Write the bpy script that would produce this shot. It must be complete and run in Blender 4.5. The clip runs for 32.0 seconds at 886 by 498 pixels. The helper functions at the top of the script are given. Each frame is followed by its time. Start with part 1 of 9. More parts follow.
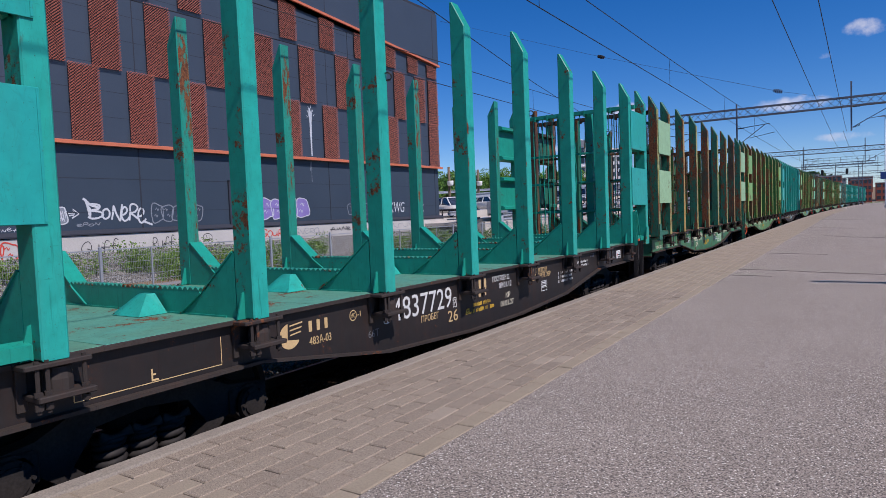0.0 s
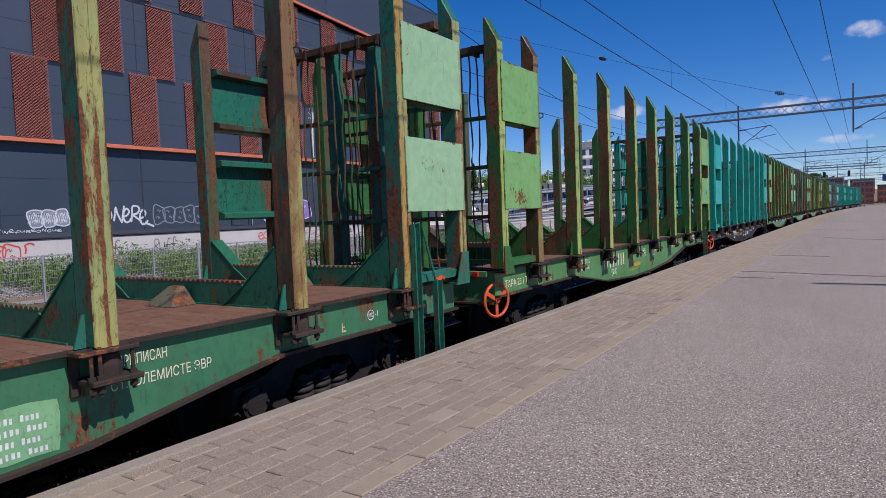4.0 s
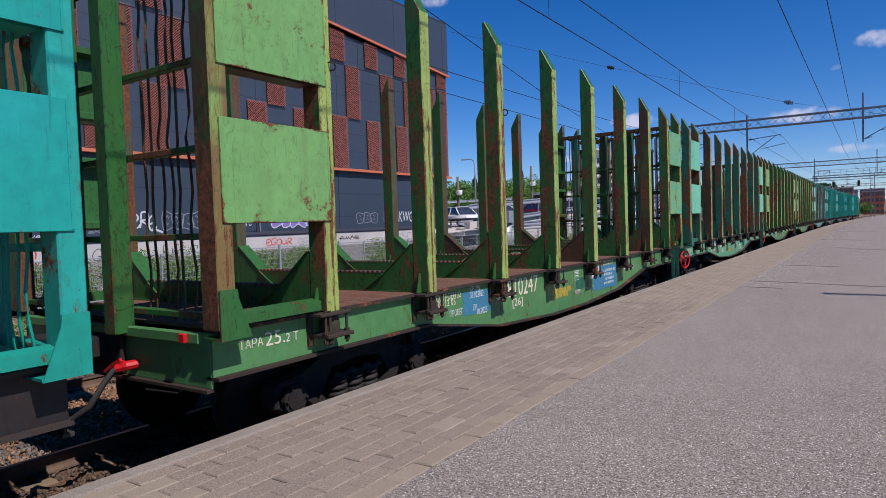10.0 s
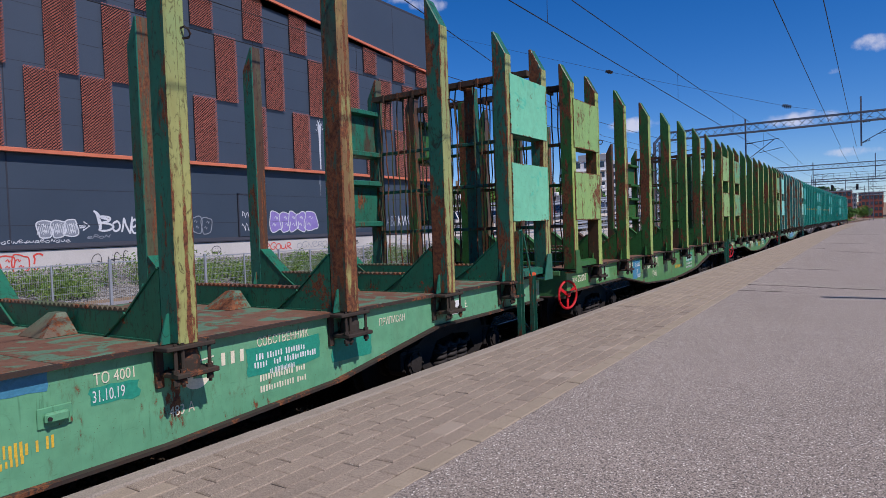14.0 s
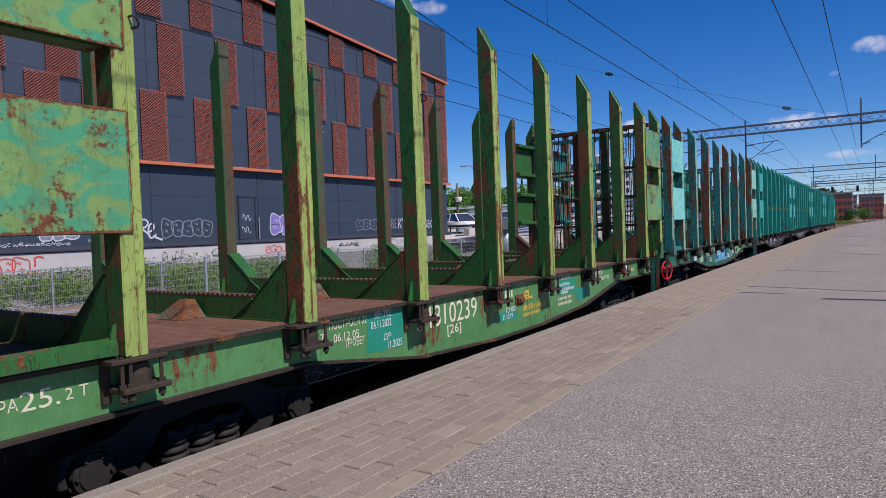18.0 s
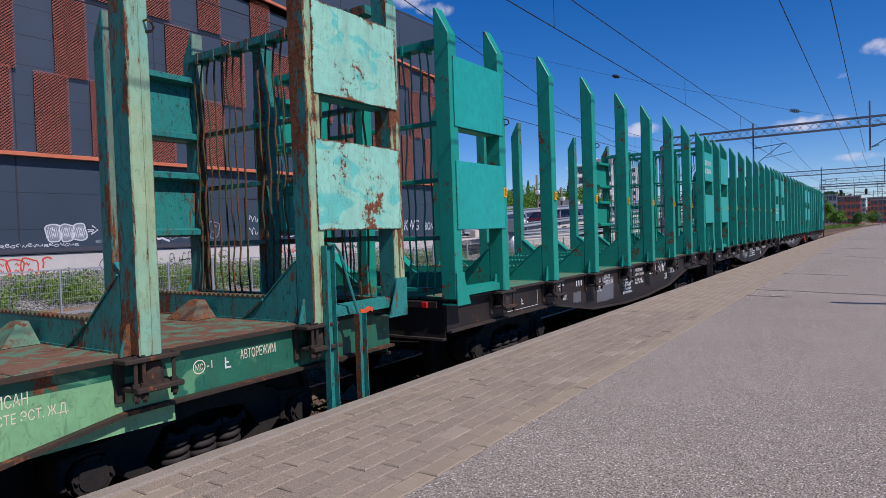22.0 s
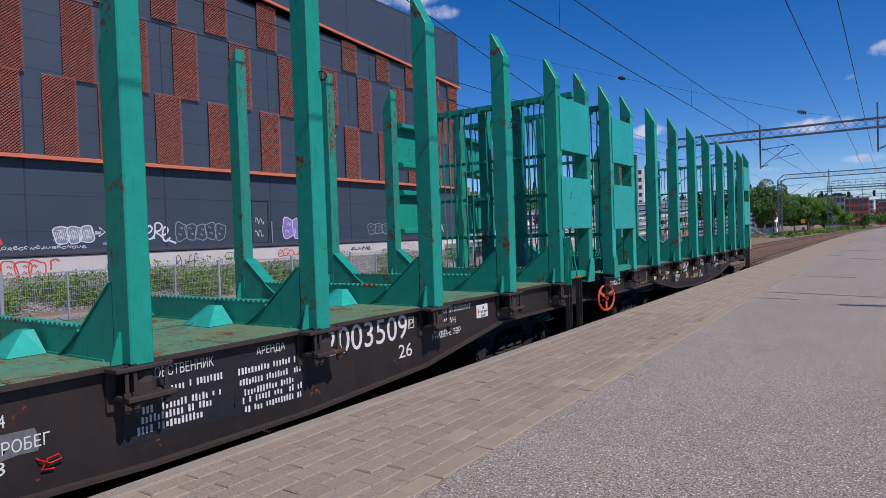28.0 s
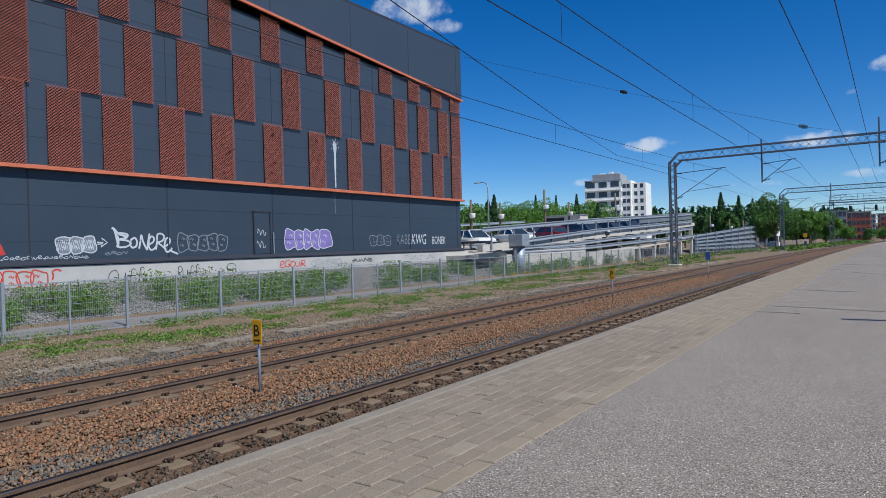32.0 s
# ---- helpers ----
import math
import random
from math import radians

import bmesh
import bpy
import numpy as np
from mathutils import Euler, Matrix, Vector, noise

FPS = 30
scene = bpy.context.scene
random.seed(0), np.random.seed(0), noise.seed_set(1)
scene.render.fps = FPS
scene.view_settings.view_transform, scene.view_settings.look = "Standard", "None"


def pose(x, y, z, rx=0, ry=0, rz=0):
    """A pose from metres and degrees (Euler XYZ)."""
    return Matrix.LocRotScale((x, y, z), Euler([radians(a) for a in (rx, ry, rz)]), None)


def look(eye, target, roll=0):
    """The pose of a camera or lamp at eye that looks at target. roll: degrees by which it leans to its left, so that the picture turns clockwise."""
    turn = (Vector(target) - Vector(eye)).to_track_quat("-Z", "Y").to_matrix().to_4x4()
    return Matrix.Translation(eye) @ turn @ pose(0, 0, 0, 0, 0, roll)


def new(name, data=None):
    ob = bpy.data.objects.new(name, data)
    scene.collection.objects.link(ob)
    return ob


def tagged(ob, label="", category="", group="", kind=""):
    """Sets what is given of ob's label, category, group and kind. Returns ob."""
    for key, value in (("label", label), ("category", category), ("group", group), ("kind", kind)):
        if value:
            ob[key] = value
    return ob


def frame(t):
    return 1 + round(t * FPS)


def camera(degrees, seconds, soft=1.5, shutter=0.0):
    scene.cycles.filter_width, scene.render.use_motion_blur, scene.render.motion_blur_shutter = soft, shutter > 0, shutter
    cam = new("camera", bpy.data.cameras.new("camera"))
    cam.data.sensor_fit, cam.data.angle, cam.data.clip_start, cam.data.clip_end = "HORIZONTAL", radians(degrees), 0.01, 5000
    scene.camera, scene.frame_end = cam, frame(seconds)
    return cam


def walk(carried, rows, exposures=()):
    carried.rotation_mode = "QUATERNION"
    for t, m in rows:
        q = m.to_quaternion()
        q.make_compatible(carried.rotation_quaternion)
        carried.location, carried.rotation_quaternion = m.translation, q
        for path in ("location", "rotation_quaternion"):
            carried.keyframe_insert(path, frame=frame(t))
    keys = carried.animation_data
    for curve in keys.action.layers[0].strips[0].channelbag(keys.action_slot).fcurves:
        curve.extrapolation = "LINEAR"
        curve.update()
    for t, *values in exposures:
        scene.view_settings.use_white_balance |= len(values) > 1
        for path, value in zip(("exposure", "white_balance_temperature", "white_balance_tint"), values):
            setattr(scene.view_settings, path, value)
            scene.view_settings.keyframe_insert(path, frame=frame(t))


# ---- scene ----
cam = camera(68.9, 32.0, soft=0.5)
EYE = (3.707, 0.0, 1.405)
# seconds, yaw, pitch, roll of the hand-held camera, which turns but does not leave its place
TURNS = [
(0.0, 32.68, -3.11, 2.22), (0.5, 32.67, -2.90, 2.22), (1.0, 32.63, -2.82, 2.02), (1.5, 32.68, -2.88, 2.22), (2.0, 32.70, -2.93, 2.35),
(2.5, 32.75, -2.93, 2.30), (3.0, 32.76, -3.00, 2.28), (3.5, 32.77, -3.00, 2.32), (4.0, 32.81, -2.95, 2.19), (4.5, 32.87, -2.80, 2.20),
(6.5, 33.10, -2.52, 2.11), (7.0, 33.23, -2.48, 2.01), (7.5, 33.31, -2.43, 2.16), (8.0, 33.33, -2.36, 2.20), (8.5, 33.33, -2.31, 2.00),
(9.0, 33.39, -2.24, 1.85), (9.5, 33.41, -2.23, 1.85), (10.0, 33.45, -2.24, 1.87), (10.5, 33.47, -2.24, 1.90), (11.0, 33.47, -2.23, 1.96),
(11.5, 33.47, -2.14, 2.03), (12.0, 33.41, -2.05, 2.05), (12.5, 33.43, -1.98, 2.08), (13.0, 33.41, -1.93, 1.89), (13.5, 33.42, -1.86, 1.80),
(14.0, 33.38, -1.87, 1.98), (14.5, 33.41, -1.84, 1.88), (15.0, 33.44, -1.80, 1.82), (15.5, 33.43, -1.77, 1.79), (17.5, 33.46, -1.69, 2.13),
(18.0, 33.41, -1.66, 2.07), (18.5, 33.45, -1.63, 1.99), (19.0, 33.43, -1.62, 2.02), (19.5, 33.47, -1.62, 2.14), (20.0, 33.55, -1.56, 2.31),
(20.5, 33.65, -1.57, 2.36), (21.0, 33.80, -1.56, 2.22), (21.5, 33.92, -1.58, 2.00), (22.0, 33.95, -1.46, 1.89), (22.5, 34.01, -1.30, 2.10),
(23.0, 34.12, -1.27, 2.09), (23.5, 34.15, -1.35, 2.09), (24.0, 34.21, -1.48, 2.08), (24.5, 34.21, -1.59, 2.00), (26.5, 34.37, -1.49, 1.73),
(27.0, 34.40, -1.42, 1.88), (27.5, 34.40, -1.34, 1.80), (28.0, 34.45, -1.26, 1.91), (28.5, 34.51, -1.17, 1.66), (29.0, 34.51, -1.13, 1.63),
(29.5, 34.47, -1.12, 1.73), (30.0, 34.34, -1.01, 1.68), (30.5, 34.43, -0.94, 1.81), (31.0, 34.48, -0.79, 2.06), (31.5, 34.54, -0.36, 1.93),
(32.0, 34.60, -0.18, 1.62)]
walk(cam, [(t, pose(*EYE, 90 + p, r, y)) for t, y, p, r in TURNS], [(0.0, -0.04, 6350.0, 22.0), (31.0, -0.04, 6350.0, 22.0), (31.9, -0.04, 6150.0, 8.0), (32.0, -0.04, 6150.0, 8.0)])

# ---------------------------------------------------------------- light
SUN_ELEV, SUN_DIR = 50.0, Vector((0.97, -0.20, 0))
scene.view_settings.exposure = 0.0
world = bpy.data.worlds.new("sky")
scene.world = world
world.use_nodes = True
wn, wl = world.node_tree.nodes, world.node_tree.links
wn.clear()
w_out = wn.new("ShaderNodeOutputWorld")
w_bg = wn.new("ShaderNodeBackground")
w_sky = wn.new("ShaderNodeTexSky")
w_sky.sky_type, w_sky.sun_disc = "NISHITA", False
w_sky.sun_elevation = radians(SUN_ELEV)
w_sky.sun_rotation = math.atan2(SUN_DIR.x, SUN_DIR.y)
w_sky.air_density, w_sky.dust_density, w_sky.ozone_density = 1.0, 0.0, 6.0
w_sky.altitude = 1500.0
w_bg.inputs["Strength"].default_value = 0.108


def wnode(kind, **inputs):
    n = wn.new(kind)
    for k, v in inputs.items():
        n.inputs[k].default_value = v
    return n


# small fair-weather clouds: soft patches (yaw and height in degrees, half sizes, density), broken up by noise
CLOUDS = [(36.9, 20.2, 4.2, 1.5, 1.0), (34.0, 18.9, 2.0, 0.8, 0.9), (16.8, 8.1, 2.6, 0.75, 0.95), (4.0, 7.4, 3.4, 0.75, 0.85), (1.0, 4.6, 2.2, 0.5, 0.9), (2.3, 10.7, 0.9, 0.35, 0.6),
          (-0.6, 12.2, 1.7, 0.8, 0.8), (22.3, 5.3, 1.2, 0.5, 0.8), (9.0, 4.3, 2.6, 0.45, 0.7), (-6.0, 10.0, 5.0, 1.6, 1.0), (60, 25, 9, 3, 1.0), (-40, 18, 12, 3, 1.0),
          (110, 22, 14, 4, 1.0), (180, 20, 12, 3, 1.0), (-100, 24, 15, 4, 1.0)]
w_co = wn.new("ShaderNodeTexCoord")
w_noise = wnode("ShaderNodeTexNoise", Scale=34.0, Detail=8.0, Roughness=0.6)
wl.new(w_co.outputs["Generated"], w_noise.inputs["Vector"])
total = None
for yaw, up, half_w, half_h, dens in CLOUDS:
    a, e = radians(yaw), radians(up)
    right = Vector((math.cos(a), math.sin(a), 0))
    mid = Vector((-math.sin(a) * math.cos(e), math.cos(a) * math.cos(e), math.sin(e)))
    top = right.cross(mid)
    parts_uv = []
    for axis, half in ((right, half_w), (top, half_h)):
        d = wn.new("ShaderNodeVectorMath")
        d.operation = "DOT_PRODUCT"
        wl.new(w_co.outputs["Generated"], d.inputs[0])
        d.inputs[1].default_value = axis
        m = wn.new("ShaderNodeMath")
        m.operation = "MULTIPLY"
        wl.new(d.outputs["Value"], m.inputs[0])
        m.inputs[1].default_value = 1 / math.sin(radians(half))
        p2 = wn.new("ShaderNodeMath")
        p2.operation = "MULTIPLY"
        wl.new(m.outputs[0], p2.inputs[0])
        wl.new(m.outputs[0], p2.inputs[1])
        parts_uv.append(p2)
    s = wn.new("ShaderNodeMath")
    s.operation = "ADD"
    wl.new(parts_uv[0].outputs[0], s.inputs[0])
    wl.new(parts_uv[1].outputs[0], s.inputs[1])
    d = wn.new("ShaderNodeVectorMath")
    d.operation = "DOT_PRODUCT"
    wl.new(w_co.outputs["Generated"], d.inputs[0])
    d.inputs[1].default_value = mid
    front = wn.new("ShaderNodeMath")
    front.operation = "GREATER_THAN"
    wl.new(d.outputs["Value"], front.inputs[0])
    front.inputs[1].default_value = 0.0
    soft = wn.new("ShaderNodeMapRange")
    soft.interpolation_type = "SMOOTHSTEP"
    wl.new(s.outputs[0], soft.inputs["Value"])
    for k, v in (("From Min", 0.0), ("From Max", 1.3), ("To Min", dens), ("To Max", 0.0)):
        soft.inputs[k].default_value = v
    f2 = wn.new("ShaderNodeMath")
    f2.operation = "MULTIPLY"
    wl.new(soft.outputs[0], f2.inputs[0])
    wl.new(front.outputs[0], f2.inputs[1])
    if total is None:
        total = f2
    else:
        add = wn.new("ShaderNodeMath")
        add.operation = "MAXIMUM"
        wl.new(total.outputs[0], add.inputs[0])
        wl.new(f2.outputs[0], add.inputs[1])
        total = add
w_sum = wn.new("ShaderNodeMath")
w_sum.operation = "MULTIPLY_ADD"
w_sum.inputs[1].default_value = 2.0
wl.new(w_noise.outputs["Fac"], w_sum.inputs[0])
wl.new(total.outputs[0], w_sum.inputs[2])
w_thr = wnode("ShaderNodeMapRange")
w_thr.interpolation_type = "SMOOTHSTEP"
for k, v in (("From Min", 1.40), ("From Max", 2.25), ("To Min", 0.0), ("To Max", 0.75)):
    w_thr.inputs[k].default_value = v
wl.new(w_sum.outputs[0], w_thr.inputs["Value"])
w_mix = wn.new("ShaderNodeMix")
w_mix.data_type = "RGBA"
wl.new(w_thr.outputs[0], w_mix.inputs["Factor"])
w_sat = wnode("ShaderNodeHueSaturation", Hue=0.506, Saturation=1.31)
wl.new(w_sky.outputs["Color"], w_sat.inputs["Color"])
wl.new(w_sat.outputs["Color"], w_mix.inputs["A"])
w_mix.inputs["B"].default_value = (6.6, 6.9, 7.4, 1)
wl.new(w_mix.outputs["Result"], w_bg.inputs["Color"])
wl.new(w_bg.outputs[0], w_out.inputs[0])

sun = new("sun", bpy.data.lights.new("sun", "SUN"))
sun.data.energy, sun.data.angle, sun.data.color = 4.9, radians(0.53), (1.0, 0.955, 0.89)
_d = SUN_DIR.normalized() * math.cos(radians(SUN_ELEV)) + Vector((0, 0, math.sin(radians(SUN_ELEV))))
sun.matrix_world = look(_d * 50, (0, 0, 0))

# ---------------------------------------------------------------- materials
def rgb(r, g, b):
    """Linear colour from 8-bit display values."""
    return tuple(((c / 255 + 0.055) / 1.055) ** 2.4 if c > 10 else c / 255 / 12.92 for c in (r, g, b)) + (1.0,)


class Net:
    """A small helper that strings shader nodes together."""

    def __init__(self, name):
        self.mat = bpy.data.materials.new(name)
        self.mat.use_nodes = True
        self.n, self.l = self.mat.node_tree.nodes, self.mat.node_tree.links
        self.bsdf = self.n["Principled BSDF"]
        co = self.n.new("ShaderNodeTexCoord")
        info = self.n.new("ShaderNodeObjectInfo")
        mul = self.n.new("ShaderNodeVectorMath")
        mul.operation = "SCALE"
        self.l.new(info.outputs["Random"], mul.inputs["Scale"])
        mul.inputs[0].default_value = (37.0, 53.0, 71.0)
        add = self.n.new("ShaderNodeVectorMath")
        self.l.new(co.outputs["Object"], add.inputs[0])
        self.l.new(mul.outputs[0], add.inputs[1])
        self.co, self.info = add.outputs[0], info.outputs["Random"]
        self.plain = co.outputs["Object"]

    def noise(self, scale, detail=4.0, rough=0.55, stretch=None, dist=0.0, plain=False):
        n = self.n.new("ShaderNodeTexNoise")
        n.inputs["Scale"].default_value, n.inputs["Detail"].default_value, n.inputs["Roughness"].default_value = scale, detail, rough
        n.inputs["Distortion"].default_value = dist
        v = self.plain if plain else self.co
        if stretch:
            m = self.n.new("ShaderNodeVectorMath")
            m.operation = "MULTIPLY"
            self.l.new(v, m.inputs[0])
            m.inputs[1].default_value = stretch
            v = m.outputs[0]
        self.l.new(v, n.inputs["Vector"])
        return n.outputs["Fac"]

    def ramp(self, fac, lo, hi, a=0.0, b=1.0):
        r = self.n.new("ShaderNodeMapRange")
        for k, v in (("From Min", lo), ("From Max", hi), ("To Min", a), ("To Max", b)):
            r.inputs[k].default_value = v
        self.l.new(fac, r.inputs["Value"])
        return r.outputs[0]

    def math(self, op, a, b):
        m = self.n.new("ShaderNodeMath")
        m.operation = op
        for i, v in enumerate((a, b)):
            if isinstance(v, (int, float)):
                m.inputs[i].default_value = v
            else:
                self.l.new(v, m.inputs[i])
        return m.outputs[0]

    def mix(self, fac, a, b, blend="MIX"):
        m = self.n.new("ShaderNodeMix")
        m.data_type, m.blend_type = "RGBA", blend
        for key, v in (("Factor", fac), ("A", a), ("B", b)):
            if isinstance(v, (tuple, float, int)):
                m.inputs[key].default_value = v
            else:
                self.l.new(v, m.inputs[key])
        return m.outputs["Result"]

    def done(self, color, rough=0.6, metal=0.0, bump=None, strength=0.2, dist=0.01, spec=0.5):
        for key, v in (("Base Color", color), ("Roughness", rough), ("Metallic", metal)):
            if isinstance(v, (tuple, float, int)):
                self.bsdf.inputs[key].default_value = v
            else:
                self.l.new(v, self.bsdf.inputs[key])
        self.bsdf.inputs["Specular IOR Level"].default_value = spec
        if bump is not None:
            b = self.n.new("ShaderNodeBump")
            b.inputs["Strength"].default_value, b.inputs["Distance"].default_value = strength, dist
            self.l.new(bump, b.inputs["Height"])
            self.l.new(b.outputs[0], self.bsdf.inputs["Normal"])
        return self.mat


def shade(c, k):
    return (c[0] * k, c[1] * k, c[2] * k, 1.0)


RUST_DARK, RUST_MID, RUST_LIGHT = rgb(62, 38, 30), rgb(92, 54, 37), rgb(128, 80, 48)


def paint(name, color, rust=0.2, fade=None, streak=0.3, rough=0.45, patch=None, patch_amount=0.0, variants=(), drip=1.0, scratch=0.3, rim=None, rim_rust=0.5, seam=0.0):
    """Weathered paint on steel: faded areas, grime runs, dark scratches, rust blooms with stained borders and rusted rims.
    rim: the piece's width and height in metres, where its outline is known; seam: wear along the weld down its middle."""
    n = Net(name)
    base = n.mix(n.ramp(n.noise(0.9, 3), 0.3, 0.7), color, fade or shade(color, 1.18))
    base = n.mix(n.ramp(n.noise(9, 5), 0.35, 0.75, 0, 0.45), base, shade(color, 0.60))
    base = n.mix(n.ramp(n.noise(34, 4, 0.6, (1, 1, 0.07)), 0.62, 0.70, 0, 0.55), base, shade(color, 0.45))
    base = n.mix(n.ramp(n.noise(26, 3, 0.6, (0.4, 0.4, 2.5)), 0.66, 0.72, 0, 0.4), base, shade(color, 0.5))
    for lo, other in variants:
        # some pieces were painted or have weathered another way
        keep = n.math("MULTIPLY", n.math("GREATER_THAN", n.info, lo), n.ramp(n.noise(2.2, 5, 0.6, (1, 1, 0.4)), 0.40, 0.50, 0.0, 0.92))
        base = n.mix(keep, base, other)
    if patch:
        pm = n.ramp(n.noise(3.4, 3, 0.5, (1, 1, 1.4), 1.2), 0.66 - 0.3 * patch_amount, 0.74 - 0.3 * patch_amount, 0, 0.8)
        base = n.mix(pm, base, patch)
    run = n.ramp(n.noise(7, 5, 0.6, (1, 1, 0.12)), 0.5, 0.8, 0, streak)
    base = n.mix(run, base, n.mix(0.5, shade(color, 0.7), RUST_MID))
    # scratches: thin wandering lines, broken up, in two sizes
    for scale, wide, stretch in ((3.2, 0.009, (1, 1, 0.45)), (9.0, 0.016, (1, 1, 0.3)), (16.0, 0.020, (1, 1, 0.2))):
        line = n.math("ABSOLUTE", n.math("SUBTRACT", n.noise(scale, 2, 0.5, stretch, 0.6), 0.5), 0.0)
        thin = n.math("MULTIPLY", n.ramp(line, 0.0, wide, 1.0, 0.0), n.ramp(n.noise(scale * 1.4, 3), 0.47, 0.55, 0.0, scratch))
        base = n.mix(thin, base, n.mix(0.35, shade(color, 0.22), RUST_DARK))
    bloom = n.math("ADD", n.math("MULTIPLY", n.noise(2.6, 4, 0.6, (1, 1, drip)), 1.0), n.math("MULTIPLY", n.noise(22, 6, 0.7, (1, 1, drip)), 0.75))
    bloom = n.math("SUBTRACT", bloom, 0.375)
    edge = 0.77 - 0.42 * rust
    if rim:
        sep = n.n.new("ShaderNodeSeparateXYZ")
        gen = n.n.new("ShaderNodeTexCoord")
        n.l.new(gen.outputs["Generated"], sep.inputs[0])
        near = None
        for out, size in ((sep.outputs["Y"], rim[0]), (sep.outputs["Z"], rim[1])):
            if not size:
                continue
            d = n.math("MULTIPLY", n.math("SUBTRACT", 0.5, n.math("ABSOLUTE", n.math("SUBTRACT", out, 0.5), 0.0)), size)
            near = d if near is None else n.math("MINIMUM", near, d)
        bloom = n.math("ADD", bloom, n.ramp(near, 0.0, 0.024, 0.15 * rim_rust, 0.0))
        if seam:
            off = n.math("MULTIPLY", n.math("ABSOLUTE", n.math("SUBTRACT", sep.outputs["Y"], 0.56), 0.0), rim[0])
            low = n.ramp(n.math("ADD", sep.outputs["Z"], n.math("MULTIPLY", n.info, 0.4)), 0.30, 0.75, 1.0, 0.35)
            bloom = n.math("ADD", bloom, n.math("MULTIPLY", n.ramp(off, 0.008, 0.022, 0.2 * seam, 0.0), low))
            base = n.mix(n.ramp(off, 0.0012, 0.003, 0.85, 0.0), base, shade(color, 0.25))
    mask = n.ramp(bloom, edge, edge + 0.02)
    stain = n.ramp(bloom, edge - 0.08, edge + 0.01, 0.0, 0.6)
    speck = n.ramp(n.noise(75, 3, 0.6), 0.70 - 0.05 * rust, 0.73 - 0.05 * rust, 0.0, 0.8)
    rustc = n.mix(n.ramp(n.noise(30, 4), 0.3, 0.7), n.mix(n.ramp(n.noise(5, 2), 0.35, 0.65), RUST_DARK, RUST_MID), RUST_LIGHT)
    rustc = n.mix(n.ramp(n.noise(95, 3, 0.7), 0.52, 0.66, 0, 0.6), rustc, shade(RUST_DARK, 0.45))
    col = n.mix(stain, base, n.mix(0.45, shade(color, 0.55), RUST_MID))
    col = n.mix(speck, col, RUST_DARK)
    col = n.mix(mask, col, rustc)
    r = n.mix(mask, (rough, rough, rough, 1), (0.85, 0.85, 0.85, 1))
    h = n.math("ADD", n.math("MULTIPLY", n.noise(60, 4), 0.25), n.math("MULTIPLY", mask, 0.5))
    return n.done(col, r, 0.0, h, 0.35, 0.004, 0.3)


def stuff_mat(name, a, b, scale=4.0, fine=60.0, rough=0.8, bump=0.4, dist=0.01, c=None, metal=0.0, island=0.0, spec=0.4, stretch=None):
    """A plain surface of two or three shades at two scales."""
    n = Net(name)
    col = n.mix(n.ramp(n.noise(scale, 4, stretch=stretch), 0.3, 0.7), a, b)
    col = n.mix(n.ramp(n.noise(fine, 5, stretch=stretch), 0.35, 0.7, 0, 0.5), col, c or shade(a, 0.6))
    if island:
        g = n.n.new("ShaderNodeNewGeometry")
        col = n.mix(1.0, col, n.mix(g.outputs["Random Per Island"], (1 - island,) * 3 + (1,), (1 + island,) * 3 + (1,)), "MULTIPLY")
    return n.done(col, rough, metal, n.noise(fine, 5), bump, dist, spec)


def by_island(name, ramp_colors, rough=0.85, fine=40.0, obj=False, bump=0.4):
    """Pieces that differ one by one, each with its own shade out of a list."""
    n = Net(name)
    g = n.n.new("ShaderNodeNewGeometry")
    r = n.n.new("ShaderNodeValToRGB")
    r.color_ramp.interpolation = "CONSTANT"
    while len(r.color_ramp.elements) < len(ramp_colors):
        r.color_ramp.elements.new(0.5)
    for i, cc in enumerate(ramp_colors):
        r.color_ramp.elements[i].position = i / len(ramp_colors)
        r.color_ramp.elements[i].color = cc
    n.l.new(n.info if obj else g.outputs["Random Per Island"], r.inputs["Fac"])
    col = n.mix(n.ramp(n.noise(fine, 4), 0.3, 0.7, 0, 0.45), r.outputs["Color"], shade(ramp_colors[0], 0.55))
    return n.done(col, rough, 0.0, n.noise(fine, 4), bump, 0.006, 0.3)


n = Net("platform_asphalt")
_c = n.mix(n.ramp(n.noise(0.6, 3, plain=True), 0.3, 0.7), rgb(150, 139, 127), rgb(162, 151, 139))
_c = n.mix(n.ramp(n.noise(0.23, 4, 0.6, plain=True), 0.45, 0.65, 0, 0.25), _c, rgb(127, 119, 109))
_c = n.mix(n.ramp(n.noise(92, 3, 0.7, plain=True), 0.47, 0.57, 0, 0.95), _c, rgb(78, 72, 67))
_c = n.mix(n.ramp(n.noise(80, 2, 0.5, plain=True), 0.63, 0.67), _c, rgb(230, 224, 214))
_c = n.mix(n.ramp(n.noise(34, 2, 0.5, plain=True), 0.70, 0.72), _c, rgb(70, 64, 62))
M_ASPHALT = n.done(_c, 0.92, 0, n.noise(88, 3, 0.7, plain=True), 0.8, 0.008, 0.25)
n = Net("paver_concrete")
_v = n.mix(n.info, rgb(134, 122, 107), rgb(148, 135, 118))
_c = n.mix(n.ramp(n.noise(5, 4), 0.4, 0.75, 0, 0.7), _v, rgb(146, 131, 114))
_c = n.mix(n.ramp(n.noise(120, 3, 0.7), 0.48, 0.60, 0, 0.7), _c, rgb(92, 82, 72))
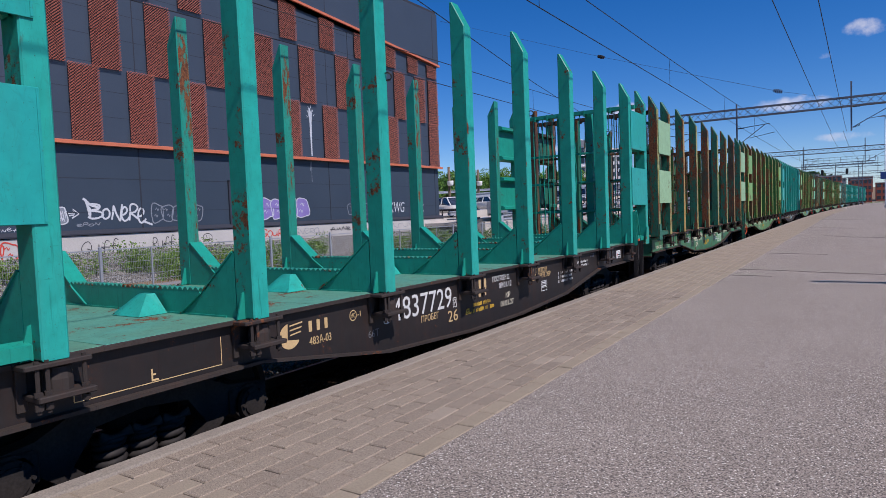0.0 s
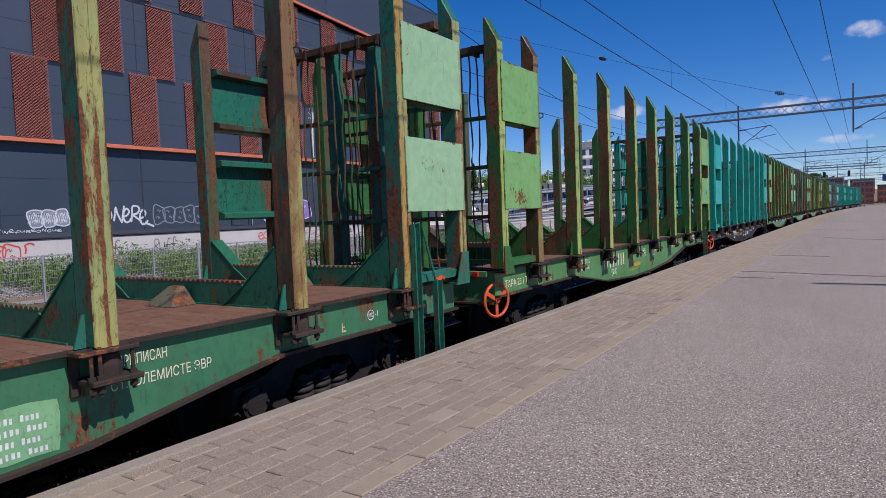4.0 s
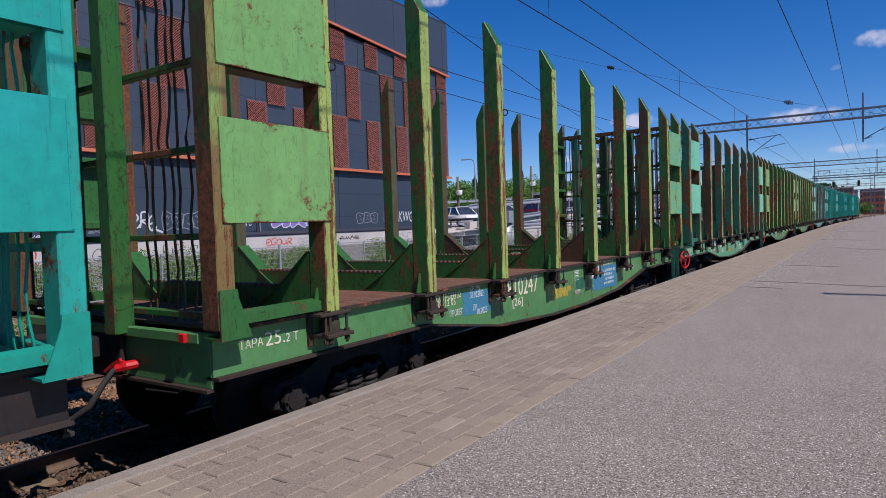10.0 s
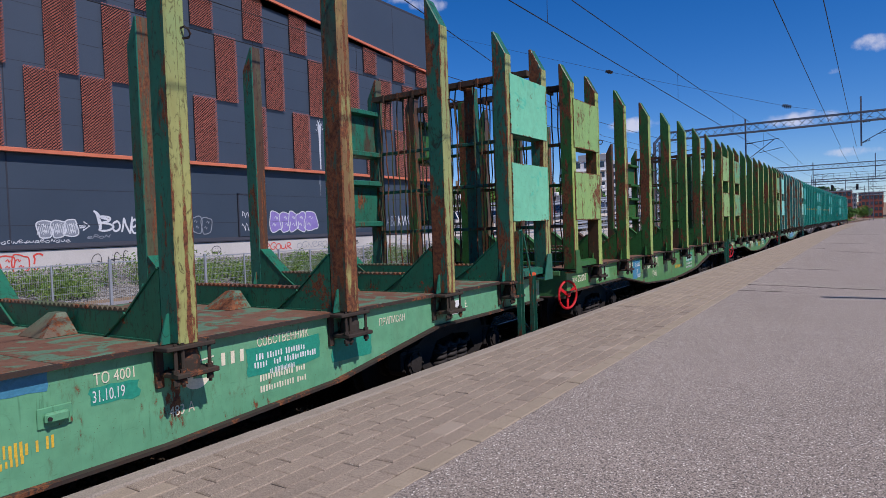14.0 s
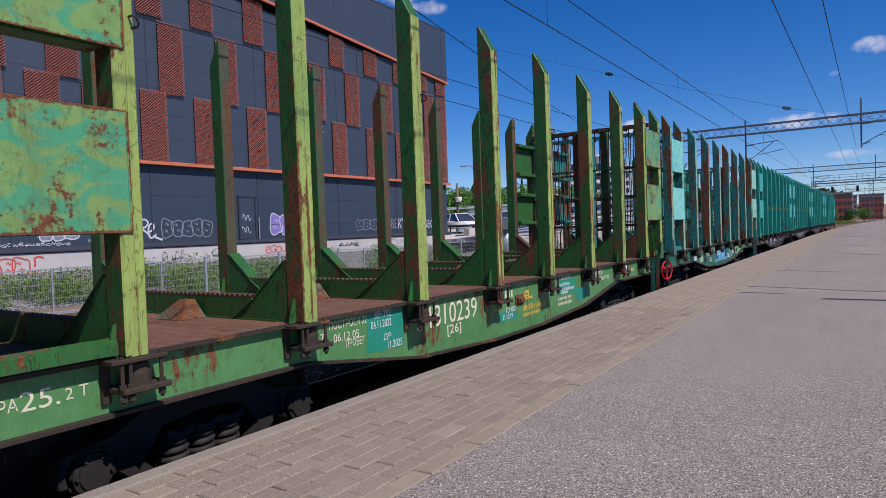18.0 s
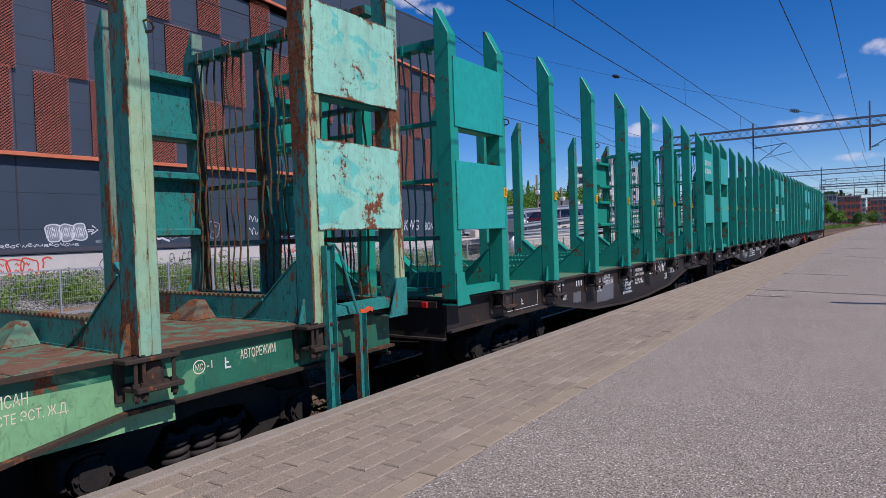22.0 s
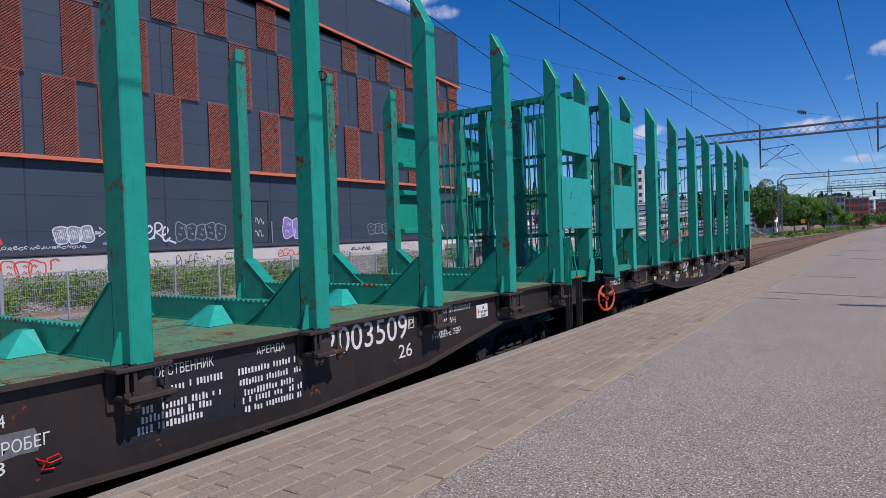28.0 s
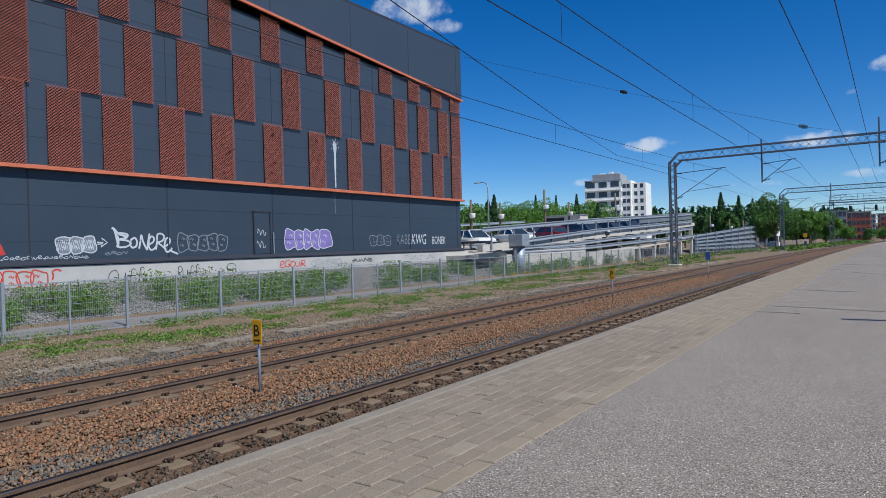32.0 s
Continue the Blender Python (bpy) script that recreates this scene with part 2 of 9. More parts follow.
_c = n.mix(n.ramp(n.noise(95, 2, 0.5), 0.66, 0.69, 0, 0.7), _c, rgb(196, 186, 172))
_c = n.mix(n.math("MULTIPLY", n.math("GREATER_THAN", n.info, 0.95), 0.3), _c, rgb(160, 148, 132))
M_PAVER = n.done(_c, 0.9, 0, n.noise(130, 3), 0.5, 0.006, 0.3)
M_PAVER_FAR = stuff_mat("paver_concrete_far", rgb(143, 130, 112), rgb(154, 141, 121), 2, 110, 0.9, 0.5, 0.006, c=rgb(100, 88, 76), island=0.06)
M_PAVER_RIM = stuff_mat("border_paver", rgb(142, 130, 111), rgb(154, 141, 121), 3, 110, 0.9, 0.5, 0.006, c=rgb(112, 100, 84))
M_PAVER_RIM_FAR = stuff_mat("border_paver_far", rgb(142, 130, 111), rgb(152, 140, 120), 2, 110, 0.9, 0.5, 0.006, c=rgb(112, 100, 84), island=0.05)
M_JOINT = stuff_mat("paver_joint_sand", rgb(50, 43, 36), rgb(63, 55, 46), 5, 80)
M_EDGE = stuff_mat("edge_concrete", rgb(140, 130, 116), rgb(156, 146, 131), 2, 90, 0.9, 0.8, 0.01, c=rgb(84, 76, 68))
M_EDGE_DARK = stuff_mat("platform_wall_concrete", rgb(96, 90, 82), rgb(112, 104, 94), 2, 60)
M_YELLOW_LINE = stuff_mat("faded_yellow_paint", rgb(214, 178, 60), rgb(200, 170, 90), 6, 60)
M_BALLAST = stuff_mat("ballast_bed", rgb(112, 84, 62), rgb(130, 98, 72), 3, 45, 0.95, 1.0, 0.05, c=rgb(66, 50, 40))
M_STONE_RED = by_island("ballast_stone_red", [rgb(150, 110, 80), rgb(138, 98, 72), rgb(112, 84, 64), rgb(166, 130, 100), rgb(98, 78, 62), rgb(142, 100, 72), rgb(136, 116, 94), rgb(120, 104, 82)])
M_STONE_GREY = by_island("ballast_stone_grey", [rgb(100, 102, 100), rgb(116, 112, 104), rgb(84, 90, 92), rgb(128, 112, 96), rgb(108, 92, 78), rgb(136, 126, 114)])
M_STONE_TAN = by_island("soil_pebble", [rgb(150, 138, 118), rgb(134, 122, 104), rgb(168, 156, 138), rgb(112, 102, 86)])
M_STONE_DARK = by_island("ballast_stone_oily", [rgb(84, 72, 60), rgb(98, 84, 70), rgb(66, 57, 49), rgb(112, 96, 82)])
M_SOIL = stuff_mat("trackside_soil", rgb(122, 102, 78), rgb(142, 122, 98), 1.2, 26, 0.95, 0.8, 0.03, c=rgb(74, 62, 46))
n = Net("grey_gravel")
_vo = n.n.new("ShaderNodeTexVoronoi")
_vo.inputs["Scale"].default_value = 17.0
n.l.new(n.plain, _vo.inputs["Vector"])
_sep = n.n.new("ShaderNodeSeparateColor")
n.l.new(_vo.outputs["Color"], _sep.inputs[0])
_c = n.mix(_sep.outputs[0], rgb(112, 110, 106), rgb(176, 174, 168))
_c = n.mix(n.ramp(_vo.outputs["Distance"], 0.35, 0.7, 0, 0.9), _c, rgb(58, 56, 54))
M_GRAVEL = n.done(_c, 0.95, 0, n.ramp(_vo.outputs["Distance"], 0.2, 0.8, 1.0, 0.0), 1.0, 0.04, 0.2)
M_PATH = stuff_mat("path_asphalt", rgb(134, 130, 128), rgb(146, 142, 140), 1, 120, 0.9, 0.3, 0.004)
M_SLEEPER = stuff_mat("sleeper_concrete", rgb(116, 100, 80), rgb(132, 114, 92), 3, 70, 0.9, 0.4, 0.006, c=rgb(92, 76, 60))
M_RAIL_TOP = stuff_mat("rail_head_steel", rgb(92, 88, 90), rgb(112, 106, 104), 3, 80, 0.38, 0.1, 0.002, metal=0.9)
M_RAIL = stuff_mat("rail_side_rust", rgb(96, 78, 64), rgb(118, 96, 76), 4, 70, 0.8, 0.3, 0.004, c=rgb(58, 46, 40))
M_CLIP = stuff_mat("rail_clip_steel", rgb(60, 46, 38), rgb(78, 60, 50), 20, 90)
M_CLAD = stuff_mat("facade_cladding", rgb(54, 66, 80), rgb(59, 71, 85), 0.35, 40, 0.5, 0.05, 0.002, c=rgb(48, 59, 72))
M_CLAD_LOW = stuff_mat("facade_cladding_dark", rgb(52, 64, 77), rgb(57, 69, 82), 0.4, 40, 0.45, 0.05, 0.002, c=rgb(47, 57, 69))
M_SEAM = stuff_mat("facade_seam", rgb(44, 48, 58), rgb(50, 54, 64), 1, 30)
M_CORTEN = stuff_mat("perforated_screen", rgb(142, 76, 60), rgb(152, 82, 64), 2, 60, 0.6, 0.2, 0.003, c=rgb(110, 58, 47))
# Near-black, painted as the shadowed wall behind the mesh; the rail shares it.
M_SCREEN_SHADE = stuff_mat("screen_shade", rgb(36, 31, 35), rgb(42, 35, 39), 2, 60)
M_COPPER = stuff_mat("copper_flashing", rgb(206, 118, 86), rgb(190, 106, 78), 1.5, 40, 0.5, 0.1, 0.003)
M_PLINTH = stuff_mat("plinth_concrete", rgb(176, 174, 170), rgb(192, 190, 186), 0.8, 50, 0.9, 0.3, 0.005, c=rgb(150, 146, 140))
M_CONC = stuff_mat("cast_concrete", rgb(190, 184, 174), rgb(204, 198, 188), 0.7, 40, 0.9, 0.3, 0.006, c=rgb(150, 144, 134))
M_GALV = stuff_mat("galvanised_steel", rgb(148, 156, 166), rgb(166, 173, 180), 3, 60, 0.5, 0.1, 0.003, metal=0.35)
M_MAST = stuff_mat("mast_steel", rgb(96, 104, 116), rgb(116, 124, 136), 3, 60, 0.6, 0.2, 0.003, metal=0.2)
M_WIRE = stuff_mat("wire_copper_dark", rgb(34, 36, 40), rgb(42, 44, 48), 3, 60, 0.6)
M_DARK = stuff_mat("dark_fitting", rgb(30, 30, 32), rgb(40, 40, 42), 4, 60, 0.6)
M_WHITE = stuff_mat("white_render", rgb(224, 224, 220), rgb(236, 236, 232), 0.3, 20, 0.8, 0.1, 0.003, c=rgb(206, 206, 204))
M_GREYBOX = stuff_mat("grey_render", rgb(150, 152, 154), rgb(162, 164, 166), 0.3, 20)
M_BRICK = stuff_mat("far_red_brick", rgb(156, 84, 66), rgb(170, 96, 76), 0.2, 3)
M_WINDOW = stuff_mat("window_glass_dark", rgb(40, 48, 58), rgb(58, 68, 80), 0.2, 3, 0.15, 0.0, spec=0.8)
M_BARK = stuff_mat("bark", rgb(84, 70, 56), rgb(104, 88, 72), 3, 30)
M_WOOD = stuff_mat("weathered_pole_wood", rgb(104, 92, 76), rgb(122, 108, 90), 3, 30, stretch=(1, 1, 0.1))
M_LEAF = by_island("broad_leaves", [rgb(76, 116, 48), rgb(94, 138, 58), rgb(64, 102, 42), rgb(112, 152, 70), rgb(84, 124, 54)], 0.6)
M_LEAF2 = by_island("bright_leaves", [rgb(86, 130, 44), rgb(104, 148, 54), rgb(72, 112, 38), rgb(120, 158, 66)], 0.6)
M_NEEDLE = by_island("dark_needles", [rgb(56, 88, 48), rgb(70, 104, 56), rgb(48, 76, 42), rgb(84, 118, 64)], 0.7)
M_WEED = by_island("weed_leaves", [rgb(84, 118, 44), rgb(102, 136, 52), rgb(70, 102, 38), rgb(124, 150, 66), rgb(90, 122, 48)], 0.7)
M_DRYGRASS = by_island("dry_grass", [rgb(150, 142, 92), rgb(120, 128, 66), rgb(96, 116, 52), rgb(168, 158, 112)], 0.8)
M_SIGN_Y = stuff_mat("sign_yellow", rgb(232, 170, 20), rgb(224, 160, 24), 4, 40, 0.5)
M_SIGN_BLUE = stuff_mat("sign_blue", rgb(40, 70, 130), rgb(46, 78, 140), 4, 40, 0.5)
M_BLACK = stuff_mat("black_paint", rgb(24, 24, 25), rgb(32, 32, 33), 4, 40, 0.6)
M_WHITE_PAINT = stuff_mat("white_marking_paint", rgb(214, 216, 212), rgb(196, 198, 196), 8, 60, 0.7)
M_ORANGE_PAINT = stuff_mat("tan_marking_paint", rgb(206, 178, 128), rgb(190, 160, 112), 8, 60, 0.7)
M_YELLOW_PAINT = stuff_mat("yellow_marking_paint", rgb(214, 176, 52), rgb(198, 160, 60), 8, 60, 0.7)
M_PURPLE = stuff_mat("purple_spray", rgb(124, 110, 172), rgb(140, 126, 186), 3, 30, 0.7)
M_RED_SPRAY = stuff_mat("red_spray", rgb(196, 60, 50), rgb(208, 74, 60), 3, 30, 0.7)
M_GREY_SPRAY = stuff_mat("faded_grey_spray", rgb(120, 128, 138), rgb(132, 140, 150), 3, 30, 0.7)
M_PALE_SPRAY = stuff_mat("pale_spray", rgb(186, 192, 198), rgb(204, 208, 212), 3, 30, 0.7)
M_BLACK_SPRAY = stuff_mat("black_spray", rgb(50, 50, 54), rgb(62, 62, 66), 3, 30, 0.7)
M_BOGIE = stuff_mat("bogie_grime", rgb(38, 36, 35), rgb(50, 46, 43), 6, 50, 0.85, 0.5, 0.006, c=rgb(20, 19, 18), spec=0.2)
# Darker copy of the bogie colour: deep underside shade is put into it.
M_UNDER = stuff_mat("underframe_shade", rgb(18, 16, 15), rgb(25, 23, 21), 6, 50, 0.95, 0.4, 0.006, c=rgb(11, 10, 9), spec=0.05)
M_WHEEL = stuff_mat("wheel_steel", rgb(30, 27, 26), rgb(40, 36, 34), 5, 50, 0.7, 0.3, 0.004, spec=0.2)
M_SPRING = stuff_mat("spring_steel", rgb(40, 38, 37), rgb(54, 50, 47), 8, 50, 0.7, 0.3, 0.004, spec=0.25)
M_REDWHEEL = paint("handwheel_red", rgb(186, 26, 30), 0.05, streak=0.05, scratch=0.2)
M_ORANGEWHEEL = paint("handwheel_orange", rgb(206, 84, 44), 0.1, streak=0.05)
M_HOSE = stuff_mat("rubber_hose", rgb(40, 38, 37), rgb(52, 50, 48), 5, 40, 0.7)

# ---------------------------------------------------------------- mesh helpers
def box(bm, x0, x1, y0, y1, z0, z1, bevel=0.0):
    v = [bm.verts.new((x, y, z)) for x in (x0, x1) for y in (y0, y1) for z in (z0, z1)]
    fs = [bm.faces.new([v[i] for i in q]) for q in ((0, 1, 3, 2), (4, 6, 7, 5), (0, 4, 5, 1), (2, 3, 7, 6), (0, 2, 6, 4), (1, 5, 7, 3))]
    if bevel:
        es = list({e for f in fs for e in f.edges})
        bmesh.ops.bevel(bm, geom=es, offset=bevel, segments=1, affect="EDGES")
    return bm


def prism(bm, poly, axis, a, b):
    """A polygon of 2D points swept along x, y or z from a to b."""
    def at(p, s):
        return {"x": (s, p[0], p[1]), "y": (p[0], s, p[1]), "z": (p[0], p[1], s)}[axis]
    lo = [bm.verts.new(at(p, a)) for p in poly]
    hi = [bm.verts.new(at(p, b)) for p in poly]
    k = len(poly)
    fs = [bm.faces.new(lo), bm.faces.new(hi)]
    fs += [bm.faces.new((lo[i], lo[(i + 1) % k], hi[(i + 1) % k], hi[i])) for i in range(k)]
    bmesh.ops.recalc_face_normals(bm, faces=fs)
    return fs


def tube(bm, pts, r, sides=6, cap=True):
    """A round bar along a line of points."""
    pts = [Vector(p) for p in pts]
    rings = []
    for i, p in enumerate(pts):
        d = (pts[min(i + 1, len(pts) - 1)] - pts[max(i - 1, 0)]).normalized()
        u = d.orthogonal().normalized() if abs(d.z) > 0.9 else d.cross(Vector((0, 0, 1))).normalized()
        w = d.cross(u)
        rr = r[i] if isinstance(r, (list, tuple)) else r
        rings.append([bm.verts.new(p + (u * math.cos(a) + w * math.sin(a)) * rr) for a in (2 * math.pi * k / sides for k in range(sides))])
    for a, b in zip(rings, rings[1:]):
        best = min(range(sides), key=lambda s: (a[0].co - b[s].co).length)
        for k in range(sides):
            bm.faces.new((a[k], a[(k + 1) % sides], b[(k + 1 + best) % sides], b[(k + best) % sides]))
    if cap:
        bm.faces.new(rings[0][::-1])
        bm.faces.new(rings[-1])
    return bm


def bar(bm, a, b, w, d):
    """A square-cut bar from a to b, w across and d deep."""
    a, b = Vector(a), Vector(b)
    t = (b - a).normalized()
    u = t.cross(Vector((0, 0, 1)))
    u = u.normalized() if u.length > 0.01 else Vector((1, 0, 0))
    q = t.cross(u)
    ring = lambda p: [bm.verts.new(p + u * sx * w / 2 + q * sy * d / 2) for sx, sy in ((-1, -1), (1, -1), (1, 1), (-1, 1))]
    A, B = ring(a), ring(b)
    for k in range(4):
        bm.faces.new((A[k], A[(k + 1) % 4], B[(k + 1) % 4], B[k]))
    bm.faces.new(A[::-1])
    bm.faces.new(B)
    return bm


def finish(bm, name, smooth=False):
    bmesh.ops.recalc_face_normals(bm, faces=bm.faces)
    me = bpy.data.meshes.new(name)
    bm.to_mesh(me)
    bm.free()
    if smooth:
        me.shade_smooth()
    return me


def part(name, bm, material, parent=None, label="", smooth=False):
    """One mesh object out of a bmesh or a ready mesh, under a thing or a part."""
    me = bm if isinstance(bm, bpy.types.Mesh) else finish(bm, name, smooth)
    if not me.materials:
        me.materials.append(material)
    ob = new(name, me)
    if parent:
        ob.parent = parent
    if label:
        ob["label"] = label
    return ob


def raw_mesh(name, verts, faces, material):
    me = bpy.data.meshes.new(name)
    me.from_pydata(verts, [], faces)
    me.materials.append(material)
    me.update()
    return me


def structure(name, bm, material, label, category, smooth=False):
    return tagged(part(name, bm, material, None, "", smooth), label, category, "", "structure")


def thing(name, label, category, group="", at=(0, 0, 0)):
    e = new(name)
    e.location = at
    e.empty_display_size = 0.3
    return tagged(e, label, category, group)


def lettering(text, size, material, parent, m, name="lettering", shear=0.0, offset=0.0, space=1.0, depth=0.0015, align="LEFT"):
    """Words in the built-in font as a thin mesh; local x runs along the line, y up."""
    c = bpy.data.curves.new("text", "FONT")
    c.body, c.size, c.shear, c.offset, c.space_character, c.extrude, c.align_x = text, size, shear, offset, space, depth, align
    c.resolution_u = 3
    o = bpy.data.objects.new("text", c)
    me = bpy.data.meshes.new_from_object(o)
    bpy.data.objects.remove(o)
    me.materials.clear()
    me.materials.append(material)
    ob = new(name, me)
    ob.parent = parent
    ob.matrix_basis = m
    return ob


# ---------------------------------------------------------------- the plan
RAIL_Z = -0.592            # rail heads below the platform's top
TRACK1, TRACK2 = -1.8, -6.373


def bend(y):
    """How far the line swings to the right at y metres ahead."""
    u = max(0.0, y - 50.0)
    return u * u / 2300.0 / (1 + 0.004 * u)


YS = [-40, -20, -8, 0, 10, 20, 30, 40, 50, 58, 66, 74, 82, 90, 98, 106, 114, 122, 130, 140, 150, 160, 170, 180, 190, 205, 220, 240, 260, 290, 320, 360, 400]


def sweep(name, profile, material, ys=YS, closed=True, swing=1.0):
    """A profile of (x, z) points carried along the line of the tracks."""
    k = len(profile)
    verts = [(x + swing * bend(y), y, z) for y in ys for x, z in profile]
    faces = []
    for i in range(len(ys) - 1):
        for j in range(k if closed else k - 1):
            a, b = i * k + j, i * k + (j + 1) % k
            faces.append((a, b, b + k, a + k))
    if closed:
        faces += [tuple(range(k))[::-1], tuple(range((len(ys) - 1) * k, len(ys) * k))]
    me = raw_mesh(name, verts, faces, material)
    bm = bmesh.new()
    bm.from_mesh(me)
    bmesh.ops.recalc_face_normals(bm, faces=bm.faces)
    bm.to_mesh(me)
    bm.free()
    return me


# ground out to the horizon, lower under the tracks
bm = bmesh.new()
xs = [-3000, -600, -150, -60, -40, -30, -21, -18.4, -16.6, -14.9, -13, -11.4, -9.6, -8.6, -4.1, -0.6, 12.4, 20, 60, 600, 3000]
zs = {-3000: -1.5, -600: -1, -150: 0.0, -60: 0.0, -40: 0.2, -30: 0.2, -21: 0.35, -18.4: -0.55, -16.6: -0.66, -14.9: -0.72, -13: -0.72, -11.4: -0.74, -9.6: -0.78, -8.6: -0.80,
      -4.1: -0.82, -0.6: -0.85, 12.4: -0.85, 20: -0.8, 60: -0.8, 600: -1, 3000: -1.5}
gys = [-3000, -300] + YS + [500, 700, 1200, 4000]
grid = [[bm.verts.new((x + (bend(y) if -14 < x < 21 else 0), y, zs[x])) for x in xs] for y in gys]
for a, b in zip(grid, grid[1:]):
    for i in range(len(xs) - 1):
        bm.faces.new((a[i], a[i + 1], b[i + 1], b[i]))
ground = structure("ground", bm, M_SOIL, "dry trackside soil with gravel and patches of weed", "ground")

ballast = structure("ballast_bed", sweep("ballast_bed", [(-8.9, -0.84), (-8.5, -0.78), (-7.6, -0.76), (-5.2, -0.76), (-4.2, -0.79), (-3.0, -0.77), (-0.45, -0.77), (-0.05, -0.86)], M_BALLAST, closed=False),
                    M_BALLAST, "bed of reddish crushed-stone ballast under two tracks", "ballast")

# platform
core = structure("platform", sweep("platform", [(0.14, -0.9), (0.14, -0.035), (1.578, -0.035), (1.578, -0.003), (11.5, -0.003), (11.5, -0.9)], M_ASPHALT), M_ASPHALT,
                 "grey asphalt station platform with fine pale chippings", "platform")
edge = structure("platform_edge", sweep("platform_edge", [(0.01, -0.16), (0.01, -0.002), (0.022, 0.010), (0.138, 0.010), (0.147, -0.012), (0.147, -0.034), (0.139, -0.034), (0.139, -0.16)], M_EDGE), M_EDGE,
                 "pale concrete edge stone along the platform", "platform edge")
skirt = structure("platform_wall", sweep("platform_wall", [(0.08, -0.9), (0.08, -0.165), (0.138, -0.165), (0.138, -0.9)], M_EDGE_DARK), M_EDGE_DARK, "dark concrete platform wall above the ballast", "wall")

# rails and sleepers
RAIL_PROFILE = [(-0.07, -0.16), (-0.07, -0.145), (-0.012, -0.125), (-0.009, -0.045), (-0.035, -0.036), (-0.036, -0.008), (-0.028, 0.0), (0.028, 0.0), (0.036, -0.008), (0.035, -0.036), (0.009, -0.045), (0.012, -0.125), (0.07, -0.145), (0.07, -0.16)]
for tx, tag in ((TRACK1, "railway track beside the platform"), (TRACK2, "second railway track with rusty rail sides")):
    track = tagged(new("railway_track"), tag + ", steel rails on concrete sleepers", "railway track", "tracks", "structure")
    for s in (-0.762 - 0.036, 0.762 + 0.036):
        me = sweep("rail", [(tx + s + x, RAIL_Z + z) for x, z in RAIL_PROFILE], M_RAIL)
        me.materials.append(M_RAIL_TOP)
        for p in me.polygons:
            if p.normal.z > 0.5 and p.center.z > RAIL_Z - 0.01:
                p.material_index = 1
        part("rail", me, M_RAIL, track)
    bm = bmesh.new()
    prism(bm, [(-1.3, -0.245), (-1.3, -0.185), (-1.05, -0.165), (-0.55, -0.165), (-0.4, -0.2), (0.4, -0.2), (0.55, -0.165), (1.05, -0.165), (1.3, -0.185), (1.3, -0.245)], "y", -0.13, 0.13)
    sleeper = finish(bm, "sleeper")
    bm = bmesh.new()
    for s in (-0.798, 0.798):
        for d in (-1, 1):
            x = s + d * 0.1
            tube(bm, [(x - d * 0.03, -0.06, -0.14), (x, -0.05, -0.115), (x + d * 0.03, -0.02, -0.13), (x + d * 0.035, 0.02, -0.13), (x, 0.05, -0.115), (x - d * 0.03, 0.06, -0.14)], 0.011, 5)
            box(bm, x - 0.03, x + 0.03, -0.02, 0.02, -0.165, -0.12)
    clip = finish(bm, "rail_clip")
    near_y, k = -1.0, 0
    while near_y < 150:
        slope = (bend(near_y + 0.5) - bend(near_y - 0.5))
        m = pose(tx + bend(near_y), near_y, RAIL_Z, 0, 0, -math.degrees(math.atan(slope)))
        ob = part("sleeper", sleeper, M_SLEEPER, track)
        ob.matrix_basis = m
        if near_y < 45:
            ob = part("rail_clip", clip, M_CLIP, track)
            ob.matrix_basis = m
        near_y += 0.61
        k += 1

# ---------------------------------------------------------------- the dark building with rust-red screens
BX, BY0, BY1, BZ1 = -21.0, -26.0, 38.35, 15.3
building = tagged(new("warehouse"), "large dark grey clad building with rust-red perforated screens", "building")
bm = bmesh.new()
box(bm, BX - 34, BX, BY0, BY1, 4.62, BZ1)
part("upper_wall", bm, M_CLAD, building)
bm = bmesh.new()
box(bm, BX - 33.9, BX - 0.12, BY0 + 0.1, BY1 - 0.1, 1.12, 4.62)
part("lower_wall", bm, M_CLAD_LOW, building)
bm = bmesh.new()
box(bm, BX - 33.9, BX + 0.10, BY0, BY1 + 0.5, -1.0, 1.10)
part("plinth", bm, M_PLINTH, building, "pale concrete plinth")
bm = bmesh.new()
box(bm, BX - 34.05, BX + 0.06, BY0 - 0.05, BY1 + 0.05, BZ1 - 0.16, BZ1 + 0.1, 0.02)
part("roof_cap", bm, M_SEAM, building)
bm = bmesh.new()
prism(bm, [(BX - 0.10, 1.105), (BX + 0.16, 1.13), (BX + 0.16, 1.18), (BX - 0.10, 1.32)], "y", BY0, BY1 + 0.1)
part("drip_ledge", bm, M_SEAM, building)
bm = bmesh.new()
prism(bm, [(BX - 0.1, 4.56), (BX + 0.17, 4.56), (BX + 0.17, 4.68), (BX + 0.02, 4.72)], "y", BY0, BY1 + 0.12)
part("lower_flashing", bm, M_COPPER, building, "copper-coloured flashing")
# the upper flashing falls towards the far corner
bm = bmesh.new()
fl = lambda y: 13.16 + (y - 19.46) * (11.65 - 13.16) / (38.48 - 19.46)
a, b = BY0, BY1 + 0.1
v = [bm.verts.new(p) for p in ((BX, a, fl(a) - 0.07), (BX + 0.24, a, fl(a) - 0.07), (BX + 0.24, a, fl(a) + 0.06), (BX, a, fl(a) + 0.09),
                               (BX, b, fl(b) - 0.07), (BX + 0.24, b, fl(b) - 0.07), (BX + 0.24, b, fl(b) + 0.06), (BX, b, fl(b) + 0.09))]
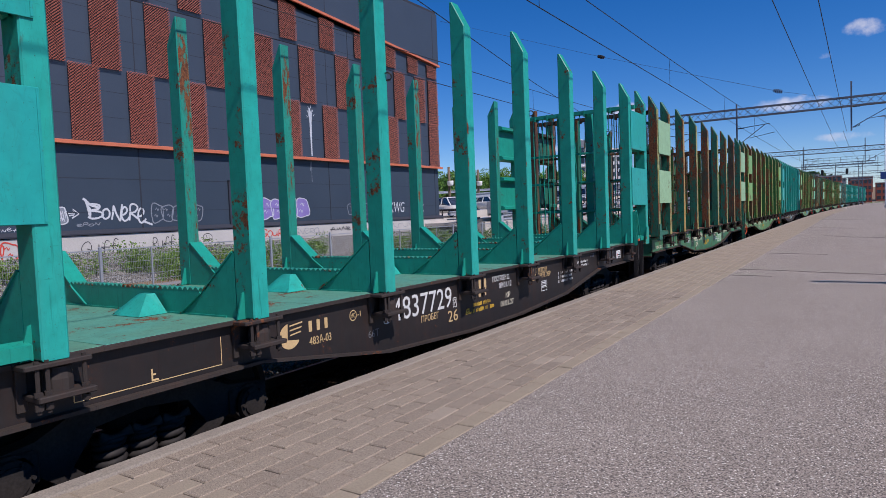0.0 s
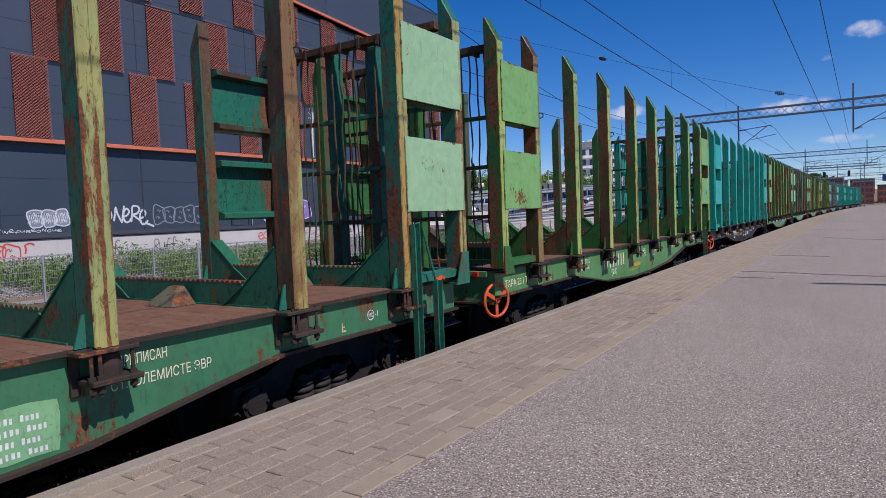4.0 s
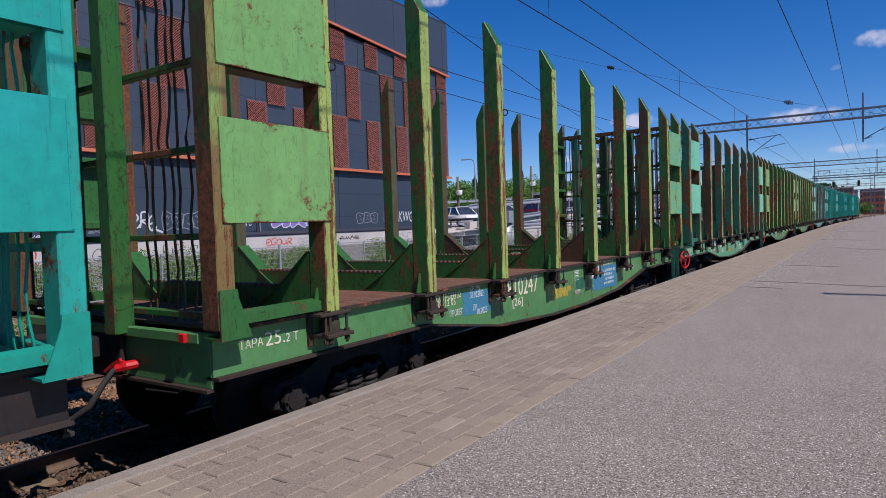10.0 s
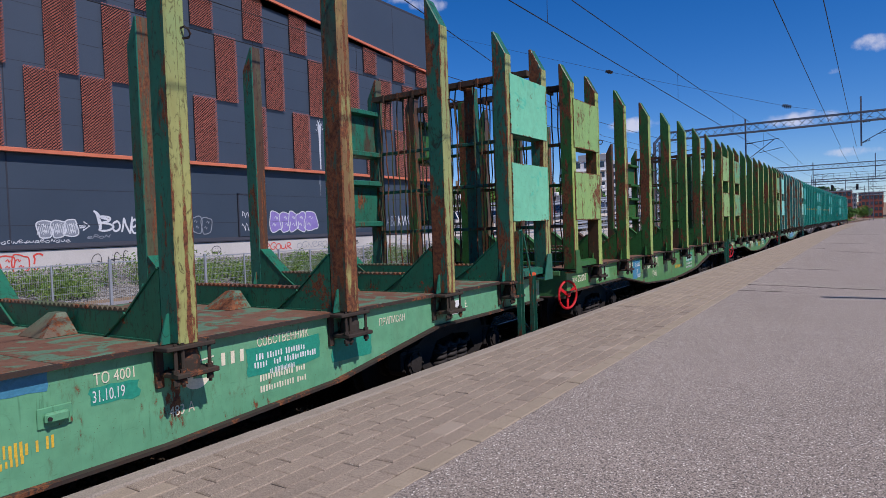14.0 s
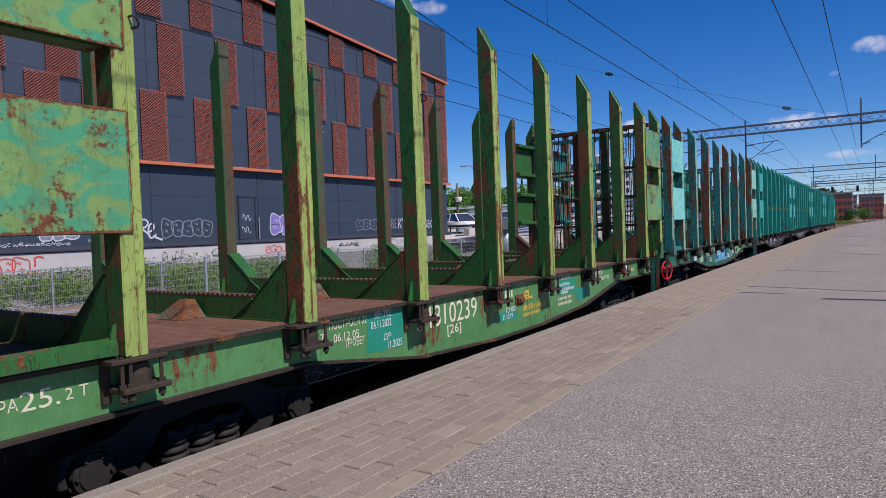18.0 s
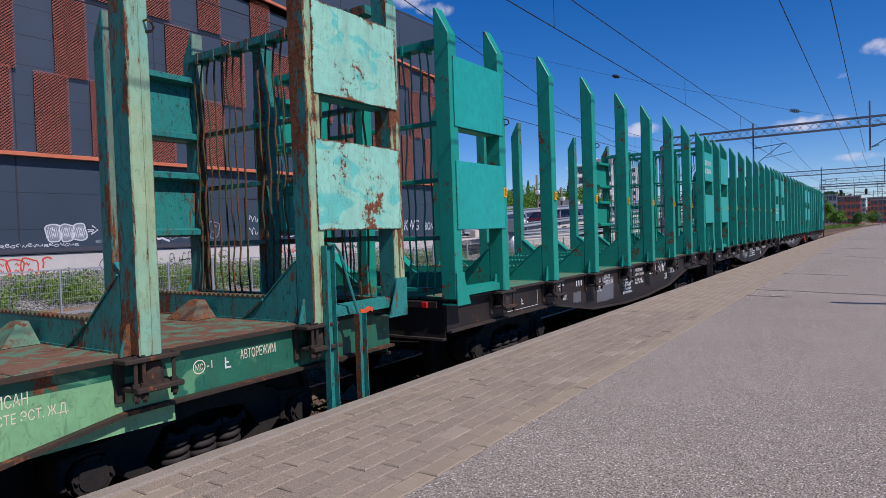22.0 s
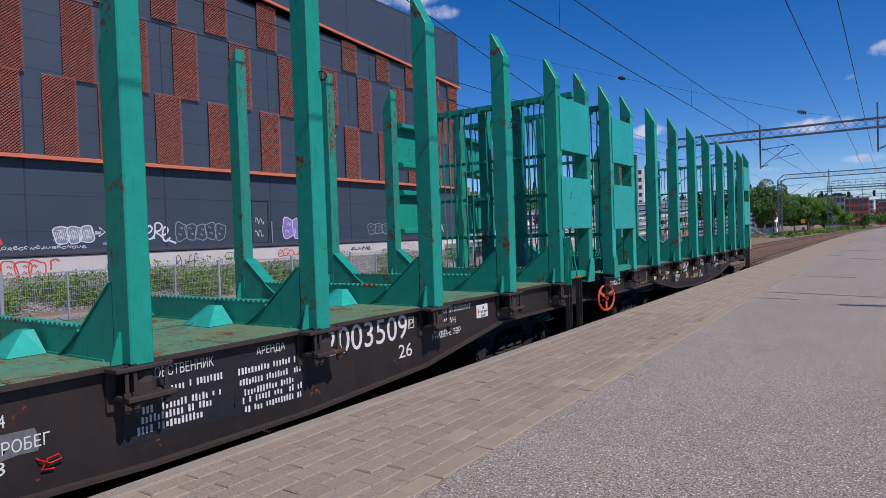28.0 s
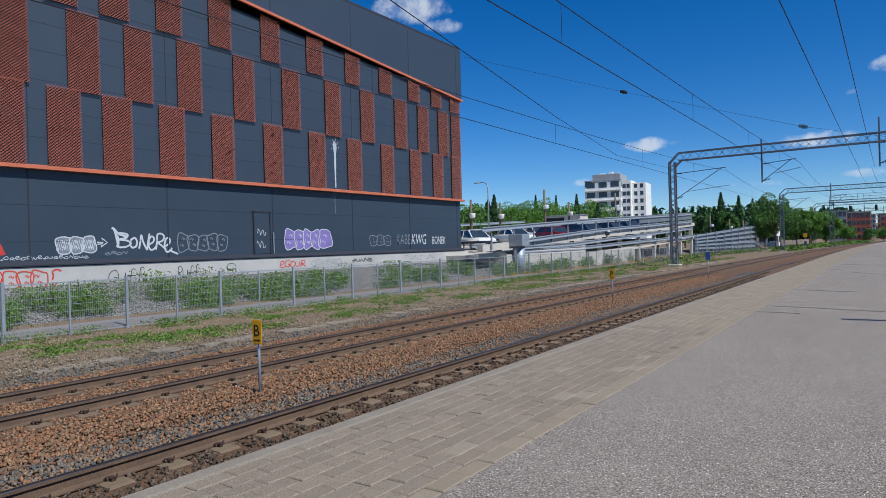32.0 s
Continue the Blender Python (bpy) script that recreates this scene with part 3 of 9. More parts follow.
for q in ((0, 1, 2, 3), (4, 7, 6, 5), (0, 4, 5, 1), (1, 5, 6, 2), (2, 6, 7, 3), (3, 7, 4, 0)):
    bm.faces.new([v[i] for i in q])
part("upper_flashing", bm, M_COPPER, building, "copper-coloured flashing")
bm = bmesh.new()
prism(bm, [(a, fl(a) + 0.04), (b, fl(b) + 0.04), (b, BZ1 - 0.1), (a, BZ1 - 0.1)], "x", BX, BX + 0.12)
part("parapet_panel", bm, M_CLAD, building)
for y in (-21, -15.6, -10.2, -5, 0.1, 5.2, 10.43, 15.75, 21.36, 27.09, 32.38, 37.8):
    bm = bmesh.new()
    box(bm, BX - 0.13, BX - 0.108, y - 0.025, y + 0.025, 1.3, 4.56)
    part("lower_seam", bm, M_SEAM, building)
    bm = bmesh.new()
    box(bm, BX - 0.01, BX + 0.006, y - 0.02, y + 0.02, 4.75, fl(y) - 0.08)
    part("upper_seam", bm, M_SEAM, building)
    bm = bmesh.new()
    box(bm, BX + 0.11, BX + 0.126, y - 0.02, y + 0.02, fl(y) + 0.1, BZ1 - 0.2)
    part("parapet_seam", bm, M_SEAM, building)
for z in (2.0, 3.3):
    bm = bmesh.new()
    box(bm, BX - 0.13, BX - 0.114, BY0, BY1 - 0.1, z - 0.008, z + 0.008)
    part("panel_joint", bm, M_SEAM, building)
for z in (5.7, 6.7, 7.75, 8.8, 9.8, 10.8, 11.8):
    bm = bmesh.new()
    y1 = BY1 if z < 11.6 else min(BY1, 19.46 - (z + 0.15 - 13.16) * (38.48 - 19.46) / 1.51)
    box(bm, BX - 0.01, BX + 0.004, BY0, y1, z - 0.008, z + 0.008)
    part("panel_joint", bm, M_SEAM, building)
bm = bmesh.new()
box(bm, BX - 0.14, BX - 0.06, 20.2, 21.1, 1.32, 3.29, 0.01)
door = part("door", bm, M_CLAD_LOW, building, "dark flush steel door")
bm = bmesh.new()
for y0, y1, z0, z1 in ((20.13, 20.19, 1.3, 3.36), (21.11, 21.17, 1.3, 3.36), (20.13, 21.17, 3.30, 3.36)):
    box(bm, BX - 0.14, BX - 0.04, y0, y1, z0, z1)
part("door_frame", bm, M_SEAM, door)
bm = bmesh.new()
tube(bm, [(BX - 0.02, 21.3, 1.3), (BX - 0.02, 21.3, 2.35)], 0.03)
part("door_rail", bm, M_GALV, door)


def screen_mesh(w, h):
    """Expanded metal: slanting strands, one above the other, that meet in diamonds; each strand leans out at its foot."""
    verts, faces = [], []
    nx, nz = max(4, 2 * round(w / 0.12)), max(4, round(h / 0.055))
    a, t = 0.42 * h / nz, 0.026
    for j in range(nz):
        z = h * (j + 0.5) / nz
        k = len(verts)
        for i in range(nx + 1):
            zz = z + (a if (i + j) % 2 else -a)
            verts += [(0.125, w * i / nx, zz - t / 2), (0.108, w * i / nx, zz + t / 2)]
        faces += [(k + 2 * i, k + 2 * i + 2, k + 2 * i + 3, k + 2 * i + 1) for i in range(nx)]
    return verts, faces


SCREEN_CACHE = {}


def add_screen(y0, y1, z0, z1):
    key = (round(y1 - y0, 1), round(z1 - z0, 1))
    if key not in SCREEN_CACHE:
        v, f = screen_mesh(*key)
        bm2 = bmesh.new()
        # Added sheet in place of the wall's shade between the strands.
        box(bm2, 0.004, 0.03, 0.04, key[0] - 0.04, 0.04, key[1] - 0.04)
        SCREEN_CACHE[key] = (raw_mesh("screen_mesh", v, f, M_CORTEN), finish(bm2, "screen_shade"))
    s = part("screen", SCREEN_CACHE[key][1], M_SCREEN_SHADE, building)
    s.location = (BX, y0, z0)
    part("screen_mesh", SCREEN_CACHE[key][0], M_CORTEN, s)
    bm2 = bmesh.new()
    box(bm2, 0.032, 0.112, 0, key[0], key[1] * 0.48, key[1] * 0.48 + 0.05)
    part("screen_rail", bm2, M_SCREEN_SHADE, s)


ROW_A = [-22.6, -19.8, -17, -14.2, -11.3, -8.5, -5.7, -2.9, -0.1, 2.7, 5.3, 7.9, 9.12, 11.03, 13.01, 15.34, 17.86, 20.75, 23.7, 26.6, 29.5, 32.3, 34.77, 36.98]
ROW_B = [-21.2, -18.4, -15.6, -12.8, -9.9, -7.1, -4.3, -1.5, 1.3, 4.0, 6.6, 9.3, 11.78, 13.94, 16.24, 19.1, 22.0, 24.96, 27.78, 30.88, 33.22, 35.5, 37.05]
for y in ROW_A:
    if 7.5 < y < 9:
        continue
    add_screen(y, y + 1.22, 4.72, 7.58)
    top = min(13.55, fl(y + 1.3) - 0.1)
    add_screen(y, y + 1.22, 10.68, top)
for y in ROW_B:
    add_screen(y, y + 1.22, 7.56, 10.6)

# ---------------------------------------------------------------- the train
PITCH, LENGTH = 14.62, 13.4
STAKES = [1.03, 2.56, 4.21, 5.90, 7.50, 9.19, 10.84, 12.37]
OUT = Matrix.Translation((0.07, 0, 0))     # the uprights stand outboard of the pockets
DECK = 1.27
BELLY = [(-0.09, 0.91), (2.65, 0.91), (4.3, 0.66), (6.0, 0.58), (7.4, 0.58), (9.1, 0.66), (10.75, 0.91), (13.49, 0.91)]


def train_y(t):
    """Where the first wagon's leading end stands."""
    u = max(0.0, t - 14.0)
    return 1.061 - 5.637 * t - 0.0357 * u * u - 0.000184 * u ** 3 - 0.075 + 0.035 * math.exp(-((t - 15) / 5) ** 2) - 0.004 * max(0.0, t - 20) - (0.0006 if t < 15 else 0.0004) * (t - 15) ** 2


WAGON_MESH = {}


def cached(name, make, smooth=False):
    if name not in WAGON_MESH:
        b = bmesh.new()
        make(b)
        WAGON_MESH[name] = finish(b, name, smooth)
    return WAGON_MESH[name]


def put(name, key, make, mats, parent, label="", m=None, smooth=False):
    """A part of a wagon; wagons share the mesh and carry their own paint."""
    me = cached(key, make, smooth)
    mats = mats if isinstance(mats, (list, tuple)) else [mats]
    while len(me.materials) < len(mats):
        me.materials.append(mats[len(me.materials)])
    ob = new(name, me)
    ob.parent = parent
    for i, mt in enumerate(mats):
        ob.material_slots[i].link = "OBJECT"
        ob.material_slots[i].material = mt
    if m is not None:
        ob.matrix_basis = m
    if label:
        ob["label"] = label
    return ob


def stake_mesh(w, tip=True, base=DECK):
    """An upright post, its outer top cut back; second material on the outer face, third on the face to the load."""
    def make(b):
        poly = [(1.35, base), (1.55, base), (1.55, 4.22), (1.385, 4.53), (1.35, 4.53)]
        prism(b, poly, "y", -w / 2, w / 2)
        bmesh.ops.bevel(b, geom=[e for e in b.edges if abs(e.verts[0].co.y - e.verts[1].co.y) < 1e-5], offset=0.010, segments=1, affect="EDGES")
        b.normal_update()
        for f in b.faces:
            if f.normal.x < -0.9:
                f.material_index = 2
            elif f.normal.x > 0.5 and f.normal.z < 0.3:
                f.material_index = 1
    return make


STAKE_W = 0.156


def fin(b):
    """A three-cornered stiffener that stands off the post's foot."""
    y = -STAKE_W / 2
    prism(b, [(y, DECK + 0.002), (y - 0.075, DECK + 0.002), (y - 0.02, DECK + 0.20), (y, DECK + 0.21)], "x", 1.435, 1.449)


def bunk(b):
    """The cross bearer: a folded plate with a saw-toothed top and a rising gusset at each end."""
    half = 1.40
    top = DECK + 0.22
    for s in (-1, 1):
        prism(b, [(s * (half + 0.018), DECK), (s * (half - 0.66), DECK), (s * (half - 0.38), top - 0.03), (s * (half - 0.01), DECK + 0.51), (s * (half + 0.018), DECK + 0.51)], "y", -0.076, 0.05)
        # sloping flange on the gusset
        bar(b, (s * (half - 0.40), 0, top - 0.03), (s * (half - 0.0), 0, DECK + 0.52), 0.17, 0.012)
    box(b, -1.06, 1.06, -0.0765, 0.05, DECK, top - 0.02)
    box(b, -half + 0.1, half - 0.1, -0.09, 0.065, DECK, DECK + 0.014)


def tie_rod(b):
    tube(b, [(1.0, -0.088, DECK + 0.19), (0.73, -0.088, DECK + 0.012)], 0.012, 5)


def teeth(b):
    top, n = DECK + 0.20, 30
    pts = [(-1.03, top)]
    for i in range(n):
        x = -1.03 + 2.06 * (i + 0.5) / n
        pts += [(x - 0.017, top + 0.022), (x, top + 0.030), (x + 0.017, top + 0.022), (x + 0.034, top + 0.004)]
    pts += [(1.03, top)]
    lo = [b.verts.new((p[0], -0.078, p[1])) for p in pts]
    hi = [b.verts.new((p[0], -0.02, p[1])) for p in pts]
    for i in range(len(pts) - 1):
        b.faces.new((lo[i], lo[i + 1], hi[i + 1], hi[i]))
    b.faces.new(lo)
    b.faces.new(hi[::-1])


def wedge(b):
    """A low tent-shaped stop on the deck beside the cross bearer."""
    v = [b.verts.new(p) for p in ((-0.20, -0.10, DECK + 0.004), (0.20, -0.10, DECK + 0.004), (0.20, -0.36, DECK + 0.004), (-0.20, -0.36, DECK + 0.004), (-0.07, -0.12, DECK + 0.17), (0.07, -0.12, DECK + 0.17), (0.06, -0.19, DECK + 0.17), (-0.06, -0.19, DECK + 0.17))]
    for q in ((0, 4, 5, 1), (1, 5, 6, 2), (2, 6, 7, 3), (3, 7, 4, 0), (4, 7, 6, 5), (0, 1, 2, 3)):
        b.faces.new([v[i] for i in q])


def bracket(b):
    """The stake pocket on the side sill: two clasps round a short tube, hung on bolts."""
    box(b, 1.30, 1.58, -0.19, 0.19, DECK - 0.035, DECK - 0.004, 0.006)
    box(b, 1.36, 1.60, -0.13, 0.20, DECK - 0.225, DECK - 0.190, 0.006)
    box(b, 1.32, 1.40, -0.16, -0.10, DECK - 0.30, DECK - 0.04, 0.006)
    for y in (-0.115, -0.06, 0.15):
        tube(b, [(1.555, y, DECK - 0.29), (1.555, y, DECK + 0.012)], 0.013, 6)
        tube(b, [(1.555, y, DECK - 0.27), (1.555, y, DECK - 0.235)], 0.024, 6)
        tube(b, [(1.555, y, DECK - 0.19), (1.555, y, DECK - 0.165)], 0.024, 6)
    tube(b, [(1.46, 0.04, DECK - 0.20), (1.46, 0.04, DECK - 0.12), (1.46, 0.04, DECK - 0.05)], [0.085, 0.085, 0.07], 12)


def sill(b):
    """Fish-bellied side sill: web, top flange and bottom flange."""
    prism(b, BELLY[::-1] + [(-0.09, DECK - 0.03), (LENGTH + 0.09, DECK - 0.03)], "x", 1.42, 1.44)


def bottom_flange(b):
    rings = [[b.verts.new(p) for p in ((1.36, y, z), (1.505, y, z), (1.505, y, z - 0.025), (1.36, y, z - 0.025))] for y, z in BELLY]
    for r0, r1 in zip(rings, rings[1:]):
        for k in range(4):
            b.faces.new((r0[k], r0[(k + 1) % 4], r1[(k + 1) % 4], r1[k]))
    b.faces.new(rings[0])
    b.faces.new(rings[-1])


def sill_flange(b):
    box(b, 1.36, 1.505, -0.09, LENGTH + 0.09, DECK - 0.03, DECK - 0.002)


def deck_sheet(y0, y1):
    def make(b):
        box(b, -1.46, 1.46, y0 + 0.006, y1 - 0.006, DECK - 0.03, DECK, 0.004)
    return make


def deck_plank(b):
    box(b, -1.46, 1.46, 0.003, 0.147, DECK - 0.03, DECK, 0.004)


def headstock(b):
    box(b, -1.415, 1.415, -0.09, -0.07, 0.82, DECK - 0.032, 0.004)


def headstock_beam(b):
    box(b, -1.34, 1.34, -0.14, -0.09, 1.16, DECK - 0.032, 0.006)


def headstock_flange(b):
    box(b, -1.415, 1.415, -0.135, -0.06, 0.79, 0.82, 0.004)


def center_sill(b):
    for x in (-0.22, 0.22):
        box(b, x - 0.06, x + 0.06, 0.05, LENGTH - 0.05, 0.72, 1.22)
    for y in (1.84, 4.4, 6.7, 9.0, 11.56):
        box(b, -1.24, 1.24, y - 0.12, y + 0.12, 0.95, DECK - 0.04)
    tube(b, [(0.7, 3.2, 0.85), (0.7, 10.2, 0.85)], 0.03)
    tube(b, [(-0.6, 5.4, 0.75), (-0.6, 6.6, 0.75)], 0.16, 12)
    tube(b, [(0.55, 7.3, 0.72), (0.55, 8.0, 0.72)], 0.17, 12)


def side_frame(b):
    """Cast bogie side frame with a window for the springs."""
    for s in (-1, 1):
        poly = [(s * 1.08, 0.62), (s * 0.75, 0.66), (s * 0.45, 0.80), (0, 0.84), (0, 0.68), (s * 0.36, 0.64), (s * 0.52, 0.42), (s * 0.30, 0.20), (0, 0.20), (0, 0.12), (s * 0.36, 0.12), (s * 0.72, 0.42), (s * 1.08, 0.44)]
        prism(b, poly if s > 0 else poly[::-1], "x", 0.93, 1.08)


def axle_box(b):
    tube(b, [(0.86, 0, 0.478), (1.10, 0, 0.478)], 0.155, 14)
    tube(b, [(1.10, 0, 0.478), (1.15, 0, 0.478)], 0.135, 14)
    tube(b, [(1.15, 0, 0.478), (1.165, 0, 0.478)], 0.10, 14)
    box(b, 0.9, 1.10, -0.19, 0.19, 0.40, 0.62, 0.02)
    for k in range(6):
        a = k * math.pi / 3
        tube(b, [(1.14, 0.115 * math.cos(a), 0.478 + 0.115 * math.sin(a)), (1.175, 0.115 * math.cos(a), 0.478 + 0.115 * math.sin(a))], 0.014, 5)


def spring(b):
    pts = []
    turns, n = 4.2, 52
    for i in range(n + 1):
        a = 2 * math.pi * turns * i / n
        pts.append((0.088 * math.cos(a), 0.088 * math.sin(a), 0.24 + 0.26 * i / n))
    tube(b, pts, 0.029, 7)
    tube(b, [(0, 0, 0.21), (0, 0, 0.24)], 0.12, 12)
    tube(b, [(0, 0, 0.50), (0, 0, 0.53)], 0.12, 12)
    prism(b, [(-0.12, 0.53), (0.12, 0.53), (0.10, 0.60), (0.03, 0.555), (-0.03, 0.555), (-0.10, 0.60)], "x", 0.06, 0.11)


def wheel(b):
    """Solid rolled wheel: tread, flange, dished web, hub."""
    prof = [(0.0, 0.10), (0.0, 0.16), (0.03, 0.17), (0.045, 0.40), (0.0, 0.42), (0.0, 0.475), (0.10, 0.478), (0.105, 0.505), (0.13, 0.50), (0.13, 0.42), (0.085, 0.40), (0.075, 0.17), (0.12, 0.16), (0.12, 0.10)]
    n = 28
    rings = [[b.verts.new((-x, r * math.cos(2 * math.pi * k / n), r * math.sin(2 * math.pi * k / n))) for k in range(n)] for x, r in prof]
    for a, c in zip(rings, rings[1:]):
        for k in range(n):
            b.faces.new((a[k], a[(k + 1) % n], c[(k + 1) % n], c[k]))
    b.faces.new(rings[0])
    b.faces.new(rings[-1][::-1])


def wheelset(b):
    for sx in (1, -1):
        k = len(b.verts)
        wheel(b)
        b.verts.ensure_lookup_table()
        for v in b.verts[k:]:
            v.co.x = sx * (v.co.x + 0.84)
    tube(b, [(-0.95, 0, 0), (-0.75, 0, 0), (-0.6, 0, 0), (0.6, 0, 0), (0.75, 0, 0), (0.95, 0, 0)], [0.065, 0.095, 0.082, 0.082, 0.095, 0.065], 12)


def bolster(b):
    box(b, -1.05, 1.05, -0.2, 0.2, 0.52, 0.86, 0.04)
    for y in (-0.36, 0.36):
        box(b, -0.95, 0.95, y - 0.05, y + 0.05, 0.30, 0.42)
    for s in (-1, 1):
        for y in (-0.42, 0.42):
            box(b, s * 0.66, s * 0.88, y - 0.03, y + 0.03, 0.28, 0.66)
            bar(b, (s * 0.77, y, 0.66), (s * 0.77, y * 0.4, 0.92), 0.05, 0.03)


def panel_sheet(z0, z1):
    def make(b):
        box(b, 1.552, 1.562, -0.09, 1.03, z0, z1, 0.003)
        for y in (-0.082, 1.022):
            box(b, 1.562, 1.5655, y - 0.008, y + 0.008, z0 + 0.01, z1 - 0.01)
    return make


def panel_rib(z):
    def make(b):
        prism(b, [(1.33, z - 0.05), (1.50, z - 0.05), (1.50, z + 0.05), (1.33, z + 0.05), (1.27, z + 0.03), (1.27, z - 0.03)], "y", 0.01, 0.93)
    return make


def inner_sheet(z0, z1):
    def make(b):
        box(b, 1.40, 1.412, 0.01, 0.93, z0, z1)
    return make


def corner_foot(b):
    """The flared plate at the foot of the corner post, and the low rail beside it."""
    prism(b, [(-0.15, DECK - 0.07), (0.13, DECK - 0.07), (0.11, DECK - 0.02), (0.02, DECK + 0.22), (0.008, DECK + 0.30), (-0.15, DECK + 0.30)], "x", 1.553, 1.565)
    box(b, 1.36, 1.554, -0.15, 0.13, DECK - 0.066, DECK - 0.05)


def low_rail(b):
    prism(b, [(1.40, DECK + 0.02), (1.50, DECK + 0.02), (1.50, DECK + 0.10), (1.40, DECK + 0.12)], "y", 0.01, 0.93)


def grille_post(b):
    prism(b, [(-0.08, DECK - 0.09), (0.08, DECK - 0.09), (0.08, 4.15), (-0.08, 4.15)], "y", -0.24, -0.07)
    bmesh.ops.bevel(b, geom=list(b.edges), offset=0.008, segments=1, affect="EDGES")


def grille_rail(z, h=0.05):
    def make(b):
        box(b, -1.43, 1.43, -0.066, 0.015, z - h / 2, z + h / 2, 0.006)
    return make


def grille_top(b):
    prism(b, [(-0.05, 4.14), (0.10, 4.14), (0.10, 4.22), (-0.05, 4.22)], "x", -1.43, 1.43)
    for k in range(9):
        x = -1.2 + 0.3 * k
        box(b, x - 0.02, x + 0.02, -0.06, 0.11, 4.10, 4.225)


def grille_bar(seed):
    def make(b):
        r = random.Random(seed)
        pts = []
        ph, amp = r.uniform(0, 6), r.uniform(0.002, 0.020)
        for i in range(15):
            z = DECK + 0.02 + (4.14 - DECK) * i / 14
            sag = math.sin(math.pi * (i % 3.5) / 3.5)
            pts.append((amp * 0.5 * math.sin(ph + i * 0.9) + r.uniform(-0.006, 0.006), 0.02 + amp * 2.2 * sag + r.uniform(-0.006, 0.006), z))
        tube(b, pts, 0.0115, 5)
    return make


def ladder_post(y, z0, z1):
    def make(b):
        prism(b, [(1.56, y - 0.05), (1.62, y - 0.05), (1.62, y - 0.042), (1.57, y - 0.042), (1.57, y + 0.042), (1.62, y + 0.042), (1.62, y + 0.05), (1.56, y + 0.05)], "z", z0, z1)
        for z in (z0 + 0.4, z0 + 0.75, z0 + 1.1):
            if z < z1:
                tube(b, [(1.55, y, z), (1.58, y, z)], 0.014, 6)
    return make


def ladder_rod(b):
    tube(b, [(1.59, 12.44, 1.92), (1.60, 12.50, 1.93), (1.59, 12.58, 1.86), (1.59, 12.80, 1.28)], 0.013, 6)


def step_plate(b):
    xs, ys = (1.30, 1.36, 1.42, 1.47, 1.53, 1.59), (12.40, 12.46, 12.58, 12.64, 12.76, 12.82)
    low = [[b.verts.new((x, y, 0.50)) for y in ys] for x in xs]
    for i in range(5):
        for j in range(5):
            if i % 2 == 0 or j % 2 == 0:
                b.faces.new((low[i][j], low[i + 1][j], low[i + 1][j + 1], low[i][j + 1]))
    bmesh.ops.solidify(b, geom=list(b.faces), thickness=0.012)


def step_guard(b):
    prism(b, [(1.30, 0.50), (1.59, 0.50), (1.46, 0.65)], "y", 12.822, 12.834)


def coupler(b):
    """Automatic knuckle-type coupler head on its shank."""
    box(b, -0.10, 0.10, -0.42, 0.06, 0.96, 1.14, 0.02)
    prism(b, [(-0.22, -0.62), (0.06, -0.66), (0.24, -0.56), (0.20, -0.40), (-0.18, -0.40)], "z", 0.88, 1.20)
    box(b, -0.24, -0.10, -0.70, -0.55, 0.92, 1.16, 0.02)
    box(b, -0.30, 0.30, -0.06, 0.0, 0.84, 1.24, 0.01)


def hose(b):
    tube(b, [(0.38, -0.20, 0.905), (0.36, -0.24, 0.89), (0.35, -0.32, 0.80), (0.32, -0.42, 0.64), (0.22, -0.52, 0.54), (0.05, -0.60, 0.56)], 0.026, 8)


def hose_cock(b):
    tube(b, [(0.47, -0.06, 0.93), (0.42, -0.16, 0.92), (0.36, -0.22, 0.90)], [0.034, 0.040, 0.034], 8)
    tube(b, [(0.40, -0.19, 0.91), (0.40, -0.19, 0.965)], 0.022, 8)
    prism(b, [(0.40, 0.955), (0.27, 0.90), (0.15, 0.84), (0.14, 0.86), (0.26, 0.93), (0.39, 0.985)], "y", -0.205, -0.185)


def grab_iron(b):
    tube(b, [(1.05, -0.02, 0.86), (1.05, -0.10, 0.78), (1.05, -0.12, 0.76), (0.62, -0.12, 0.74), (0.60, -0.10, 0.76), (0.60, -0.02, 0.86)], 0.013, 6)


def brake_wheel(b):
    n, R = 24, 0.222
    pts = [(0, R * math.cos(2 * math.pi * k / n), R * math.sin(2 * math.pi * k / n)) for k in range(n + 1)]
    tube(b, pts, 0.020, 6, cap=False)
    for k in range(3):
        a = 2 * math.pi * k / 3 + 0.5
        bar(b, (0, 0, 0), (0, R * math.cos(a), R * math.sin(a)), 0.014, 0.05)
    tube(b, [(-0.05, 0, 0), (0.03, 0, 0)], 0.04, 8)


def brake_shaft(b):
    tube(b, [(-0.7, 0, 0), (0.0, 0, 0)], 0.02, 8)
    box(b, -0.16, -0.12, -0.06, 0.06, -0.06, 0.2)


def hook(b):
    """A bent wire hook with a few links on the stake's side."""
    tube(b, [(1.545, 0.045, 3.415), (1.585, 0.05, 3.42), (1.605, 0.065, 3.40), (1.60, 0.085, 3.375), (1.58, 0.085, 3.355), (1.545, 0.06, 3.35)], 0.009, 5)


def lamp_box(b):
    box(b, 1.15, 1.225, -0.175, -0.1402, 1.165, 1.235, 0.006)


def lever(b):
    prism(b, [(12.90, DECK + 0.02), (12.97, DECK + 0.005), (13.04, DECK + 0.03), (13.07, DECK + 0.01), (13.08, DECK + 0.05), (13.03, DECK + 0.065), (12.97, DECK + 0.045), (12.91, DECK + 0.055)], "x", 1.50, 1.52)


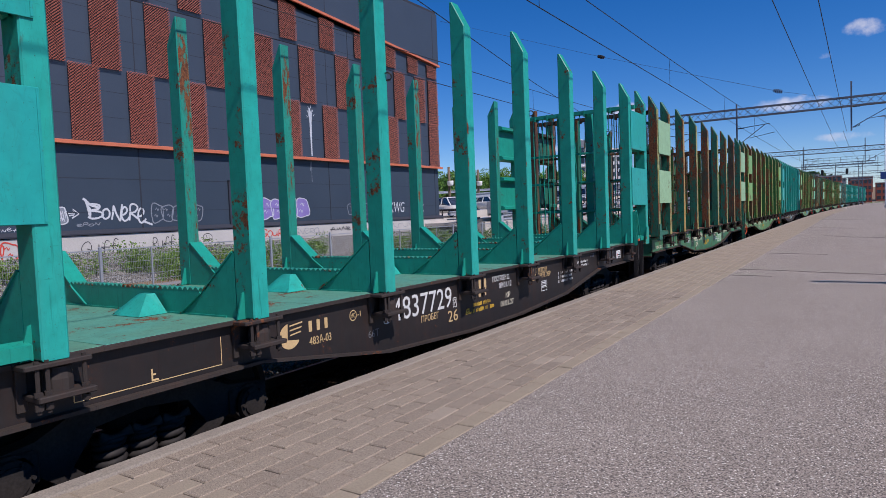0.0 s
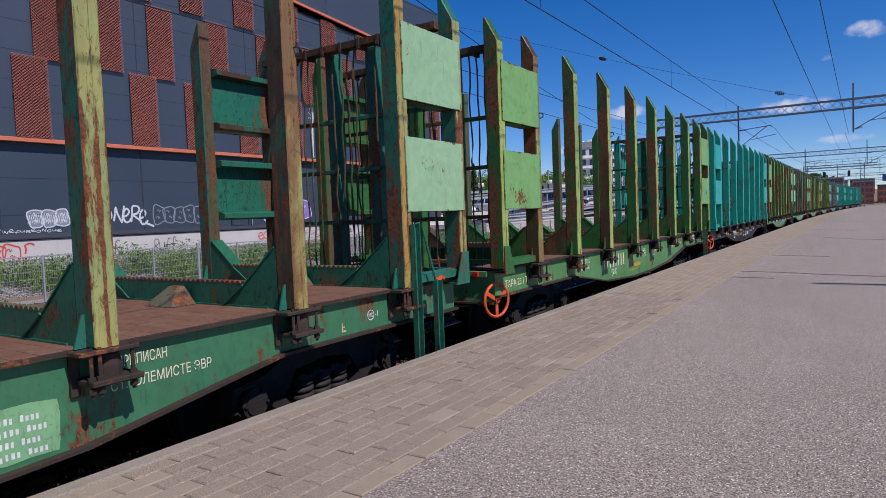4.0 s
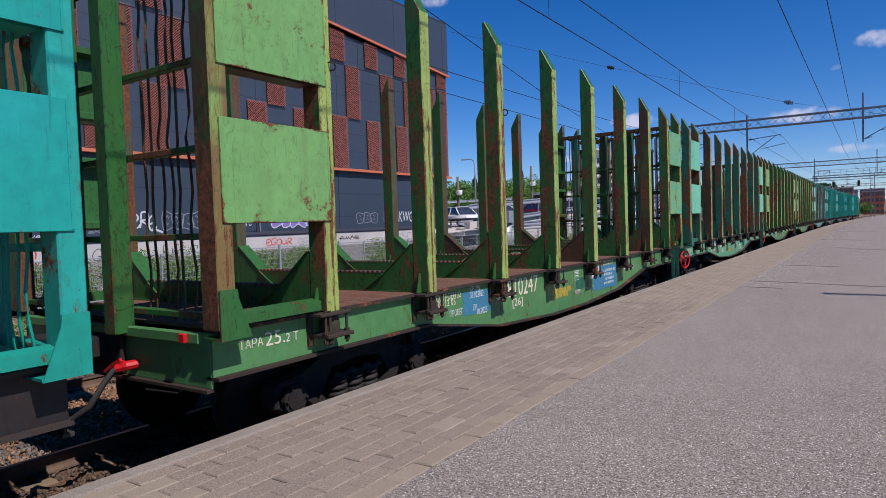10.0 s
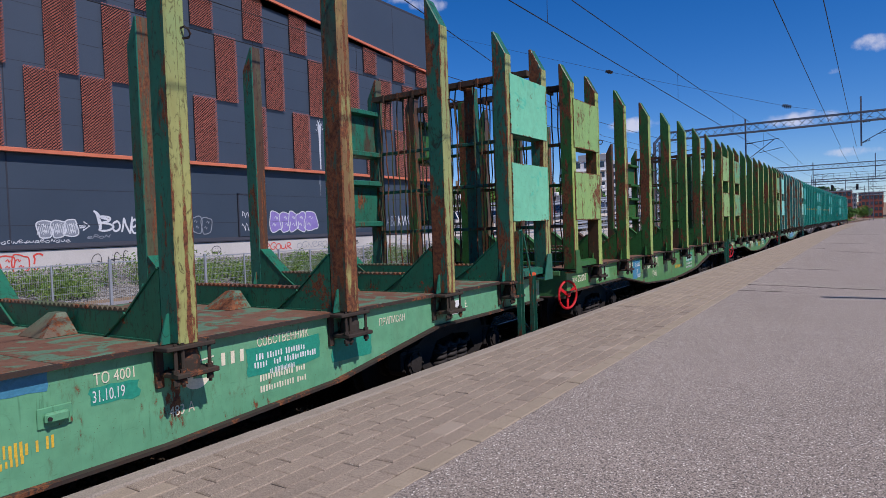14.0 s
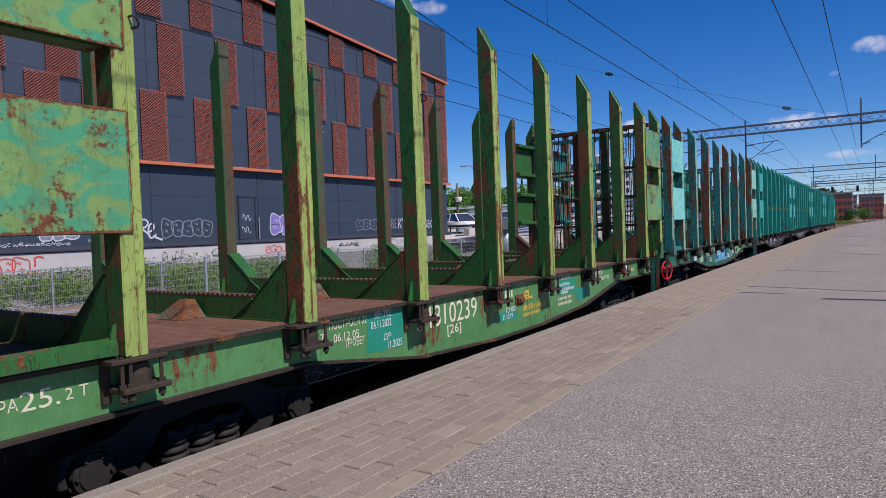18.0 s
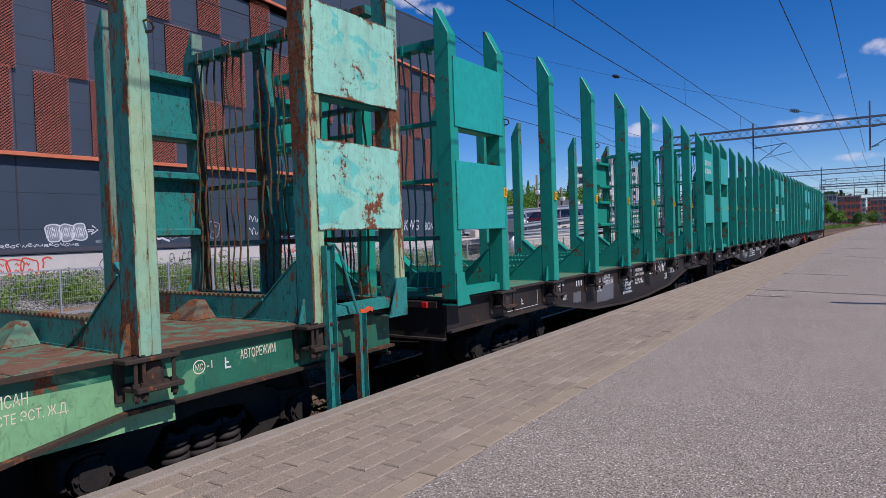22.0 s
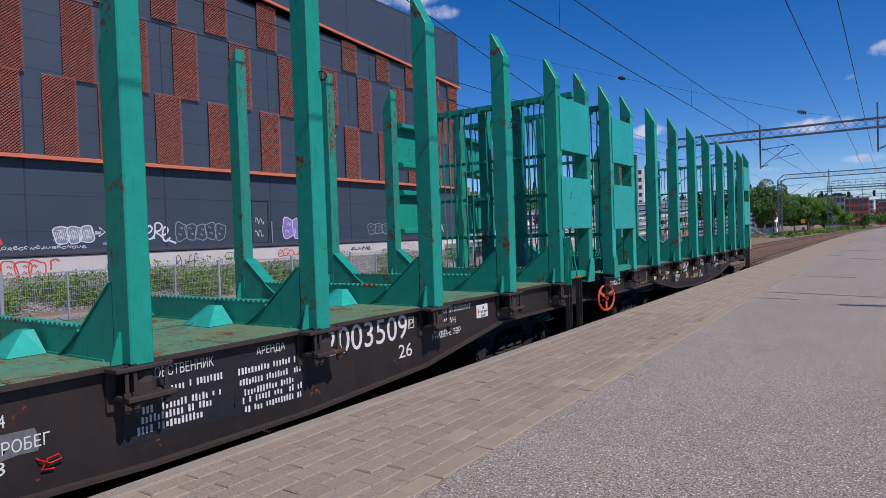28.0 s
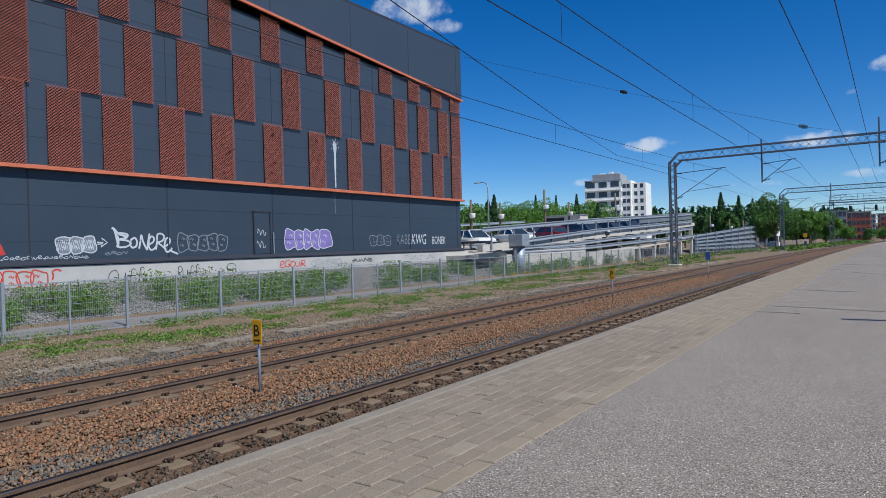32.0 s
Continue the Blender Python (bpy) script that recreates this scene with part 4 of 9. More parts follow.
FLIP = Matrix.Diagonal((-1, 1, 1, 1))
TURN = Matrix.Translation((0, LENGTH, 0)) @ Matrix.Diagonal((1, -1, 1, 1))


def end_frame(w, P, left, label_panel):
    """One end of a wagon: corner and inner posts with sheet panels on both sides, and the barred end wall."""
    m0 = Matrix.Identity(4) if left else TURN
    tag = "near_" if left else "far_"
    for s, ms in ((1, m0 @ OUT), (-1, m0 @ FLIP @ OUT)):
        for y in (-0.072,):
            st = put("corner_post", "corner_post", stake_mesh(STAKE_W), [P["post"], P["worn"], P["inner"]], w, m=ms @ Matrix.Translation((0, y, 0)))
        for key, z0, z1 in (("upper", 3.20, 3.98), ("lower", 2.05, 2.82)):
            pn = put("side_panel", "panel_" + key, panel_sheet(z0, z1), P["panel_l"] if left else P["panel_r"], w, label_panel if s == 1 else "", m=ms)
            put("panel_lining", "lining_" + key, inner_sheet(z0 + 0.04, z1 - 0.04), P["post"], pn)
            for z in (z0 + 0.05, z1 - 0.05):
                put("rib", "rib%.2f" % z, panel_rib(z), P["post"], pn)
        put("corner_foot", "corner_foot", corner_foot, P["post"] if left else P.get("foot_r", P["post"]), w, m=ms)
        put("low_rail", "low_rail", low_rail, P["post"], w, m=ms)
    for x in (-0.34, 0.34):
        put("grille_post", "grille_post", grille_post, P["post"], w, m=m0 @ Matrix.Translation((x, 0, 0)))
    for z in (1.36, 1.96, 2.62, 3.27):
        put("grille_rail", "grille_rail%.2f" % z, grille_rail(z), P["post"], w, m=m0)
    put("grille_top", "grille_top", grille_top, P.get("top", P["post"]), w, m=m0)
    k = 0
    for x0, x1, n in ((-1.38, -0.44, 8), (-0.24, 0.24, 4), (0.44, 1.38, 8)):
        for i in range(n):
            x = x0 + (x1 - x0) * (i + 0.5) / n
            put("grille_bar", "grille_bar%d" % (k % 9), grille_bar(k % 9), P["bars"], w, m=m0 @ Matrix.Translation((x, 0, 0)))
            k += 1
    hs = put("headstock", "headstock", headstock, P["sill"], w, m=m0)
    put("upper_beam", "headstock_beam", headstock_beam, P["sill"], hs)
    put("lower_flange", "headstock_flange", headstock_flange, P["bracket"], hs)
    put("coupler", "coupler", coupler, M_BOGIE, w, m=m0 @ Matrix.Translation((0, -0.08, 0)))
    h = put("brake_hose", "hose", hose, M_HOSE, w, m=m0, smooth=True)
    put("hose_cock", "hose_cock", hose_cock, M_REDWHEEL, h, "red hose cock")
    put("grab_iron", "grab_iron", grab_iron, M_BOGIE, w, m=m0)


def bogie(w, y, drop):
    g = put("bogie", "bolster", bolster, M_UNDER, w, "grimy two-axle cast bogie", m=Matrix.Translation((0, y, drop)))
    for s in (1, -1):
        mm = Matrix.Identity(4) if s == 1 else FLIP
        put("side_frame", "side_frame", side_frame, M_BOGIE, g, m=mm @ Matrix.Translation((0.06, 0, 0)))
        for d in (-0.925, 0.925):
            put("axle_box", "axle_box", axle_box, M_BOGIE, g, m=mm @ Matrix.Translation((0.08, d, 0)))
        for d in (-0.235, 0.0, 0.235):
            put("spring", "spring", spring, M_SPRING, g, m=mm @ Matrix.Translation((1.07, d, 0)), smooth=True)
    rolling = []
    for d in (-0.925, 0.925):
        ax = put("wheelset", "wheelset", wheelset, M_WHEEL, g, m=Matrix.Translation((0, d, 0.478)))
        rolling.append((ax, d))
    return g, rolling


def wagon(P, label):
    w = thing("timber_wagon", label, "wagon", "timber wagons of the train")
    end_frame(w, P, True, P.get("panel_label_l", ""))
    end_frame(w, P, False, P.get("panel_label_r", ""))
    for i, y in enumerate(STAKES):
        for s, ms in ((1, OUT), (-1, FLIP @ OUT)):
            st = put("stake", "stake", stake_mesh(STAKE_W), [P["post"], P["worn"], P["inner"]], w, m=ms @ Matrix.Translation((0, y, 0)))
            put("bracket", "bracket", bracket, P["bracket"], w, m=ms @ Matrix.Translation((0, y, 0)))
            put("foot_fin", "fin", fin, P["post"], st)
            if s == 1 and i % 2 == 0:
                put("hook", "hook", hook, P["bracket"], st)
        bk = put("cross_bearer", "bunk", bunk, P["bunk"], w, m=Matrix.Translation((0, y, 0)))
        put("tie_rod", "tie_rod", tie_rod, P["bunk"], bk)
        put("tie_rod", "tie_rod", tie_rod, P["bunk"], bk, m=FLIP)
        put("toothed_strip", "teeth", teeth, P["teeth"], bk)
        if i:
            put("deck_wedge", "wedge", wedge, P["wedge"], w, m=Matrix.Translation((0.36 if P.get("drop") else 0.16, y, 0)))
    for s, ms in ((1, Matrix.Identity(4)), (-1, FLIP)):
        put("side_sill", "sill", sill, P["sill"], w, m=ms)
        put("bottom_flange", "bottom_flange", bottom_flange, P["bracket"], w, m=ms)
        put("sill_flange", "sill_flange", sill_flange, P["bracket"], w, m=ms)
    if P.get("planks"):
        for i in range(89):
            put("deck_plank", "deck_plank", deck_plank, P["deck"], w, m=Matrix.Translation((0, 0.02 + i * 0.15, 0)))
    else:
        cuts = [0.02, 1.4, 3.3, 5.2, 6.7, 8.2, 10.1, 12.0, 13.38]
        for a, b in zip(cuts, cuts[1:]):
            put("deck_sheet", "deck_sheet%.1f" % a, deck_sheet(a, b), P["deck"], w)
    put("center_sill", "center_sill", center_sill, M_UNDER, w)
    rolling = []
    for y in (1.84, 11.56):
        rolling += bogie(w, y, P.get("drop", 0.0))[1]
    # one wagon's ladder was knocked askew: its head leans back, its foot stands aside
    bent = P.get("bent", 0.0)
    aside = OUT @ Matrix.Translation((0, bent, 0))
    lean = OUT @ Matrix.Translation((0, 12.44 + bent, 1.225)) @ Matrix.Rotation(math.atan(bent / 0.66), 4, "X") @ Matrix.Translation((0, -12.44, -1.225))
    put("ladder_post", "ladder_post_a", ladder_post(12.44, 0.50, 1.225), P["ladder"], w, m=aside)
    put("ladder_post", "ladder_post_top", ladder_post(12.44, 1.225, 1.92), P["post"], w, m=lean if bent else OUT)
    put("ladder_post", "ladder_post_b", ladder_post(12.82, 0.50, 1.30), P["ladder"], w, m=aside)
    put("ladder_rod", "ladder_rod", ladder_rod, P["post"], w, m=OUT)
    sp = put("step_plate", "step_plate", step_plate, P["ladder"], w, m=aside)
    put("step_guard", "step_guard", step_guard, P["ladder"], sp)
    put("lever", "lever", lever, M_ORANGEWHEEL, w, "red-orange coupler lever", m=OUT)
    put("tail_lamp", "lamp_box", lamp_box, M_REDWHEEL, w)
    if P.get("wheel"):
        hw = put("brake_wheel", "brake_wheel", brake_wheel, P["wheel"], w, "red spoked handbrake wheel", m=Matrix.Translation((1.434, -0.05, 0.85)) @ Matrix.Rotation(radians(-16), 4, "Z"))
        put("brake_shaft", "brake_shaft", brake_shaft, M_BOGIE, hw)
    return w, rolling, P.get("drop", 0.0)


STAKE_RIM, PANEL_RIM = (0.16, 0), (1.12, 0.78)
M_TEAL = paint("teal_paint", rgb(8, 146, 128), 0.10, rgb(12, 140, 120), 0.14, rim=STAKE_RIM, rim_rust=0.5, scratch=0.12)
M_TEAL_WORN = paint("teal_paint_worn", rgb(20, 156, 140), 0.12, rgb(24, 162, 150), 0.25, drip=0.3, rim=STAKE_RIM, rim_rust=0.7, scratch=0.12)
M_TEAL_CYAN = paint("cyan_teal_panel", rgb(20, 156, 152), 0.08, rgb(10, 150, 134), 0.10, rim=PANEL_RIM, rim_rust=0.7, scratch=0.12)
M_TEAL_NEW = paint("fresh_teal_paint", rgb(5, 142, 124), 0.05, rgb(8, 134, 116), 0.10, rim=STAKE_RIM, rim_rust=0.6, scratch=0.12)
M_TEAL_NEW_PANEL = paint("fresh_teal_panel", rgb(14, 156, 148), 0.06, rgb(12, 148, 136), 0.08, rim=PANEL_RIM, rim_rust=0.5, scratch=0.12)
M_TEAL_DECK = paint("teal_deck", rgb(76, 148, 132), 0.30, rgb(88, 136, 112), 0.35, 0.7, drip=0.5)
M_GREEN_DECK = paint("olive_deck", rgb(74, 132, 108), 0.40, rgb(104, 120, 84), 0.5, 0.75, drip=0.5)
M_BLACK_SILL = paint("black_sill", rgb(36, 33, 32), 0.12, rgb(43, 39, 38), 0.3, 0.55, scratch=0.25)
M_BLACK_BRACKET = paint("dark_bracket", rgb(50, 45, 42), 0.16, rgb(62, 54, 49), 0.4, 0.7)
# Green posts: side colours darkened for shade; outer faces carry wear and sunlit tone.
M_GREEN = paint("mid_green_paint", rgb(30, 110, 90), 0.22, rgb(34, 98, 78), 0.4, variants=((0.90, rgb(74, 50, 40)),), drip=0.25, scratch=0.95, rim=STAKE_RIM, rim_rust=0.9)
M_GREEN_WORN_LIT = paint("green_rusted_lit_face", rgb(164, 158, 92), 0.36, rgb(120, 146, 96), 0.5, variants=((0.5, rgb(158, 128, 66)), (0.95, rgb(112, 84, 58))), drip=0.22, scratch=0.8, rim=STAKE_RIM, rim_rust=1.0, seam=1.0)
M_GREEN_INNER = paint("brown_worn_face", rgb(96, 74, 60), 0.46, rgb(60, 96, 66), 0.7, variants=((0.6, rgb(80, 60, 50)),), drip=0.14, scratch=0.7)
M_TEAL_INNER = paint("teal_scraped_face", rgb(26, 140, 122), 0.42, rgb(34, 128, 112), 0.5, drip=0.3)
M_CYAN_INNER = paint("cyan_scraped_face", rgb(96, 112, 98), 0.58, rgb(120, 150, 132), 0.7, drip=0.18)
M_WEDGE = paint("rusty_wedge", rgb(108, 72, 58), 0.55, rgb(66, 128, 104), 0.4)
M_GREEN_LIGHT = paint("light_green_panel", rgb(142, 180, 138), 0.14, rgb(136, 176, 134), 0.2, rim=PANEL_RIM, rim_rust=1.0, scratch=0.12)
M_MINT = paint("mint_panel", rgb(112, 190, 152), 0.16, rgb(104, 184, 148), 0.2, patch=rgb(66, 172, 142), patch_amount=0.18, rim=PANEL_RIM, rim_rust=1.2, scratch=0.12)
M_MINT_SILL = paint("mint_sill", rgb(88, 150, 112), 0.22, rgb(98, 154, 118), 0.25, drip=0.4, scratch=0.1)
M_GREEN_SILL = paint("green_sill", rgb(54, 110, 78), 0.24, rgb(60, 114, 80), 0.3, drip=0.4, scratch=0.15)
M_YGREEN = paint("yellow_green_panel", rgb(116, 164, 96), 0.20, rgb(108, 160, 92), 0.3, rim=PANEL_RIM, rim_rust=1.2)
M_YGREEN_SCRAWL = paint("overpainted_green_panel", rgb(108, 164, 108), 0.26, rgb(114, 166, 112), 0.3, patch=rgb(52, 160, 126), patch_amount=0.40, rim=PANEL_RIM, rim_rust=1.2)
M_RUSTPANEL = paint("rusted_green_panel", rgb(126, 170, 98), 0.40, rgb(136, 166, 94), 0.6, drip=0.6, rim=PANEL_RIM, rim_rust=1.5)
M_RUSTPANEL2 = paint("rusted_olive_panel", rgb(112, 152, 86), 0.40, rgb(120, 150, 86), 0.5, patch=rgb(50, 146, 112), patch_amount=0.66, rim=PANEL_RIM, rim_rust=1.8)
M_PALECYAN = paint("pale_cyan_panel", rgb(146, 200, 176), 0.30, rgb(132, 194, 176), 0.5, patch=rgb(76, 176, 166), patch_amount=0.42, rim=PANEL_RIM, rim_rust=1.5)
M_PALECYAN_CLEAN = paint("pale_cyan_clean_panel", rgb(128, 204, 190), 0.10, rgb(120, 198, 186), 0.2, patch=rgb(62, 172, 158), patch_amount=0.35, rim=PANEL_RIM)
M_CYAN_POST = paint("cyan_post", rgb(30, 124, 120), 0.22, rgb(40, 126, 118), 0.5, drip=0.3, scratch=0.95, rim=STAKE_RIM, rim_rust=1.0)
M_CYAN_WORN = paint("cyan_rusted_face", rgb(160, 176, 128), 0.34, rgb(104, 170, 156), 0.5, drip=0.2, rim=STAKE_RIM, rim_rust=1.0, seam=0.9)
M_CYAN_SILL = paint("cyan_green_sill", rgb(30, 96, 76), 0.18, rgb(36, 102, 80), 0.3, patch=rgb(88, 146, 108), patch_amount=0.12, drip=0.4)
M_BROWN_DECK = paint("rusty_brown_deck", rgb(108, 76, 60), 0.24, rgb(120, 90, 72), 0.3, 0.85, patch=rgb(94, 116, 88), patch_amount=0.10)
M_GREEN_BRACKET = paint("rusty_bracket", rgb(50, 42, 37), 0.36, rgb(58, 52, 42), 0.5, 0.8)
M_PATCHY_DECK = paint("green_and_brown_deck", rgb(104, 74, 58), 0.28, rgb(116, 88, 70), 0.3, 0.85, patch=rgb(74, 122, 98), patch_amount=0.55)
# Same split: side green darkened as shade, rusted outer face lightened as sunlit.
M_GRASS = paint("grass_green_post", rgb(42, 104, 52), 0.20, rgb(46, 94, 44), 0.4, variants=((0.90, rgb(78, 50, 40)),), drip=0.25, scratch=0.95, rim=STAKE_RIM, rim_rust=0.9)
M_GRASS_WORN_LIT = paint("grass_green_worn_lit_face", rgb(158, 176, 92), 0.27, rgb(120, 152, 80), 0.45, variants=((0.96, rgb(116, 88, 56)),), drip=0.22, scratch=0.8, rim=STAKE_RIM, rim_rust=1.0, seam=1.0)
M_GRASS_SILL = paint("grass_green_sill", rgb(74, 128, 76), 0.25, rgb(84, 134, 82), 0.35, drip=0.4, scratch=0.15)
M_DGREEN = paint("dark_green_bearer", rgb(22, 104, 80), 0.30, rgb(30, 98, 72), 0.3, scratch=0.9)
M_BARS = paint("green_bars", rgb(70, 80, 54), 0.62, rgb(64, 78, 52), 0.4)
M_OLIVE_FOOT = paint("olive_primer", rgb(150, 158, 112), 0.2, rgb(140, 150, 108), 0.3)
M_BLACK_LADDER = paint("black_ladder", rgb(48, 46, 46), 0.2, rgb(56, 54, 52), 0.3)
M_RUST_TOP = paint("rust_brown_beam", rgb(74, 54, 44), 0.5, rgb(66, 62, 46), 0.5, 0.85, scratch=0.5)
M_RUSTY = paint("rusty_casting", rgb(92, 66, 48), 0.55, rgb(104, 76, 54), 0.5, 0.9)

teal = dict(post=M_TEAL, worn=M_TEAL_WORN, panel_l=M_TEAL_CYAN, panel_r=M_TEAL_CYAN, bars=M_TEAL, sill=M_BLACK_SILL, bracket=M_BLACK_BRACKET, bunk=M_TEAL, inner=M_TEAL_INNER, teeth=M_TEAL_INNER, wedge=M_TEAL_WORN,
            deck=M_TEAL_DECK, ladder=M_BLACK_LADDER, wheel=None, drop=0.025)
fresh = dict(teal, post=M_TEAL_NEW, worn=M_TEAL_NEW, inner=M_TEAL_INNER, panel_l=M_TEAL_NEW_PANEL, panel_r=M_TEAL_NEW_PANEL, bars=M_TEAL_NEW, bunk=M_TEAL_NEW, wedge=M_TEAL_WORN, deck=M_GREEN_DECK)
green = dict(post=M_GREEN, worn=M_GREEN_WORN_LIT, panel_l=M_GREEN_LIGHT, panel_r=M_GREEN_LIGHT, bars=M_BARS, sill=M_GREEN_SILL, bracket=M_GREEN_BRACKET, bunk=M_DGREEN, inner=M_GREEN_INNER, teeth=M_GREEN_INNER, wedge=M_WEDGE,
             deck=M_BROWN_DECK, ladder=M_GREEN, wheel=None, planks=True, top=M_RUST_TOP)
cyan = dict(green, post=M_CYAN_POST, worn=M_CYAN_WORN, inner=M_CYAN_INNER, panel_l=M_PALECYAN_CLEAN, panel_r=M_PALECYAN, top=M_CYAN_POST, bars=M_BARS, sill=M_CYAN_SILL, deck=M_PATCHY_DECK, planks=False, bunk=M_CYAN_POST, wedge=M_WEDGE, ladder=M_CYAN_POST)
grass = dict(green, post=M_GRASS, worn=M_GRASS_WORN_LIT, sill=M_GRASS_SILL, bars=M_BARS, bunk=M_GRASS)
WAGONS = [
    (teal, "teal timber wagon with stakes on a black frame"),
    (dict(green), "green timber wagon with rust-streaked stakes and light green end panels"),
    (dict(grass, panel_l=M_YGREEN, panel_r=M_YGREEN, wheel=M_ORANGEWHEEL), "green timber wagon with yellow-green scratched end panels"),
    (dict(teal, wheel=M_ORANGEWHEEL), "teal timber wagon with bright cyan end panels on a black frame"),
    (dict(grass, panel_l=M_YGREEN, panel_r=M_YGREEN_SCRAWL), "green timber wagon with brown deck and green end panels"),
    (dict(green, panel_l=M_MINT, panel_r=M_MINT, sill=M_MINT_SILL, wheel=M_REDWHEEL, planks=False, deck=M_PATCHY_DECK), "green timber wagon with mint end panels and red handwheel"),
    (dict(grass, panel_l=M_RUSTPANEL, panel_r=M_RUSTPANEL, wheel=M_REDWHEEL), "green timber wagon with heavily rusted end panels"),
    (dict(grass, panel_l=M_RUSTPANEL2, panel_r=M_RUSTPANEL2, wheel=M_REDWHEEL, bent=0.12), "green timber wagon with rust-blotched posts and panels"),
    (dict(cyan, wheel=M_REDWHEEL), "pale cyan timber wagon with peeling overpainted panels and rusty posts"),
    (fresh, "freshly painted teal timber wagon on a black frame"),
    (fresh, "freshly painted teal timber wagon with dark lettered frame"),
    (fresh, "teal timber wagon with a patterned steel deck"),
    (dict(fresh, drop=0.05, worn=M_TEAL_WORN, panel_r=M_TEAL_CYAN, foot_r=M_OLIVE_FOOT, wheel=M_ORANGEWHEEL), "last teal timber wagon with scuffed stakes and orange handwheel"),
]
TRAIN = [wagon(P, label) for P, label in WAGONS]


def straw(w):
    """A heap of dry straw and bark scraps left on the deck at the wagon's end."""
    rs = np.random.RandomState(8)
    b = bmesh.new()
    for i in range(260):
        x, y = 1.0 + rs.normal() * 0.17, 12.98 + rs.normal() * 0.13
        a, q = rs.normal() * 0.5 + 1.2, rs.uniform(0.06, 0.15)
        z = DECK + 0.008 + 0.16 * math.exp(-((x - 1.05) ** 2 + (y - 13.0) ** 2) / 0.03) * rs.rand()
        bar(b, (x - q * math.cos(a), y - q * math.sin(a), z), (x + q * math.cos(a), y + q * math.sin(a), z + rs.uniform(0, 0.03)), 0.009, 0.007)
    o = part("straw_heap", b, M_DRYGRASS, w, "dry yellowish straw left on the deck")
    o["kind"] = "stuff"


straw(TRAIN[11][0])


def motions():
    """The train rolls towards the camera's left and gathers speed; its wheels turn with it."""
    for k, (w, rolling, drop) in enumerate(TRAIN):
        rows = []
        for t in range(0, 33):
            y = train_y(t) + k * PITCH
            ya, yb = y + 1.84, y + 11.56
            xa, xb = bend(ya), bend(yb)
            slope = (xb - xa) / (yb - ya)
            rows.append((t, pose(TRACK1 + xa - 1.84 * slope, y, RAIL_Z - drop, 0, 0, -math.degrees(math.atan(slope)))))
        walk(w, rows)
        steps = [i * 0.125 for i in range(257)]
        for ax, d in rolling:
            walk(ax, [(t, pose(0, d, 0.478, math.degrees((train_y(t) - train_y(0)) / 0.478) % 360)) for t in steps])

# ---------------------------------------------------------------- trackside
rng = random.Random(7)
nrng = np.random.RandomState(11)

# metal fence: square posts, thin middle posts, welded wire panels
FX, FZ0, FZ1 = -14.8, -0.74, 0.80


def fence_panel_mesh(w):
    b = bmesh.new()
    n = round(w / 0.055)
    for i in range(n + 1):
        y = w * i / n
        box(b, -0.0022, 0.0022, y - 0.0021, y + 0.0021, 0.08, 1.46)
    for k in range(8):
        z = 0.08 + 1.38 * k / 7
        box(b, -0.004, 0.004, 0, w, z - 0.004, z + 0.004)
    return finish(b, "wire_panel")


fence = tagged(new("fence"), "galvanised welded-wire fence along the footpath", "fence")
bm = bmesh.new()
box(bm, -0.04, 0.04, -0.04, 0.04, -0.1, 1.56, 0.008)
post_me = finish(bm, "fence_post")
bm = bmesh.new()
box(bm, -0.022, 0.022, -0.022, 0.022, -0.1, 1.50, 0.004)
thin_me = finish(bm, "thin_post")
wire_me = fence_panel_mesh(1.62)
bm = bmesh.new()
box(bm, -0.015, 0.015, 0, 1.62, 1.46, 1.49)
rail_me = finish(bm, "fence_rail")
bm = bmesh.new()
box(bm, -0.015, 0.015, 0, 1.62, 0.06, 0.085)
low_rail_me = finish(bm, "fence_rail")
y = 0.63
k = 0
while y < 150:
    x = FX + (1.3 * bend(y) if y > 60 else 0)
    for nm, me, mt in (("fence_post" if k % 2 == 0 else "thin_post", post_me if k % 2 == 0 else thin_me, M_GALV), ("fence_rail", rail_me, M_GALV), ("fence_rail", low_rail_me, M_GALV), ("wire_panel", wire_me, M_GALV)):
        if nm == "wire_panel" and y > 70:
            continue
        o = part(nm, me, mt, fence)
        if nm == "wire_panel":
            o["kind"] = "stuff"
        slope = (bend(y + 1) - bend(y - 1)) / 2 * (1.3 if y > 60 else 0)
        o.matrix_basis = pose(x, y, FZ0, 0, 0, -math.degrees(math.atan(slope)))
    y += 1.62
    k += 1

# footpath, gravel bank below the building
bm = bmesh.new()
box(bm, -17.6, -15.05, -30, 40, -0.76, -0.635)
structure("footpath", bm, M_PATH, "grey asphalt footpath behind the fence", "footpath")
bm = bmesh.new()
nb = 60
vs = []
for i in range(nb + 1):
    yy = -30 + 69.5 * i / nb
    vs.append([bm.verts.new((x, yy, z + 0.06 * noise.noise(Vector((x, yy, 3))))) for x, z in ((-17.4, -0.70), (-18.2, -0.42), (-19.4, 0.0), (-20.4, 0.30), (-20.95, 0.42))])
for a, b in zip(vs, vs[1:]):
    for j in range(4):
        bm.faces.new((a[j], a[j + 1], b[j + 1], b[j]))
structure("gravel_bank", bm, M_GRAVEL, "bank of pale grey gravel below the plinth", "gravel bank")

# cable trough covers between the ballast and the soil
trough = tagged(new("cable_trough"), "row of worn pale concrete cable-trough covers", "cable trough", "", "structure")
bm = bmesh.new()
box(bm, -0.17, 0.17, 0.01, 0.59, -0.05, 0.03, 0.008)
cover = finish(bm, "cover_slab")
